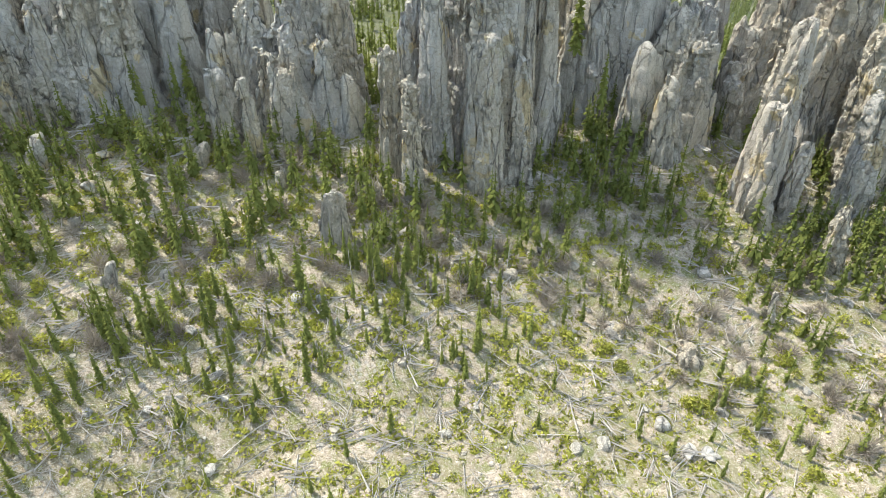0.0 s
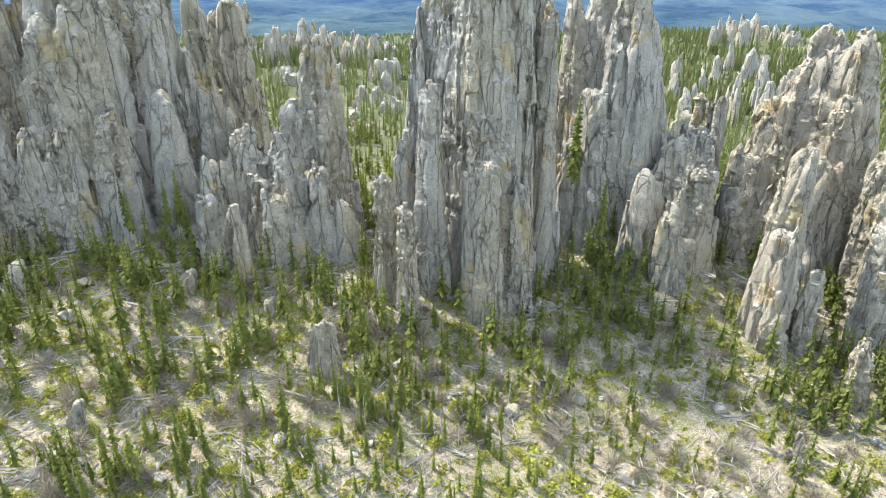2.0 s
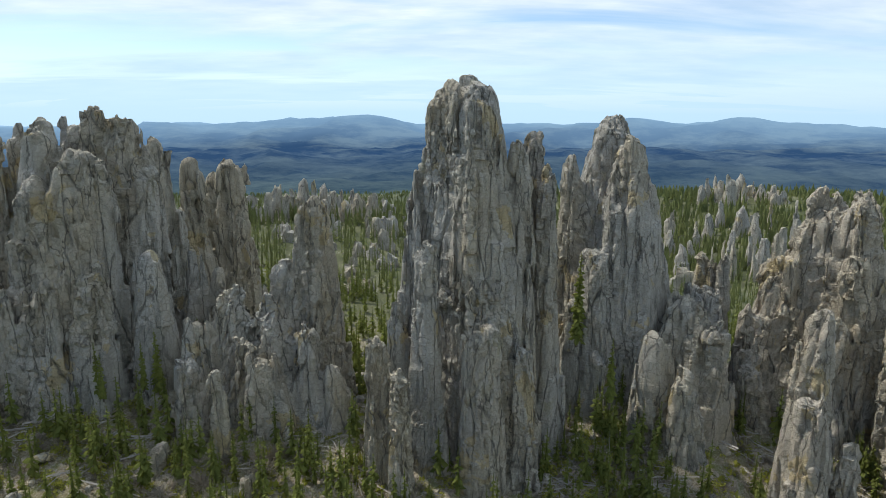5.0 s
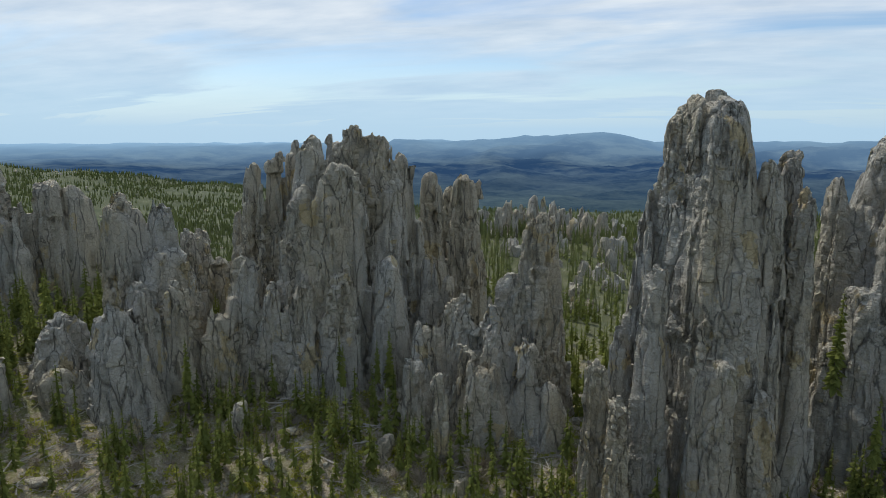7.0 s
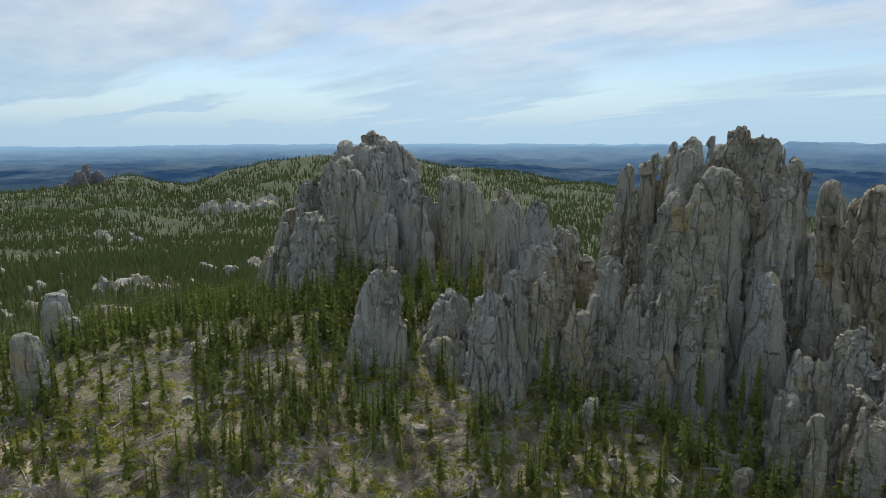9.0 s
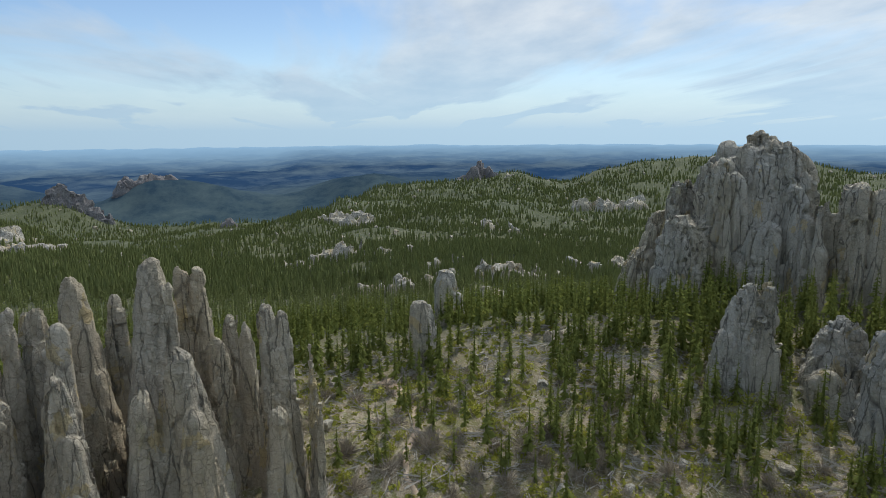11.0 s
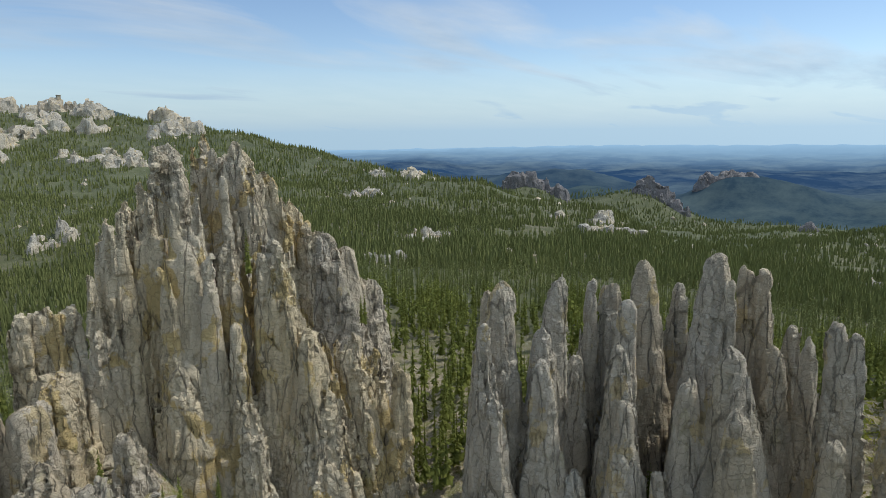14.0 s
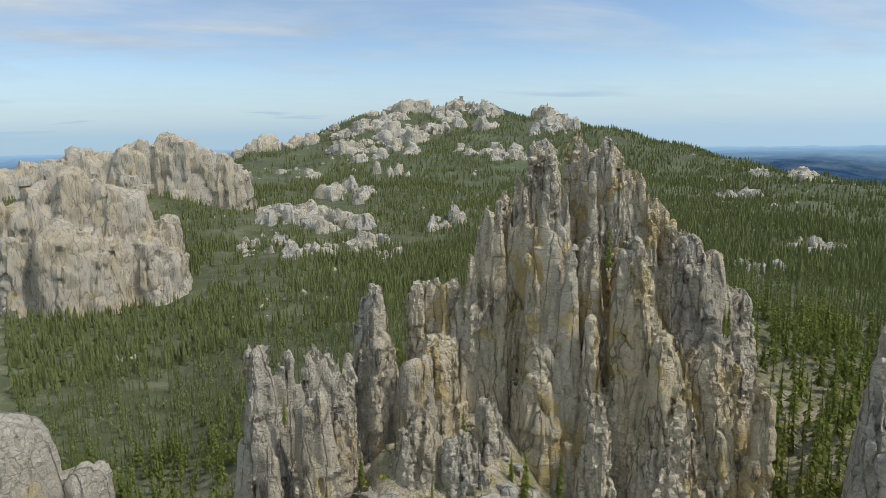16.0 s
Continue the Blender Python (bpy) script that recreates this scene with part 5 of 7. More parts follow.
pillar(summit_cliff, 19.3, -1341.3, 16.5, -1341.3, 48.8, 13.1, 0.6, 0.7, mat=PALE_GRANITE)
pillar(summit_cliff, -20.3, -1352.1, -23.6, -1352.1, 54.6, 18.5, 0.6, 0.7, mat=PALE_GRANITE)
pillar(summit_cliff, -36.1, -1350.3, -37.5, -1350.3, 58.3, 18.6, 0.6, 0.7, mat=PALE_GRANITE)
pillar(summit_cliff, -51.3, -1328.3, -53.4, -1328.2, 59.3, 18.4, 0.6, 0.7, mat=PALE_GRANITE)
pillar(summit_cliff, -67.0, -1327.0, -70.4, -1326.9, 53.6, 18.5, 0.6, 0.7, mat=PALE_GRANITE)

saddle_rocks = thing("rock_ridge", "grey granite ridge of rounded teeth beyond the spires", "rock formation", "")
pillar(saddle_rocks, -97.5, 318.8, -96.0, 319.3, 32.9, 3.1, 0.35)
pillar(saddle_rocks, -97.6, 319.0, -97.0, 319.2, 33.5, 3.1, 0.35)
pillar(saddle_rocks, -90.8, 306.1, -89.5, 306.5, 37.7, 2.2, 0.35)
pillar(saddle_rocks, -91.8, 316.3, -90.8, 316.6, 28.5, 3.3, 0.35)
pillar(saddle_rocks, -88.3, 304.7, -86.8, 305.1, 31.2, 2.8, 0.35)
pillar(saddle_rocks, -83.7, 299.1, -83.3, 299.3, 33.5, 3.1, 0.35)
pillar(saddle_rocks, -82.0, 297.2, -82.2, 297.1, 37.8, 3.2, 0.35)
pillar(saddle_rocks, -85.5, 308.2, -84.1, 308.6, 32.8, 2.1, 0.35)
pillar(saddle_rocks, -83.2, 310.1, -83.6, 310.0, 37.1, 3.2, 0.35)
pillar(saddle_rocks, -79.9, 306.8, -79.8, 306.8, 39.4, 3.3, 0.35)
pillar(saddle_rocks, -86.1, 325.9, -84.8, 326.2, 39.0, 4.2, 0.35)
pillar(saddle_rocks, -79.7, 314.9, -79.0, 315.0, 32.2, 2.1, 0.35)
pillar(saddle_rocks, -75.3, 300.4, -73.9, 300.7, 34.7, 3.5, 0.35)
pillar(saddle_rocks, -80.5, 328.5, -79.8, 328.7, 33.8, 3.7, 0.35)
pillar(saddle_rocks, -80.8, 331.2, -80.1, 331.3, 31.4, 2.9, 0.35)
pillar(saddle_rocks, -75.6, 321.3, -75.6, 321.3, 38.9, 2.3, 0.35)
pillar(saddle_rocks, -75.2, 329.2, -75.1, 329.3, 32.8, 2.8, 0.35)
pillar(saddle_rocks, -73.3, 318.3, -73.6, 318.2, 39.1, 1.7, 0.35)
pillar(saddle_rocks, -71.5, 322.1, -70.2, 322.4, 37.2, 2.7, 0.35)
pillar(saddle_rocks, -74.1, 333.7, -72.6, 334.0, 41.4, 4.4, 0.35)
pillar(saddle_rocks, -65.6, 307.0, -65.8, 306.9, 42.4, 1.9, 0.35)
pillar(saddle_rocks, -63.6, 308.0, -64.1, 307.9, 36.8, 3.6, 0.35)
pillar(saddle_rocks, -67.6, 325.3, -66.6, 325.5, 33.8, 2.2, 0.35)
pillar(saddle_rocks, -61.4, 305.2, -61.1, 305.3, 35.9, 2.3, 0.35)
pillar(saddle_rocks, -60.4, 301.5, -60.9, 301.3, 44.0, 2.4, 0.35)
pillar(saddle_rocks, -61.7, 328.5, -61.0, 328.6, 38.5, 4.1, 0.35)
pillar(saddle_rocks, -60.1, 321.8, -59.4, 322.0, 32.8, 4.0, 0.35)
pillar(saddle_rocks, -55.7, 306.1, -55.5, 306.2, 36.5, 3.0, 0.35)
pillar(saddle_rocks, -58.9, 334.8, -59.5, 334.7, 34.9, 2.0, 0.35)
pillar(saddle_rocks, -55.4, 313.3, -54.4, 313.4, 37.9, 3.4, 0.35)
pillar(saddle_rocks, -51.6, 301.4, -50.6, 301.5, 38.7, 1.7, 0.35)
pillar(saddle_rocks, -53.9, 333.6, -52.9, 333.8, 37.1, 2.2, 0.35)
pillar(saddle_rocks, -50.5, 308.3, -49.9, 308.4, 36.1, 2.8, 0.35)
pillar(saddle_rocks, -52.1, 338.5, -51.0, 338.7, 27.6, 3.8, 0.35)
pillar(saddle_rocks, -46.9, 305.7, -46.6, 305.7, 33.2, 3.7, 0.35)
pillar(saddle_rocks, -49.5, 337.3, -49.1, 337.3, 27.9, 2.7, 0.35)
pillar(saddle_rocks, -47.9, 335.9, -48.4, 335.8, 36.1, 3.5, 0.35)
pillar(saddle_rocks, -43.4, 315.6, -43.1, 315.6, 35.7, 4.0, 0.35)
pillar(saddle_rocks, -43.2, 328.5, -42.3, 328.6, 28.2, 4.1, 0.35)
pillar(saddle_rocks, -40.6, 316.5, -39.5, 316.7, 32.2, 3.1, 0.35)
pillar(saddle_rocks, -42.2, 326.2, -42.1, 326.2, 29.5, 3.1, 0.35)
pillar(saddle_rocks, -41.9, 338.8, -41.2, 338.8, 32.3, 2.0, 0.35)
pillar(saddle_rocks, -37.2, 323.2, -36.5, 323.3, 34.8, 4.3, 0.35)
pillar(saddle_rocks, -35.5, 303.7, -35.3, 303.7, 30.5, 3.2, 0.35)
pillar(saddle_rocks, -33.6, 317.6, -34.5, 317.5, 35.5, 2.9, 0.35)
pillar(saddle_rocks, -31.9, 318.9, -32.5, 318.9, 28.5, 3.8, 0.35)
pillar(saddle_rocks, -32.8, 333.6, -31.8, 333.7, 32.8, 2.9, 0.35)
pillar(saddle_rocks, -30.4, 331.8, -29.8, 331.8, 30.2, 3.6, 0.35)
pillar(saddle_rocks, -31.0, 340.9, -30.2, 340.9, 29.8, 1.9, 0.35)
pillar(saddle_rocks, -29.6, 337.4, -29.5, 337.4, 24.3, 2.9, 0.35)
pillar(saddle_rocks, -25.3, 305.2, -25.5, 305.1, 30.0, 2.3, 0.35)
pillar(saddle_rocks, -26.5, 334.3, -27.5, 334.2, 28.5, 4.3, 0.35)
pillar(saddle_rocks, -58.6, 229.2, -58.4, 229.2, 23.9, 1.6, 0.4)
pillar(saddle_rocks, -68.8, 271.5, -68.5, 271.6, 29.0, 3.7, 0.4)
pillar(saddle_rocks, -33.5, 239.6, -33.4, 239.6, 23.9, 2.4, 0.4)
pillar(saddle_rocks, -66.0, 264.8, -65.7, 264.8, 27.9, 2.5, 0.4)
pillar(saddle_rocks, -21.7, 281.8, -21.8, 281.8, 29.2, 2.1, 0.4)
pillar(saddle_rocks, -30.0, 284.0, -30.0, 284.0, 29.7, 4.0, 0.4)
pillar(saddle_rocks, -54.2, 254.4, -54.0, 254.4, 25.9, 2.9, 0.4)
pillar(saddle_rocks, -26.7, 286.5, -26.8, 286.5, 30.1, 3.7, 0.4)
pillar(saddle_rocks, -57.9, 244.8, -57.7, 244.9, 25.1, 1.4, 0.4)
pillar(saddle_rocks, -33.7, 279.8, -33.7, 279.8, 29.0, 2.0, 0.4)
pillar(saddle_rocks, -70.1, 264.6, -69.8, 264.7, 28.1, 2.2, 0.4)
pillar(saddle_rocks, -20.1, 257.1, -20.2, 257.1, 25.6, 2.2, 0.4)
pillar(saddle_rocks, -21.7, 281.5, -21.8, 281.5, 29.2, 2.1, 0.4)
pillar(saddle_rocks, -19.8, 237.7, -19.9, 237.7, 23.7, 2.8, 0.4)
pillar(saddle_rocks, -22.9, 287.9, -23.0, 287.9, 30.4, 3.9, 0.4)
pillar(saddle_rocks, -33.4, 252.2, -33.4, 252.2, 25.1, 3.3, 0.4)
pillar(saddle_rocks, -68.3, 272.3, -68.1, 272.4, 29.1, 1.8, 0.4)
pillar(saddle_rocks, -45.5, 257.3, -45.4, 257.3, 26.0, 2.7, 0.4)
pillar(saddle_rocks, -49.1, 245.3, -49.0, 245.3, 24.8, 3.2, 0.4)
pillar(saddle_rocks, -35.1, 287.7, -35.1, 287.7, 30.5, 1.9, 0.4)
pillar(saddle_rocks, -61.9, 271.6, -61.7, 271.7, 28.7, 2.9, 0.4)
pillar(saddle_rocks, -58.4, 250.1, -58.2, 250.2, 25.6, 2.1, 0.4)
pillar(saddle_rocks, -49.4, 247.3, -49.3, 247.3, 25.0, 3.5, 0.4)
pillar(saddle_rocks, -62.0, 265.3, -61.8, 265.3, 27.7, 3.8, 0.4)
pillar(saddle_rocks, -64.9, 283.1, -64.7, 283.2, 30.8, 2.0, 0.4)
pillar(saddle_rocks, -27.2, 249.4, -27.2, 249.4, 24.7, 3.5, 0.4)
pillar(saddle_rocks, -49.4, 285.4, -49.3, 285.4, 30.5, 2.3, 0.4)
pillar(saddle_rocks, -34.7, 267.7, -34.7, 267.7, 27.1, 1.8, 0.4)
pillar(saddle_rocks, -51.5, 260.9, -51.3, 260.9, 26.6, 2.3, 0.4)
pillar(saddle_rocks, -51.2, 279.7, -51.1, 279.7, 29.5, 1.6, 0.4)
pillar(saddle_rocks, -29.2, 249.1, -29.2, 249.1, 24.7, 2.3, 0.4)
pillar(saddle_rocks, -66.5, 267.2, -66.3, 267.3, 28.2, 2.8, 0.4)
pillar(saddle_rocks, -25.2, 263.7, -25.2, 263.7, 26.4, 3.7, 0.4)
pillar(saddle_rocks, -46.5, 278.0, -46.4, 278.0, 29.0, 3.0, 0.4)

hillside_teeth = thing("rock_ridge", "many small granite teeth on a bright green hillside", "rock formation", "")
pillar(hillside_teeth, 174.1, 431.9, 172.8, 432.4, 29.8, 3.8, 0.4)
pillar(hillside_teeth, 176.2, 431.7, 175.0, 432.2, 28.7, 2.3, 0.4)
pillar(hillside_teeth, 180.4, 438.8, 179.1, 439.3, 33.2, 3.1, 0.4)
pillar(hillside_teeth, 188.5, 447.2, 187.2, 447.7, 34.2, 2.9, 0.4)
pillar(hillside_teeth, 186.2, 434.5, 185.0, 435.1, 29.1, 4.4, 0.4)
pillar(hillside_teeth, 188.8, 436.9, 187.5, 437.5, 33.2, 3.4, 0.4)
pillar(hillside_teeth, 189.7, 428.5, 188.4, 429.0, 37.6, 3.1, 0.4)
pillar(hillside_teeth, 192.7, 427.9, 191.4, 428.5, 33.7, 4.4, 0.4)
pillar(hillside_teeth, 202.9, 445.6, 201.5, 446.2, 31.4, 2.1, 0.4)
pillar(hillside_teeth, 205.0, 443.5, 203.7, 444.1, 35.6, 4.4, 0.4)
pillar(hillside_teeth, 197.6, 422.8, 196.3, 423.4, 32.9, 2.5, 0.4)
pillar(hillside_teeth, 205.0, 433.1, 203.7, 433.7, 28.5, 2.4, 0.4)
pillar(hillside_teeth, 211.9, 443.6, 210.6, 444.3, 28.3, 4.4, 0.4)
pillar(hillside_teeth, 209.4, 432.9, 208.1, 433.5, 31.3, 1.9, 0.4)
pillar(hillside_teeth, 212.6, 428.1, 211.3, 428.8, 27.5, 2.0, 0.4)
pillar(hillside_teeth, 210.0, 424.4, 208.7, 425.0, 30.9, 4.0, 0.4)
pillar(hillside_teeth, 214.0, 419.6, 212.7, 420.3, 26.4, 3.7, 0.4)
pillar(hillside_teeth, 213.7, 413.3, 212.4, 414.0, 26.9, 4.1, 0.4)
pillar(hillside_teeth, 218.2, 425.0, 216.9, 425.7, 30.3, 3.1, 0.4)
pillar(hillside_teeth, 223.8, 429.0, 222.5, 429.7, 26.3, 3.4, 0.4)
pillar(hillside_teeth, 219.3, 412.2, 218.0, 412.9, 28.5, 3.3, 0.4)
pillar(hillside_teeth, 230.7, 429.9, 229.4, 430.6, 29.5, 2.1, 0.4)
pillar(hillside_teeth, 230.2, 424.2, 228.9, 424.9, 27.8, 2.4, 0.4)
pillar(hillside_teeth, 237.2, 432.9, 235.9, 433.7, 23.6, 2.0, 0.4)
pillar(hillside_teeth, 115.3, 295.0, 114.6, 295.3, 19.6, 3.3, 0.35)
pillar(hillside_teeth, 143.1, 342.3, 142.2, 342.7, 22.5, 4.4, 0.35)
pillar(hillside_teeth, 162.3, 350.1, 161.5, 350.4, 24.8, 4.0, 0.35)
pillar(hillside_teeth, 138.0, 302.1, 137.2, 302.5, 21.7, 3.3, 0.35)
pillar(hillside_teeth, 167.4, 355.6, 166.4, 356.1, 25.6, 5.1, 0.35)
pillar(hillside_teeth, 132.3, 260.1, 131.6, 260.4, 22.9, 2.5, 0.35)
pillar(hillside_teeth, 145.1, 347.7, 144.3, 348.0, 22.9, 3.0, 0.35)
pillar(hillside_teeth, 131.4, 329.2, 130.6, 329.5, 21.0, 2.9, 0.35)
pillar(hillside_teeth, 166.1, 338.3, 165.0, 338.8, 24.8, 4.5, 0.35)
pillar(hillside_teeth, 120.7, 283.2, 120.1, 283.4, 20.5, 2.2, 0.35)
pillar(hillside_teeth, 201.0, 362.4, 199.8, 363.1, 29.9, 2.0, 0.35)
pillar(hillside_teeth, 111.7, 312.3, 111.0, 312.5, 19.1, 3.6, 0.35)
pillar(hillside_teeth, 110.1, 268.4, 109.6, 268.7, 20.3, 2.6, 0.35)
pillar(hillside_teeth, 131.5, 293.3, 130.9, 293.6, 21.2, 2.5, 0.35)
pillar(hillside_teeth, 185.3, 361.3, 184.6, 361.6, 28.0, 2.2, 0.35)
pillar(hillside_teeth, 175.9, 315.3, 175.0, 315.8, 25.6, 3.7, 0.35)
pillar(hillside_teeth, 180.7, 326.5, 179.7, 327.0, 26.3, 2.8, 0.35)
pillar(hillside_teeth, 124.1, 349.0, 123.2, 349.3, 20.9, 4.7, 0.35)
pillar(hillside_teeth, 123.2, 267.2, 122.4, 267.5, 21.6, 2.6, 0.35)
pillar(hillside_teeth, 161.9, 373.8, 161.1, 374.1, 26.1, 3.5, 0.35)
pillar(hillside_teeth, 129.1, 358.2, 128.3, 358.5, 21.8, 2.6, 0.35)
pillar(hillside_teeth, 144.3, 283.4, 143.6, 283.7, 22.9, 3.8, 0.35)
pillar(hillside_teeth, 133.9, 269.1, 133.0, 269.5, 22.5, 2.5, 0.35)
pillar(hillside_teeth, 105.6, 276.9, 104.8, 277.2, 19.4, 4.0, 0.35)
pillar(hillside_teeth, 151.5, 286.7, 150.6, 287.2, 23.5, 2.7, 0.35)
pillar(hillside_teeth, 161.9, 301.5, 160.9, 302.0, 24.2, 3.3, 0.35)
pillar(hillside_teeth, 143.2, 345.7, 142.2, 346.2, 22.6, 2.2, 0.35)
pillar(hillside_teeth, 144.0, 296.2, 143.3, 296.5, 22.4, 2.3, 0.35)
pillar(hillside_teeth, 125.8, 274.7, 125.1, 275.0, 21.4, 2.5, 0.35)
pillar(hillside_teeth, 124.8, 279.9, 123.9, 280.3, 21.0, 2.0, 0.35)
pillar(hillside_teeth, 91.7, 248.6, 91.1, 248.9, 13.0, 3.1, 0.35)
pillar(hillside_teeth, 98.4, 246.0, 97.7, 246.3, 13.3, 2.1, 0.35)
pillar(hillside_teeth, 93.3, 248.0, 92.6, 248.3, 17.7, 2.1, 0.35)
pillar(hillside_teeth, 101.7, 244.7, 101.0, 245.0, 16.1, 2.7, 0.35)
pillar(hillside_teeth, 105.5, 243.1, 104.8, 243.4, 13.9, 3.0, 0.35)
pillar(hillside_teeth, 105.6, 243.1, 104.8, 243.4, 11.9, 2.9, 0.35)
pillar(hillside_teeth, 96.4, 246.8, 95.7, 247.1, 16.1, 3.0, 0.35)
pillar(hillside_teeth, 103.0, 244.2, 102.3, 244.5, 11.9, 2.9, 0.35)
pillar(hillside_teeth, 100.7, 245.1, 100.0, 245.4, 20.0, 2.7, 0.35)

hill_crag = thing("rock_crag", "dark rocky crag on top of a forested hill", "rock formation", "")
pillar(hill_crag, -1351.2, 159.3, -1351.6, 155.9, -32.5, 15.7, 0.4, 0.7, mat=HAZED_GRANITE)
pillar(hill_crag, -1363.4, 173.7, -1363.8, 170.3, -21.4, 15.6, 0.4, 0.7, mat=HAZED_GRANITE)
pillar(hill_crag, -1347.7, 184.3, -1348.2, 180.9, -6.3, 15.3, 0.4, 0.7, mat=HAZED_GRANITE)
pillar(hill_crag, -1341.1, 197.0, -1341.6, 193.5, 4.7, 15.1, 0.4, 0.7, mat=HAZED_GRANITE)
pillar(hill_crag, -1366.9, 214.9, -1367.4, 211.2, 8.8, 15.2, 0.4, 0.7, mat=HAZED_GRANITE)
pillar(hill_crag, -1362.0, 229.0, -1362.6, 225.3, 2.8, 15.0, 0.4, 0.7, mat=HAZED_GRANITE)
pillar(hill_crag, -1342.7, 240.7, -1343.4, 237.0, -7.4, 14.7, 0.4, 0.7, mat=HAZED_GRANITE)
pillar(hill_crag, -1332.4, 253.7, -1333.1, 249.9, -17.9, 14.5, 0.4, 0.7, mat=HAZED_GRANITE)
pillar(hill_crag, -1352.4, 272.4, -1353.2, 268.6, -30.5, 14.6, 0.4, 0.7, mat=HAZED_GRANITE)
pillar(hill_crag, -1362.6, 206.7, -1363.1, 203.1, -18.7, 15.3, 0.4, 0.7, mat=HAZED_GRANITE)
pillar(hill_crag, -1339.7, 232.2, -1340.3, 228.5, -24.0, 14.8, 0.4, 0.7, mat=HAZED_GRANITE)
pillar(hill_crag, -1367.2, 183.8, -1367.7, 180.2, -30.1, 15.6, 0.4, 0.7, mat=HAZED_GRANITE)

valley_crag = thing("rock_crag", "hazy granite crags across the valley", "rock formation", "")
pillar(valley_crag, -1174.2, -900.9, -1176.4, -898.0, -34.4, 18.6, 0.4, 0.7, mat=HAZED_GRANITE)
pillar(valley_crag, -1193.3, -892.3, -1195.4, -889.5, -24.7, 21.2, 0.4, 0.7, mat=HAZED_GRANITE)
pillar(valley_crag, -1196.1, -871.7, -1198.1, -868.9, -16.0, 18.9, 0.4, 0.7, mat=HAZED_GRANITE)
pillar(valley_crag, -1214.5, -863.2, -1216.4, -860.4, -19.5, 19.2, 0.4, 0.7, mat=HAZED_GRANITE)
pillar(valley_crag, -1216.5, -843.0, -1218.3, -840.3, -24.3, 24.0, 0.4, 0.7, mat=HAZED_GRANITE)
pillar(valley_crag, -1226.4, -828.5, -1228.1, -825.9, -33.5, 21.7, 0.4, 0.7, mat=HAZED_GRANITE)
pillar(valley_crag, -1231.1, -803.4, -1232.7, -800.9, -45.8, 24.2, 0.4, 0.7, mat=HAZED_GRANITE)
pillar(valley_crag, -1232.1, -783.4, -1233.6, -780.9, -61.6, 21.8, 0.4, 0.7, mat=HAZED_GRANITE)
pillar(valley_crag, -1404.2, -679.5, -1405.1, -677.8, -39.1, 21.6, 0.4, 0.7, mat=HAZED_GRANITE)
pillar(valley_crag, -1410.8, -665.8, -1411.5, -664.2, -30.0, 18.9, 0.4, 0.7, mat=HAZED_GRANITE)
pillar(valley_crag, -1418.0, -650.3, -1418.7, -648.8, -45.1, 21.7, 0.4, 0.7, mat=HAZED_GRANITE)
pillar(valley_crag, -1417.6, -626.8, -1418.2, -625.4, -60.8, 24.4, 0.4, 0.7, mat=HAZED_GRANITE)
pillar(valley_crag, -1419.0, -598.4, -1419.5, -597.2, -79.2, 24.3, 0.4, 0.7, mat=HAZED_GRANITE)
pillar(valley_crag, -1417.4, -576.2, -1417.8, -575.1, -94.6, 21.6, 0.4, 0.7, mat=HAZED_GRANITE)
pillar(valley_crag, -936.3, -812.9, -938.6, -810.3, -10.0, 11.2, 0.4, 0.7, mat=HAZED_GRANITE)
pillar(valley_crag, -944.6, -803.3, -946.8, -800.8, -16.5, 13.2, 0.4, 0.7, mat=HAZED_GRANITE)
pillar(valley_crag, -953.3, -793.0, -955.4, -790.4, -25.1, 15.2, 0.4, 0.7, mat=HAZED_GRANITE)
pillar(valley_crag, -906.9, -707.1, -908.7, -704.8, -22.0, 14.4, 0.4, 0.7, mat=HAZED_GRANITE)
pillar(valley_crag, -914.4, -697.4, -916.1, -695.2, -29.2, 12.7, 0.4, 0.7, mat=HAZED_GRANITE)
pillar(valley_crag, -1778.9, -667.4, -1779.3, -666.4, -45.0, 36.6, 0.4, 0.7, mat=HAZED_GRANITE)
pillar(valley_crag, -1795.8, -620.4, -1796.1, -619.8, -42.2, 36.6, 0.4, 0.7, mat=HAZED_GRANITE)
pillar(valley_crag, -1809.0, -581.0, -1809.1, -580.6, -47.5, 33.3, 0.4, 0.7, mat=HAZED_GRANITE)
pillar(valley_crag, -1475.3, -844.6, -1476.8, -842.1, -79.1, 20.2, 0.4, 0.7, mat=HAZED_GRANITE)
pillar(valley_crag, -1496.2, -807.1, -1497.4, -804.9, -94.8, 20.4, 0.4, 0.7, mat=HAZED_GRANITE)
pillar(valley_crag, -1456.9, -357.0, -1456.8, -357.4, -125.8, 18.5, 0.4, 0.7, mat=HAZED_GRANITE)
pillar(valley_crag, -1462.9, -331.4, -1462.8, -332.0, -119.1, 18.4, 0.4, 0.7, mat=HAZED_GRANITE)


def outcrop(x, y, half, high):
    """A low group of three to five weathered blocks on a far slope."""
    rng = random.Random(int(x * 7 + y))
    ob = thing("rock_outcrop", "weathered grey granite outcrop among pines", "rock", "outcrops on the hills")
    for i in range(rng.randint(9, 13)):
        bx, by = x + rng.uniform(-1, 1) * half, y + rng.uniform(-1, 1) * half
        w = half * rng.uniform(0.16, 0.46)
        z = float(level(bx, by))
        pillar(ob, bx, by, bx, by, z + high * rng.uniform(0.2, 0.8), w, rng.uniform(0.3, 0.7), rng.uniform(0.6, 1.2))


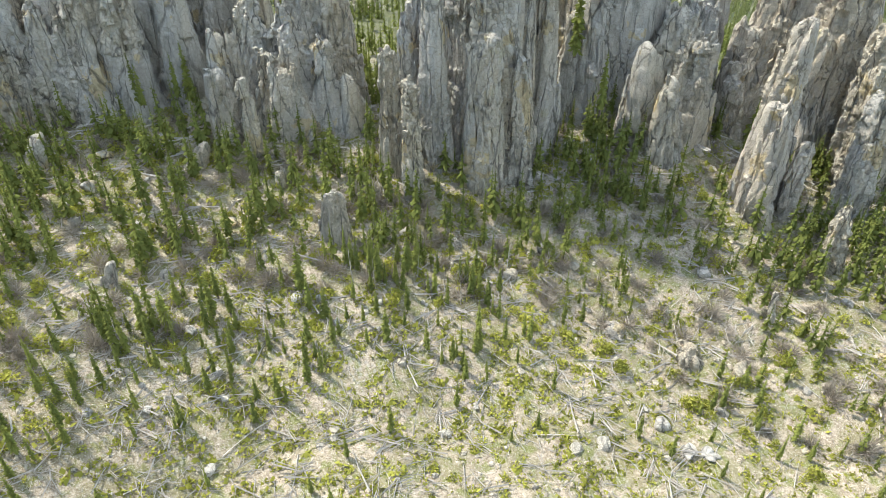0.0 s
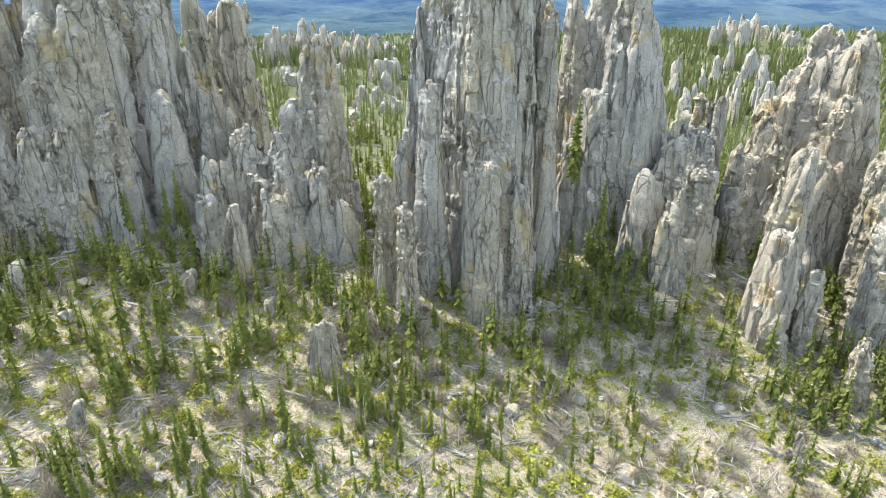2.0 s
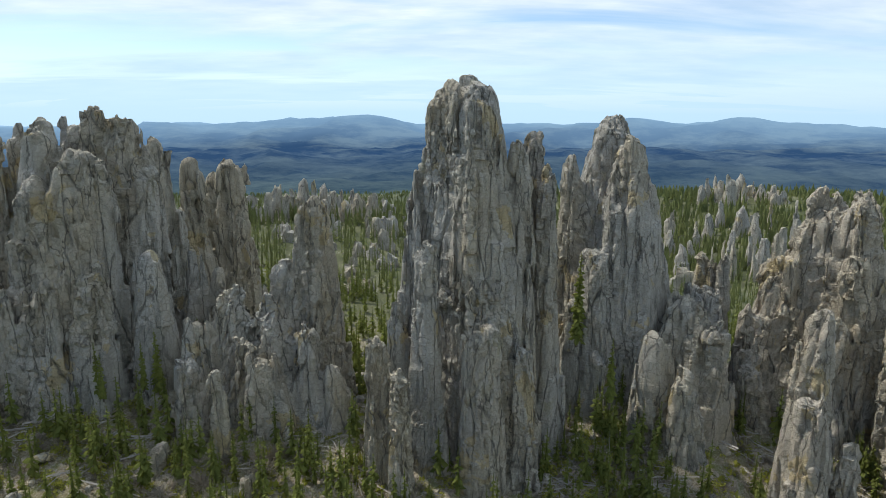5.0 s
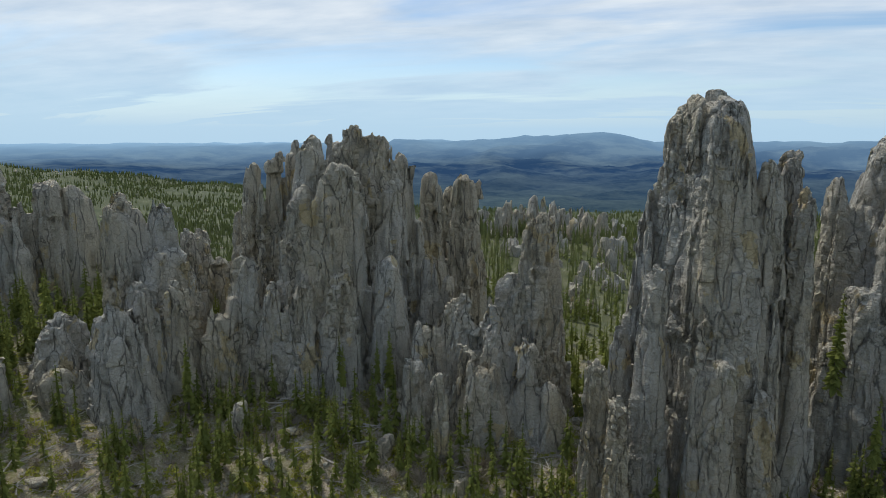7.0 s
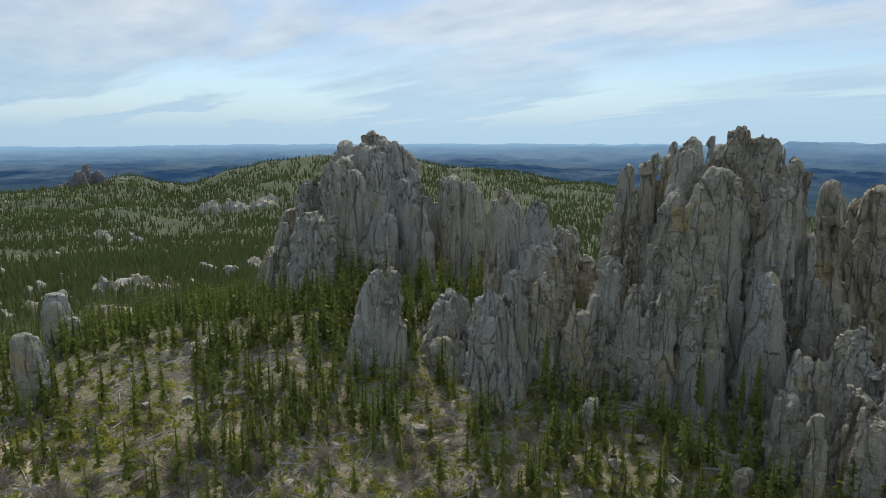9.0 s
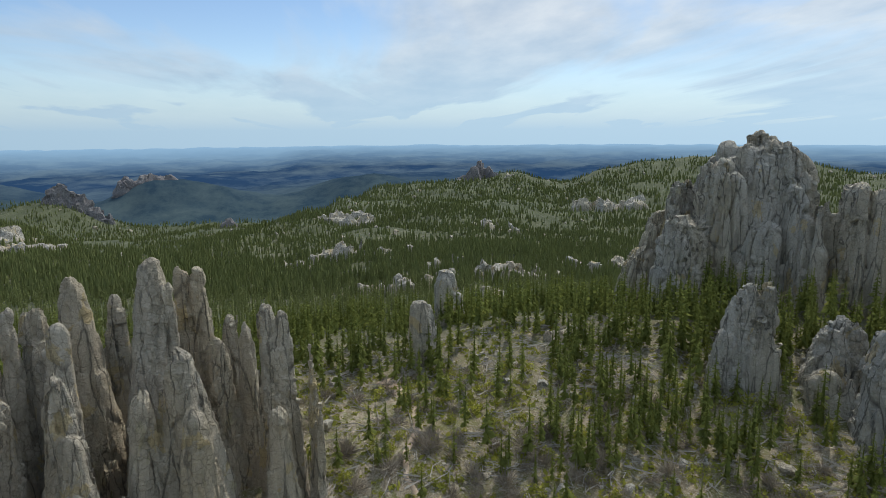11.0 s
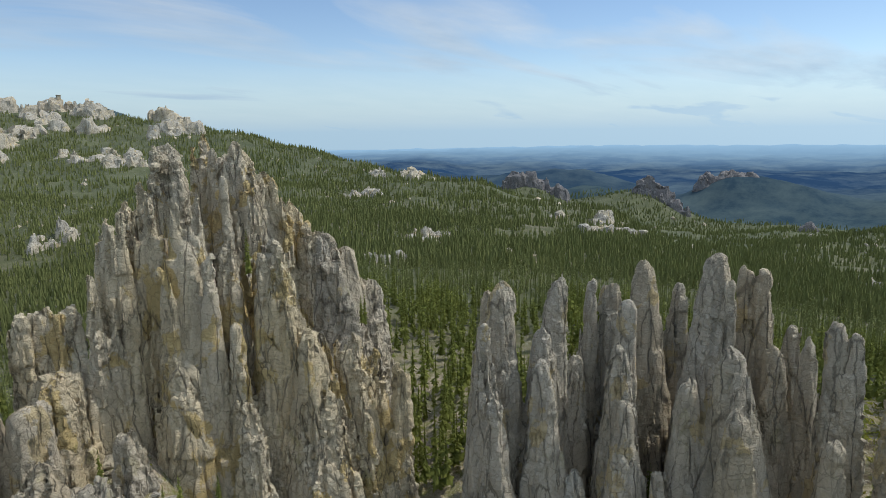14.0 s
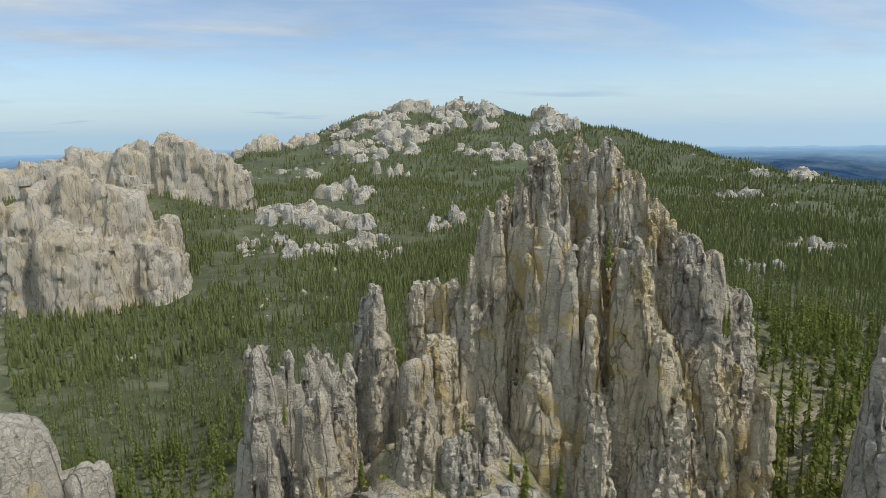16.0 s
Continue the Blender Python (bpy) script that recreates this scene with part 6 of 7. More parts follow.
outcrop(-479, -31, 18.9, 21.0)
outcrop(-459, -35, 16.1, 16.1)
outcrop(-470, 11, 14.4, 12.3)
outcrop(-398, 37, 12.2, 9.8)
outcrop(-849, -32, 29.7, 18.6)
outcrop(-848, -53, 22.3, 18.6)
outcrop(-446, -59, 9.8, 9.8)
outcrop(-310, -2, 9.5, 9.5)
outcrop(-689, 122, 24.5, 15.3)
outcrop(-323, 68, 11.5, 8.7)
outcrop(-325, 58, 7.2, 7.2)
outcrop(-499, -253, 26.9, 10.8)
outcrop(-555, -318, 28.0, 11.2)
outcrop(-309, -299, 15.0, 7.5)
outcrop(-297, -297, 16.5, 6.6)
outcrop(-224, -242, 11.5, 7.2)
outcrop(-212, -239, 9.8, 7.0)
outcrop(-672, -672, 49.9, 11.6)
outcrop(-515, -612, 28.0, 9.8)
outcrop(-749, -663, 26.2, 10.5)
outcrop(-36, -619, 38.0, 19.0)
outcrop(-64, -637, 33.6, 22.4)
outcrop(-2, -520, 20.5, 11.4)
outcrop(-27, -499, 21.9, 15.3)
outcrop(-67, -516, 18.2, 15.9)
outcrop(-89, -553, 19.6, 14.7)
outcrop(-101, -794, 35.0, 24.5)
outcrop(-206, -1131, 60.4, 25.2)
outcrop(-266, -1323, 82.7, 29.5)
outcrop(-372, -1453, 105.0, 32.8)
outcrop(-183, -1237, 65.6, 24.1)
outcrop(-398, -1079, 60.4, 22.1)
outcrop(-163, -598, 19.0, 21.7)
outcrop(-92, -491, 17.5, 9.6)
outcrop(-187, -982, 26.2, 24.5)
outcrop(-53, -999, 30.6, 8.7)
outcrop(65, -323, 8.7, 3.5)
outcrop(-398, -1025, 38.5, 17.3)
outcrop(-551, -1287, 73.5, 30.6)
outcrop(-487, -1472, 81.4, 27.1)
outcrop(-225, -1432, 63.4, 27.9)
outcrop(-932, 361, 39.4, 24.5)
outcrop(-949, 317, 30.6, 26.2)
outcrop(-639, 118, 19.9, 11.4)
outcrop(-395, 143, 18.4, 9.2)
outcrop(-323, 66, 17.3, 10.1)
outcrop(-329, 23, 17.3, 8.7)
outcrop(-347, 97, 12.6, 7.9)
outcrop(-792, 428, 31.5, 15.7)
outcrop(-38, 227, 6.0, 5.0)
outcrop(-28, 213, 6.6, 4.7)
outcrop(-20, 239, 5.2, 5.2)


SMOOTH = {corner_rock: 0.2, second_spire: 0.7, leaning_pillar: 0.75, trail_rock: 0.6, hat_rock: 0.6, dome_rock: 0.6, pale_wall: 0.5, palisade: 0.8, needles: 0.55}
for formation, pillars in ROCKS.items():
    carve(formation, pillars)


# trees
FEET = np.array(FOOT)


def clear_of_rock(x, y, pad=0.0):
    d = np.hypot(FEET[:, 0] - x, FEET[:, 1] - y)
    return bool((d > FEET[:, 2] + pad).all())


def trunk_mesh(high, r, seed, mat, stubs=0, bend=0.02):
    rng = np.random.default_rng(seed)
    verts, faces = [], []

    def tube(path, radii, n=6):
        k = len(verts)
        for p, q in zip(path, radii):
            for i in range(n):
                a = 2 * math.pi * i / n
                verts.append((p[0] + q * math.cos(a), p[1] + q * math.sin(a), p[2]))
        for j in range(len(path) - 1):
            for i in range(n):
                faces.append((k + j * n + i, k + j * n + (i + 1) % n, k + (j + 1) * n + (i + 1) % n, k + (j + 1) * n + i))

    zs = np.linspace(-0.4, high, 7)
    path = [(math.sin(z * 0.5 + seed) * bend * high * 0.3, math.cos(z * 0.4 + seed) * bend * high * 0.3, z) for z in zs]
    tube(path, [max(0.015, r * (1 - 0.92 * max(z, 0) / high)) for z in zs])
    for i in range(stubs):
        z = rng.uniform(0.2, 0.92) * high
        a = rng.uniform(0, 6.28)
        l = rng.uniform(0.35, 1.3) * (1.1 - z / high)
        e = (math.cos(a) * l, math.sin(a) * l, rng.uniform(-0.15, 0.35) * l)
        k = len(verts)
        for s, q in ((0, 0.035), (1, 0.008)):
            for j in range(3):
                b = 2.1 * j
                verts.append((e[0] * s - math.sin(a) * q * math.cos(b), e[1] * s + math.cos(a) * q * math.cos(b), z + e[2] * s + q * math.sin(b)))
        for j in range(3):
            faces.append((k + j, k + (j + 1) % 3, k + 3 + (j + 1) % 3, k + 3 + j))
    return mesh_of("trunk", verts, faces, mat)


def crown_arrays(high, wide, seed, levels=15, arms=7, start=0.10, twin=True):
    """Drooping, ragged boughs in whorls round a narrow inner crown."""
    rng = np.random.default_rng(seed)
    verts, faces = [], []
    for z0, z1, q in ((start, 0.60, 0.30), (0.40, 1.02, 0.17)):
        for i in range(5):
            a, b = 1.2566 * i, 1.2566 * (i + 1)
            k = len(verts)
            r0, r1 = (wide * q * rng.uniform(0.7, 1.2) for _ in range(2))
            verts += [(r0 * math.cos(a), r0 * math.sin(a), z0 * high), (r1 * math.cos(b), r1 * math.sin(b), z0 * high), (0.01, 0, z1 * high), (-0.01, 0, z1 * high)]
            faces.append((k, k + 1, k + 2, k + 3))
    for lv in range(levels):
        s = lv / (levels - 1)
        z = high * (start + 0.03 + (0.96 - start) * s)
        reach = wide * (1 - s) ** 0.85 * (0.66 + 0.34 * min(1, s * 6)) + 0.10
        n = max(3, int(round(arms * (1 - 0.4 * s))))
        off = rng.uniform(0, 6.28)
        for i in range(n):
            if rng.random() < 0.08:
                continue
            a = off + 6.283 * i / n + rng.uniform(-0.35, 0.35)
            l = reach * rng.uniform(0.45, 1.3)
            w = l * rng.uniform(0.17, 0.30) + 0.05
            d = l * (-0.55 * rng.uniform(0.5, 1.4) + 0.7 * s)
            ca, sa = math.cos(a), math.sin(a)
            zz = z + rng.uniform(-0.5, 0.5) * high / levels
            for tilt in ((0.6, -0.6) if twin else (rng.choice((-0.8, 0.8)),)):
                k = len(verts)
                m = 0.5 * l
                verts += [(ca * 0.03, sa * 0.03, zz + 0.22 * l), (ca * m - sa * w, sa * m + ca * w, zz + d * 0.5 + tilt * w), (ca * l, sa * l, zz + d), (ca * m + sa * w, sa * m - ca * w, zz + d * 0.5 - tilt * w)]
                faces.append((k, k + 1, k + 2, k + 3))
    return np.array(verts), np.array(faces)


def spruce(high, wide, seed, label):
    ob = thing("spruce_tree", label, "tree", "spruces on the slope")
    part("trunk", trunk_mesh(high * 0.97, high * 0.014 + 0.03, seed, BARK), ob)
    v, f = crown_arrays(high, wide, seed, int(15 + high * 1.3), 8, random.Random(seed).choice((0.04, 0.08, 0.16)))
    part("crown", mesh_of("crown", v, f, NEEDLES, False), ob)
    return ob


MODELS = [(9.0, 0.92), (8.0, 0.75), (10.0, 1.0), (7.0, 0.82), (9.5, 0.75), (6.0, 0.78)]
PLANTED = []


def near_density(b, r):
    """Trees on a square metre and their height, by bearing and distance."""
    if b > 200:
        b -= 360
    if b < 44:
        if r < 66:
            return 0.010, 5.0
        if r < 84:
            return (0.085, 6.2) if b > 8 else (0.055, 6.0) if b > -12 else (0.030, 5.5)
        if b < -15 and r < 112:
            return (0.055, 6.2) if r < 98 else (0.075, 7.5)
        if r < 98:
            return (0.12, 8.2) if b > 2 else (0.085, 7.5)
        return (0.13, 9.5) if r < 150 else (0.055, 8.5)
    if b < 76:
        if r < 108:
            return 0.065, 7.5
        if r < 138:
            return 0.090, 9.0
        return (0.12, 10.5)
    if b < 98:
        if r < 108:
            return 0.014, 7.0
        return (0.030, 9.5) if r < 142 else (0.10, 10.0)
    if b < 156:
        return (0.0, 6.0) if r < 104 else (0.10, 10.0)
    if b < 174:
        return (0.006, 3.0) if r < 118 else (0.075, 9.5)
    return (0.0, 6.0) if r < 120 else (0.080, 9.5)


def plant_trees():
    rng = random.Random(7)
    firsts = {}
    spots = []
    for i in range(13400):
        b = rng.uniform(-60, 200)
        r = math.sqrt(rng.uniform(42 ** 2, 215 ** 2))
        d, h = near_density(b % 360, r)
        if rng.random() > d / 0.13:
            continue
        x, y = -math.sin(radians(b)) * r, math.cos(radians(b)) * r
        if field(x / 11, y / 11, 0.3, 41) < -0.25 and rng.random() < 0.75:
            continue
        if len(spots) and min((x - p) ** 2 + (y - q) ** 2 for p, q, *_ in spots[-260:]) < 1.0:
            continue
        if not clear_of_rock(x, y, 0.2):
            continue
        spots.append((x, y, h * rng.uniform(0.62, 1.3), r))
        if len(spots) > 5600:
            break
    spots.sort(key=lambda s: s[3])
    near, rest = spots[:NEAR_TREES], spots[NEAR_TREES:]
    for x, y, h, r in near:
        k = rng.randrange(len(MODELS))
        s = h / MODELS[k][0]
        z = float(level(x, y)) - 0.1
        m = Matrix.Translation((x, y, z)) @ Matrix.Rotation(rng.uniform(0, 6.28), 4, "Z") @ Matrix.Diagonal((s * rng.uniform(0.8, 1.15), s * rng.uniform(0.8, 1.15), s, 1))
        if k not in firsts:
            firsts[k] = spruce(*MODELS[k], 50 + k, "slender dark green spruce on the stony slope")
            firsts[k].matrix_basis = m
            continue
        o = firsts[k]
        keep = o.matrix_basis.copy()
        o.matrix_basis = Matrix.Identity(4)
        copy_thing(o, m)
        o.matrix_basis = keep
    return rest


NEAR_TREES = 300
REST = plant_trees()


def forest(name, spots, protos, label, mat=None):
    """Many trees in one mesh, for woods that nobody could count."""
    rng = np.random.default_rng(3)
    spots = np.array(spots)
    z = level(spots[:, 0], spots[:, 1]) - 0.2
    pick = rng.integers(0, len(protos), len(spots))
    vs, fs, n = [], [], 0
    for k, (v, f) in enumerate(protos):
        w = np.where(pick == k)[0]
        if not len(w):
            continue
        a = rng.uniform(0, 6.28, len(w))
        s = spots[w, 2]
        fat = s * rng.uniform(0.8, 1.25, len(w))
        ca, sa = np.cos(a)[:, None], np.sin(a)[:, None]
        X = (ca * v[None, :, 0] - sa * v[None, :, 1]) * fat[:, None] + spots[w, 0][:, None]
        Y = (sa * v[None, :, 0] + ca * v[None, :, 1]) * fat[:, None] + spots[w, 1][:, None]
        Z = v[None, :, 2] * s[:, None] + z[w][:, None]
        vs.append(np.stack([X, Y, Z], -1).reshape(-1, 3))
        fs.append((f[None] + (np.arange(len(w)) * len(v))[:, None, None] + n).reshape(-1, f.shape[1]))
        n += len(w) * len(v)
    me = mesh_of(name, np.concatenate(vs), np.concatenate(fs), mat or NEEDLES, False)
    return tagged(new(name, me), label, "forest", kind="stuff")


def unit_crown(seed, levels, arms, start=0.05, twin=False):
    v, f = crown_arrays(9.0, 1.2, seed, levels, arms, start, twin)
    return v / 9.0, f


def far_tree(seed, tiers=2, sides=4):
    """A few ragged tiers, for trees some hundred metres off."""
    rng = np.random.default_rng(seed)
    v, f = [], []
    for t in range(tiers):
        k = len(v)
        z0 = 0.05 + 0.72 * t / tiers
        z1 = min(1.0, z0 + 1.25 / tiers) if t < tiers - 1 else 1.0
        r = 0.155 * (1 - z0) ** 0.9 + 0.012
        o = rng.uniform(0, 6.28)
        for i in range(sides):
            a = o + 6.283 * i / sides + rng.uniform(-0.3, 0.3)
            q = r * rng.uniform(0.65, 1.3)
            v.append((q * math.cos(a), q * math.sin(a), z0 + rng.uniform(-0.05, 0.07)))
        v.append((rng.uniform(-0.01, 0.01), rng.uniform(-0.01, 0.01), z1))
        f += [(k + i, k + (i + 1) % sides, k + sides) for i in range(sides)]
    return np.array(v), np.array(f)


def far_spots(count, r0, r1, h, seed, power=1.0):
    rng = np.random.default_rng(seed)
    out = []
    while len(out) < count:
        m = count * 2
        b = np.radians(rng.uniform(-36, 200, m))
        r = r0 + (r1 - r0) * rng.random(m) ** power
        x, y = -np.sin(b) * r, np.cos(b) * r
        bare = np.clip((r - 330) / 300, 0, 1) * 0.16
        keep = layered(x / 95, y / 95, 0.2 + 0 * x, 61) + 0.4 * field(x / 16, y / 16, 0.6 + 0 * x, 62) + rng.normal(0, 0.12, m) > -0.40 + bare
        deg = np.degrees(b)
        keep &= ~((deg < 14) & (r < 600) & (rng.random(m) < 0.25))
        out += list(zip(x[keep], y[keep], h * (0.35 + 0.95 * rng.random(int(keep.sum())) ** 0.8)))
    return [s for s in out[:count] if s[2] and clear_of_rock(s[0], s[1], 0.0)]


forest("slope_trees", [(x, y, h) for x, y, h, r in REST], [unit_crown(s, 17, 4, 0.04 + 0.09 * (s % 3)) for s in (1, 2, 3, 4, 5)], "slender olive-green spruces crowding the slopes")
forest("near_woods", far_spots(11500, 200, 315, 8.0, 5), [unit_crown(s, 7, 3, 0.05) for s in (21, 22, 23, 24)], "dense green spruce woods in the valley", HAZED_NEEDLES)
forest("valley_woods", far_spots(29000, 300, 540, 7.5, 8), [far_tree(s, 3, 4) for s in (14, 15, 16, 17, 18)], "close-set spruces filling the valley floor", HAZED_NEEDLES)
forest("far_woods", far_spots(40000, 500, 900, 7.0, 6), [far_tree(s, 2, 4) for s in (4, 5, 6, 7)], "pine forest covering the hills", HAZED_NEEDLES)
forest("distant_woods", far_spots(66000, 850, 1640, 8.0, 9), [far_tree(s, 1, 4) for s in (24, 25, 26)], "dark pine forest on distant slopes", HAZED_NEEDLES)


# single trees that found a hold on the rock
def ledge_trees():
    rng = random.Random(3)
    for x, y, z, high in (
        (-51.5, -89.2, 53.3, 7.0),
        (-69.3, -82.8, 42.3, 5.6),
        (-0.7, -86.0, 35.4, 4.6),
        (-11.0, -87.3, 23.6, 5.8),
        (-28.1, -91.8, 25.9, 6.3),
        (-34.2, -86.5, 19.0, 7.2),
        (-35.8, -84.7, 18.8, 8.9),
        (-40.1, -81.7, 19.8, 7.4),
        (-17.0, -91.4, 25.9, 3.3),
        (-66.3, -80.1, 43.5, 5.1),
        (28.5, 129.9, 27.3, 19.5),
        (34.4, 123.3, 15.9, 14.6),
        (-58.6, 118.3, 21.1, 9.7),
        (-65.0, 114.9, 20.4, 9.3),
        (-92.0, 98.8, 18.5, 14.6),
        (-57.1, 121.2, 17.2, 15.1),
        (-66.6, 116.3, 19.0, 12.3),
    ):
        k = rng.randrange(3)
        s = high / MODELS[k][0]
        ob = spruce(*MODELS[k], 90 + k, "small spruce rooted in a crack of the rock")
        ob["group"] = "trees on the rock"
        ob.matrix_basis = Matrix.Translation((x, y, z)) @ Matrix.Rotation(rng.uniform(0, 6.28), 4, "Z") @ Matrix.Scale(s, 4)


ledge_trees()


# stone lookout on the summit
def lookout():
    def box(x, y, z, sx, sy, sz):
        bm = bmesh.new()
        bmesh.ops.create_cube(bm, size=1.0, matrix=Matrix.Translation((x, y, z)) @ Matrix.Diagonal((sx, sy, sz, 1)))
        bmesh.ops.bevel(bm, geom=bm.edges[:], offset=0.3, segments=1, affect="EDGES")
        me = bpy.data.meshes.new("lookout_part")
        bm.to_mesh(me)
        bm.free()
        me.materials.append(PALE_GRANITE)
        return me

    x, y, z = (-497, -1615, 147)
    ob = thing("lookout_tower", "small stone lookout on the bare summit", "building", at=(x, y, z))
    part("base", box(0, 0, 0, 16, 10, 9), ob)
    part("tower", box(-2, 0, 9, 7, 7, 11), ob)
    part("roof", box(-2, 0, 15, 9, 9, 1.4), ob)


lookout()


# fallen and standing dead wood
def dead_tree(name, label, category, group, high, r, seed, stubs):
    return tagged(new(name, trunk_mesh(high, r, seed, DEADWOOD, stubs, 0.05)), label, category, group)


def scatter_wood():
    rng = random.Random(21)
    snag = [dead_tree("snag", "bare grey standing dead spruce", "dead tree", "snags", 7.5, 0.11, 70 + i, 26) for i in range(3)]
    logs = [dead_tree("fallen_log", "silver-grey fallen trunk lying on the slope", "log", "fallen logs", 8.0, 0.10, 80 + i, 12) for i in range(4)]
    done = 0
    while done < 300:
        b = rng.uniform(-60, 100)
        r = math.sqrt(rng.uniform(44 ** 2, 140 ** 2))
        if 20 < b < 44 and r > 100:
            continue
        x, y = -math.sin(radians(b)) * r, math.cos(radians(b)) * r
        if not clear_of_rock(x, y, 1.5):
            continue
        done += 1
        z = float(level(x, y))
        a = rng.gauss(0.6, 0.8)
        s = 0.35 + 0.75 * rng.random() ** 1.6
        if rng.random() < 0.30:
            o = rng.choice(snag)
            m = Matrix.Translation((x, y, z - 0.1)) @ Euler((rng.uniform(-0.15, 0.15), rng.uniform(-0.15, 0.15), a)).to_matrix().to_4x4() @ Matrix.Scale(s, 4)
        else:
            o = rng.choice(logs)
            l = 8.0 * s
            ex, ey = x + math.cos(a) * l, y + math.sin(a) * l
            if not clear_of_rock(ex, ey, 0.5):
                continue
            ez = float(level(ex, ey))
            way = Vector((ex - x, ey - y, ez - z)).normalized()
            m = Matrix.Translation((x, y, z + 0.16)) @ way.to_track_quat("Z", "Y").to_matrix().to_4x4() @ Matrix.Scale(s, 4)
        copy_thing(o, m)
    for o in snag + logs:
        bpy.data.objects.remove(o)


scatter_wood()


# boulders, stones, shrubs
def boulder_mesh(seed, sub=3):
    bm = bmesh.new()
    bmesh.ops.create_icosphere(bm, subdivisions=sub, radius=1.0)
    v = np.array([q.co[:] for q in bm.verts])
    rng = np.random.default_rng(seed)
    for i in range(9):                    # faceted by flat breaks
        n = rng.normal(size=3)
        n /= np.linalg.norm(n)
        d = v @ n
        lim = rng.uniform(0.42, 0.80)
        v = v - np.outer(np.maximum(d - lim, 0) * 0.9, n)
    v = v * (1 + layered(v[:, 0] * 2, v[:, 1] * 2, v[:, 2] * 2 + seed, seed, 3) * 0.16)[:, None]
    for q, c in zip(bm.verts, v):
        q.co = c
    f = np.array([[q.index for q in p.verts] for p in bm.faces])
    bm.free()
    return v, f


def scatter_boulders():
    rng = random.Random(33)
    forms = [boulder_mesh(i) for i in range(6)]
    meshes = [mesh_of("boulder", v, f, GRANITE, False) for v, f in forms]
    done = 0
    while done < 295:
        b = rng.uniform(-60, 100) if rng.random() < 0.72 else rng.uniform(156, 176)
        r = math.sqrt(rng.uniform(46 ** 2, 142 ** 2)) if b < 150 else rng.uniform(84, 112)
        x, y = -math.sin(radians(b)) * r, math.cos(radians(b)) * r
        if not clear_of_rock(x, y, -0.5):
            continue
        done += 1
        s = 0.4 + 1.5 * rng.random() ** 3.0
        if b > 150:
            s = 0.5 + 1.9 * rng.random() ** 2
        ob = new("boulder", rng.choice(meshes))
        tagged(ob, "pale angular granite boulder on the slope", "boulder", "boulders on the slope")
        ob.matrix_basis = Matrix.Translation((x, y, float(level(x, y)) + 0.12 * s)) @ Euler((rng.uniform(-0.3, 0.3), rng.uniform(-0.3, 0.3), rng.uniform(0, 6.28))).to_matrix().to_4x4() @ Matrix.Diagonal((s * rng.uniform(0.8, 1.5), s, s * rng.uniform(0.5, 0.85), 1))
    small = [boulder_mesh(40 + i, 1) for i in range(4)]
    srng = np.random.default_rng(9)
    b = np.radians(srng.uniform(-60, 100, 17000))
    r = np.sqrt(srng.uniform(42 ** 2, 160 ** 2, 17000))
    x, y = -np.sin(b) * r, np.cos(b) * r
    w = field(x / 6, y / 6, 0.1 + 0 * x, 77) + srng.normal(0, 0.3, 17000) > 0.0
    spots = np.column_stack([x, y, 0.10 + 0.85 * srng.random(17000) ** 3.2])[w]
    b = np.radians(srng.uniform(-36, 200, 9000))
    r = 210 + 1350 * srng.random(9000) ** 1.3
    x, y = -np.sin(b) * r, np.cos(b) * r
    w = layered(x / 60, y / 60, 0.3 + 0 * x, 97) + srng.normal(0, 0.12, 9000) > 0.12
    crags = np.column_stack([x, y, (0.5 + 2.6 * srng.random(9000) ** 2.5) * (0.7 + r / 900)])[w]
    forest("hill_stones", crags, [boulder_mesh(50 + i, 1) for i in range(4)], "grey blocks scattered over the wooded hills", PALE_GRANITE)["category"] = "stones"
    forest("loose_stones", spots, small, "loose pale stones strewn over the slope", PALE_GRANITE)["category"] = "stones"


scatter_boulders()


def clump_arrays(seed, count, flat=0.6, size=0.16, twig=False):
    rng = np.random.default_rng(seed)
    d = rng.normal(size=(count, 3))
    d /= np.linalg.norm(d, axis=1)[:, None]
    d[:, 2] = np.abs(d[:, 2])
    p = d * rng.uniform(0.45, 1.0, count)[:, None] * (1, 1, flat)
    p *= (1 + 0.3 * layered(d[:, 0] * 1.7, d[:, 1] * 1.7, d[:, 2] * 1.7 + seed, seed, 2))[:, None]
    t = rng.normal(size=(count, 3))
    if twig:
        t = d + rng.normal(size=(count, 3)) * 0.25
    t /= np.linalg.norm(t, axis=1)[:, None]
    b = np.cross(t, rng.normal(size=(count, 3)))
    b /= np.linalg.norm(b, axis=1)[:, None] + 1e-9
    l = size * rng.uniform(0.6, 1.3, count)[:, None]
    w = l * (0.10 if twig else 0.6)
    if twig:
        l = l * 2.4
    v = np.stack([p - t * l * (1.6 if twig else 1), p + b * w, p + t * l, p - b * w], 1).reshape(-1, 3)
    return v, np.arange(count * 4).reshape(-1, 4)


MATS = []
BRUSH = {"bare_bush": [], "aspen_bush": []}


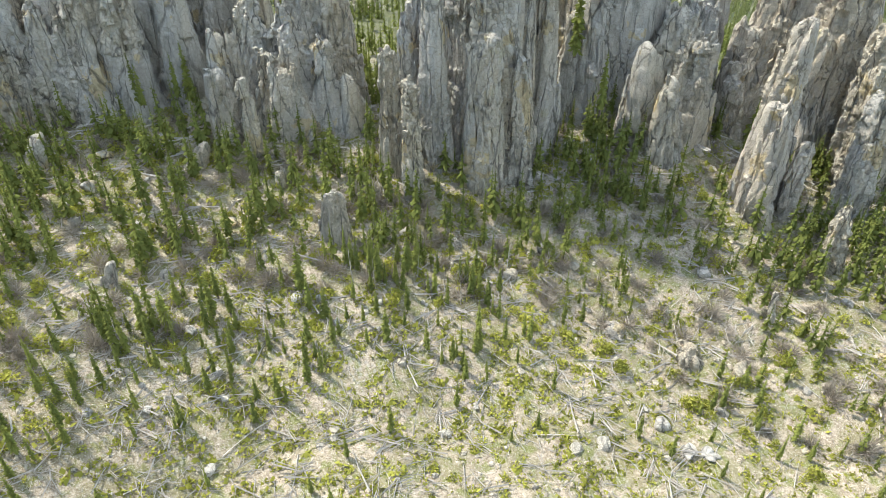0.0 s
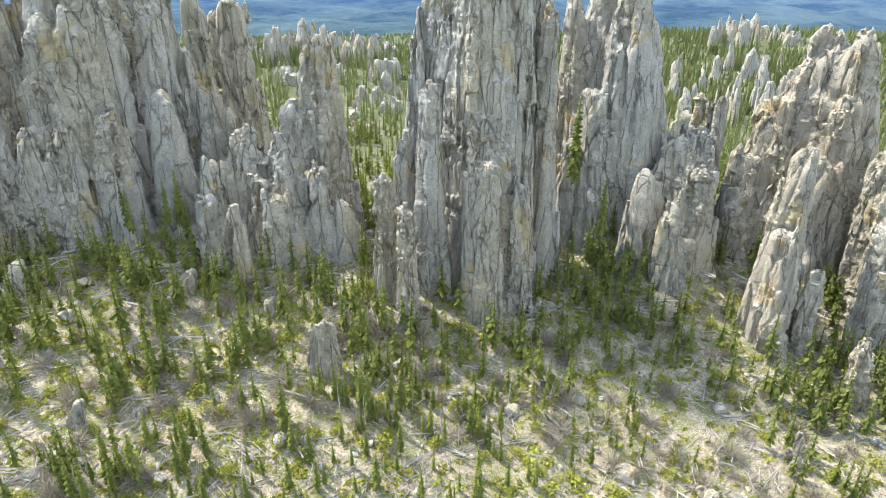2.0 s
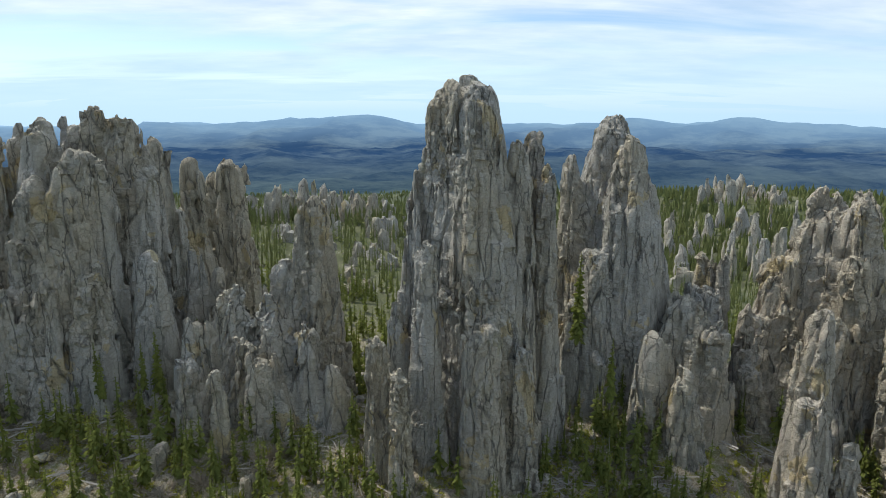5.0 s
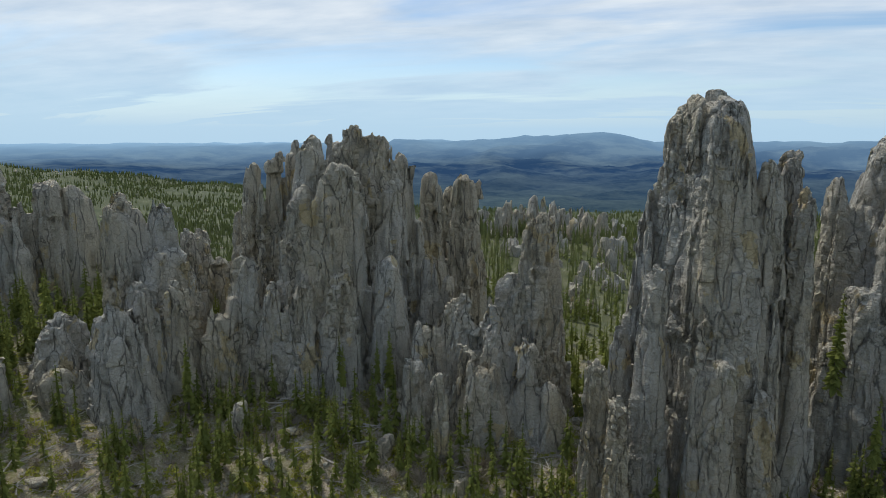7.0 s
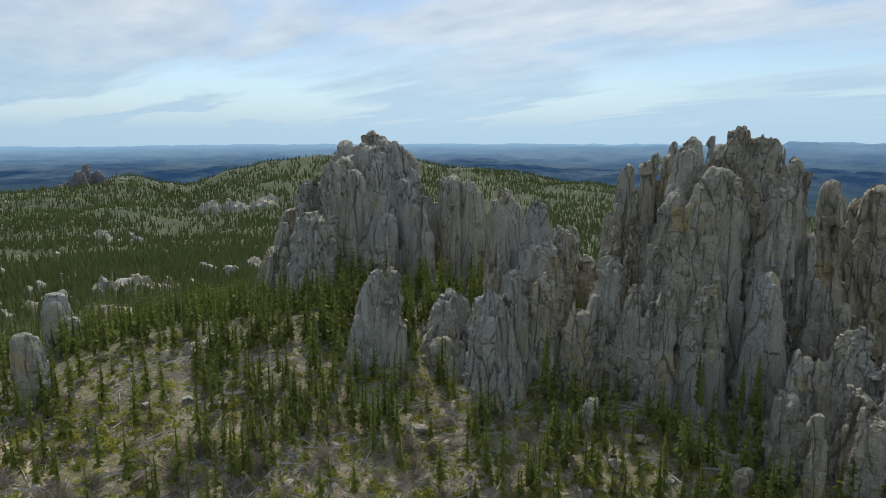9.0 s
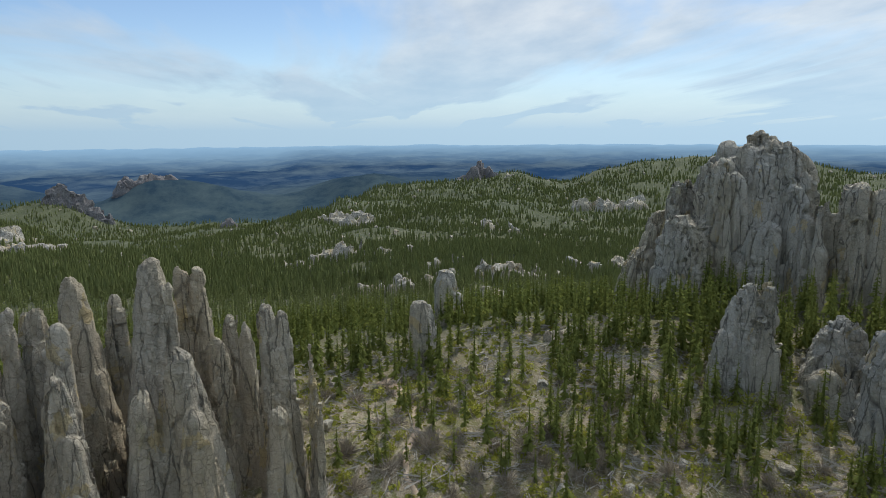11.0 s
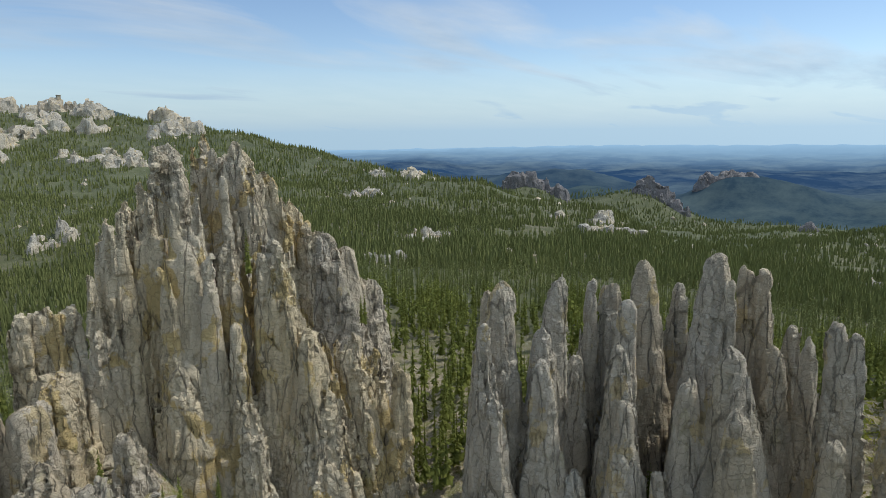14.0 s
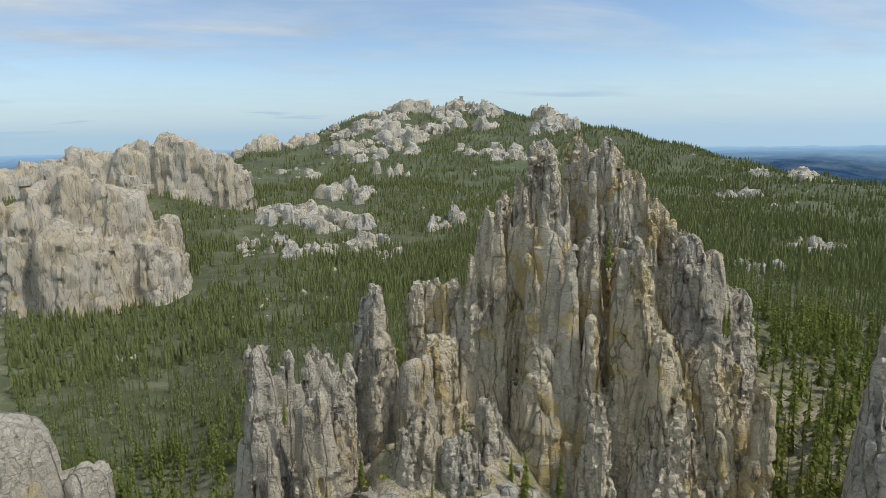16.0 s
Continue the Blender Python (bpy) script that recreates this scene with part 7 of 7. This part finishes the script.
def scatter_shrubs():
    rng = random.Random(55)
    bare = [mesh_of("bush", *clump_arrays(20 + i, 200, 1.1, 0.18, True), TWIGS, False) for i in range(3)]
    budding = [mesh_of("bush", *clump_arrays(30 + i, 170, 1.7, 0.17), SHRUB, False) for i in range(3)]
    done = 0
    while done < 2900:
        b = rng.uniform(-60, 100) if rng.random() < 0.9 else rng.uniform(156, 178)
        r = math.sqrt(rng.uniform(44 ** 2, 140 ** 2))
        if 100 < b and not 84 < r < 112:
            continue
        x, y = -math.sin(radians(b)) * r, math.cos(radians(b)) * r
        if not clear_of_rock(x, y, 0.0):
            continue
        done += 1
        q = rng.random()
        if r > 84 and b < 100 and q < 0.26:
            kind, me, s, lab, cat = "bare_bush", rng.choice(bare), rng.uniform(1.0, 2.4), "leafless grey-brown bush on the slope", "bush"
        elif r > 80 and b < 100 and q < 0.46:
            kind, me, s, lab, cat = "aspen_bush", rng.choice(budding), rng.uniform(0.7, 1.7), "young aspen bush in fresh yellow-green leaf", "bush"
        else:
            MATS.append((x, y, rng.uniform(0.5, 1.6)))
            continue
        if r > (118 if kind == "bare_bush" else 112):
            BRUSH[kind].append((x, y, s))
            continue
        ob = tagged(new(kind, me), lab, cat, {"bare_bush": "bare bushes", "aspen_bush": "aspen bushes"}[kind])
        ob.matrix_basis = Matrix.Translation((x, y, float(level(x, y)) - 0.05)) @ Matrix.Rotation(rng.uniform(0, 6.28), 4, "Z") @ Matrix.Diagonal((s * rng.uniform(0.9, 1.5), s, s * (rng.uniform(1.0, 1.7) if kind == "bare_bush" else rng.uniform(0.7, 1.2)), 1))


scatter_shrubs()
forest("bare_brush", BRUSH["bare_bush"], [clump_arrays(20 + i, 140, 1.1, 0.18, True) for i in range(3)], "leafless grey-brown brush below the rocks", TWIGS)["category"] = "bushes"
forest("aspen_brush", BRUSH["aspen_bush"], [clump_arrays(30 + i, 120, 1.7, 0.17) for i in range(3)], "young aspen brush in fresh yellow-green leaf", SHRUB)["category"] = "bushes"
forest("juniper_mats", MATS, [clump_arrays(i, 40, 0.5, 0.26) for i in range(4)], "low green juniper mats on grit", SHRUB)["category"] = "shrubs"


# litter: thin dead branches and small green mats
def litter():
    rng = np.random.default_rng(12)
    sticks = []
    for s in range(5):
        v, f = [], []
        for q in range(3 if s else 1):
            a, l = rng.uniform(-1.3, 1.3) if q else 0.0, rng.uniform(0.3, 1.0) if q else 1.0
            o = (rng.uniform(-0.35, 0.35), rng.uniform(-0.05, 0.05)) if q else (0, 0)
            k = len(v)
            for e in (-0.5, 0.0, 0.5):
                w = 0.015 * (0.85 - e) * (1.0 if not q else 0.6)
                bow = rng.uniform(-0.09, 0.09)
                for dx, dz in ((-w, 0.04), (w, 0.04), (0, 0.04 + 1.8 * w)):
                    v.append((o[0] + math.cos(a) * e * l - math.sin(a) * (dx + bow), o[1] + math.sin(a) * e * l + math.cos(a) * (dx + bow), dz + abs(bow)))
            for j in (0, 3):
                f += [(k + j, k + j + 1, k + j + 4, k + j + 3), (k + j + 1, k + j + 2, k + j + 5, k + j + 4), (k + j + 2, k + j, k + j + 3, k + j + 5)]
        sticks.append((np.array(v), np.array(f)))
    b = np.radians(rng.uniform(-60, 100, 44000))
    r = np.sqrt(rng.uniform(42 ** 2, 162 ** 2, 44000))
    x, y = -np.sin(b) * r, np.cos(b) * r
    lies = field(x / 9, y / 9, 0.4 + 0 * x, 88) + rng.normal(0, 0.3, 44000) > -0.15
    grows = field(x / 5, y / 5, 0.7 + 0 * x, 91) + rng.normal(0, 0.25, 44000) > -0.28
    half = np.arange(44000) % 2 == 0
    spots = np.column_stack([x, y, 0.8 + 7.0 * rng.random(44000) ** 2.2])[half & lies & (np.arange(44000) % 3 > 0)]
    mats = np.column_stack([x, y, 0.25 + 1.1 * rng.random(44000) ** 2])[~half & grows]
    forest("dead_branches", spots, sticks, "grey dead branches littering the ground", DEADWOOD)["category"] = "deadwood"
    forest("ground_cover", mats, [clump_arrays(60 + i, 9, 0.5, 0.5) for i in range(4)], "yellow-green ground cover in patches", SHRUB)["category"] = "plants"


litter()


# the trail
def trail():
    way = [(-101, 6), (-106, 3.2), (-112, 3.6), (-119, 6.0), (-127, 6.2), (-134, 2.4), (-139, 0.5)]
    wide = [0.55, 0.55, 0.6, 0.7, 0.9, 1.6, 3.6]
    pts, w = [], []
    for (p, q, a), (r, s, b) in zip([(*k, l) for k, l in zip(way, wide)], [(*k, l) for k, l in zip(way[1:], wide[1:])]):
        for i in range(12):
            f = i / 12
            pts.append((p + (r - p) * f, q + (s - q) * f))
            w.append(a + (b - a) * f)
    pts, w = np.array(pts), np.array(w)
    d = np.gradient(pts, axis=0)
    d /= np.linalg.norm(d, axis=1)[:, None]
    side = np.stack([-d[:, 1], d[:, 0]], -1)
    grid = []
    for e in np.linspace(-1, 1, 9):
        k = pts + side * (w * e * (1 + 0.3 * field(pts[:, 0] / 2, pts[:, 1] / 2, 0 * w + e, 5)))[:, None]
        grid.append(np.column_stack([k, level(k[:, 0], k[:, 1]) + 0.22 * (1 - e ** 4) - 0.04]))
    v = np.stack(grid, 1).reshape(-1, 3)
    tagged(new("trail", mesh_of("trail", v, sheet_faces(len(pts), 9, False), SAND)), "sandy footpath worn through the clearing", "path", kind="structure")


trail()
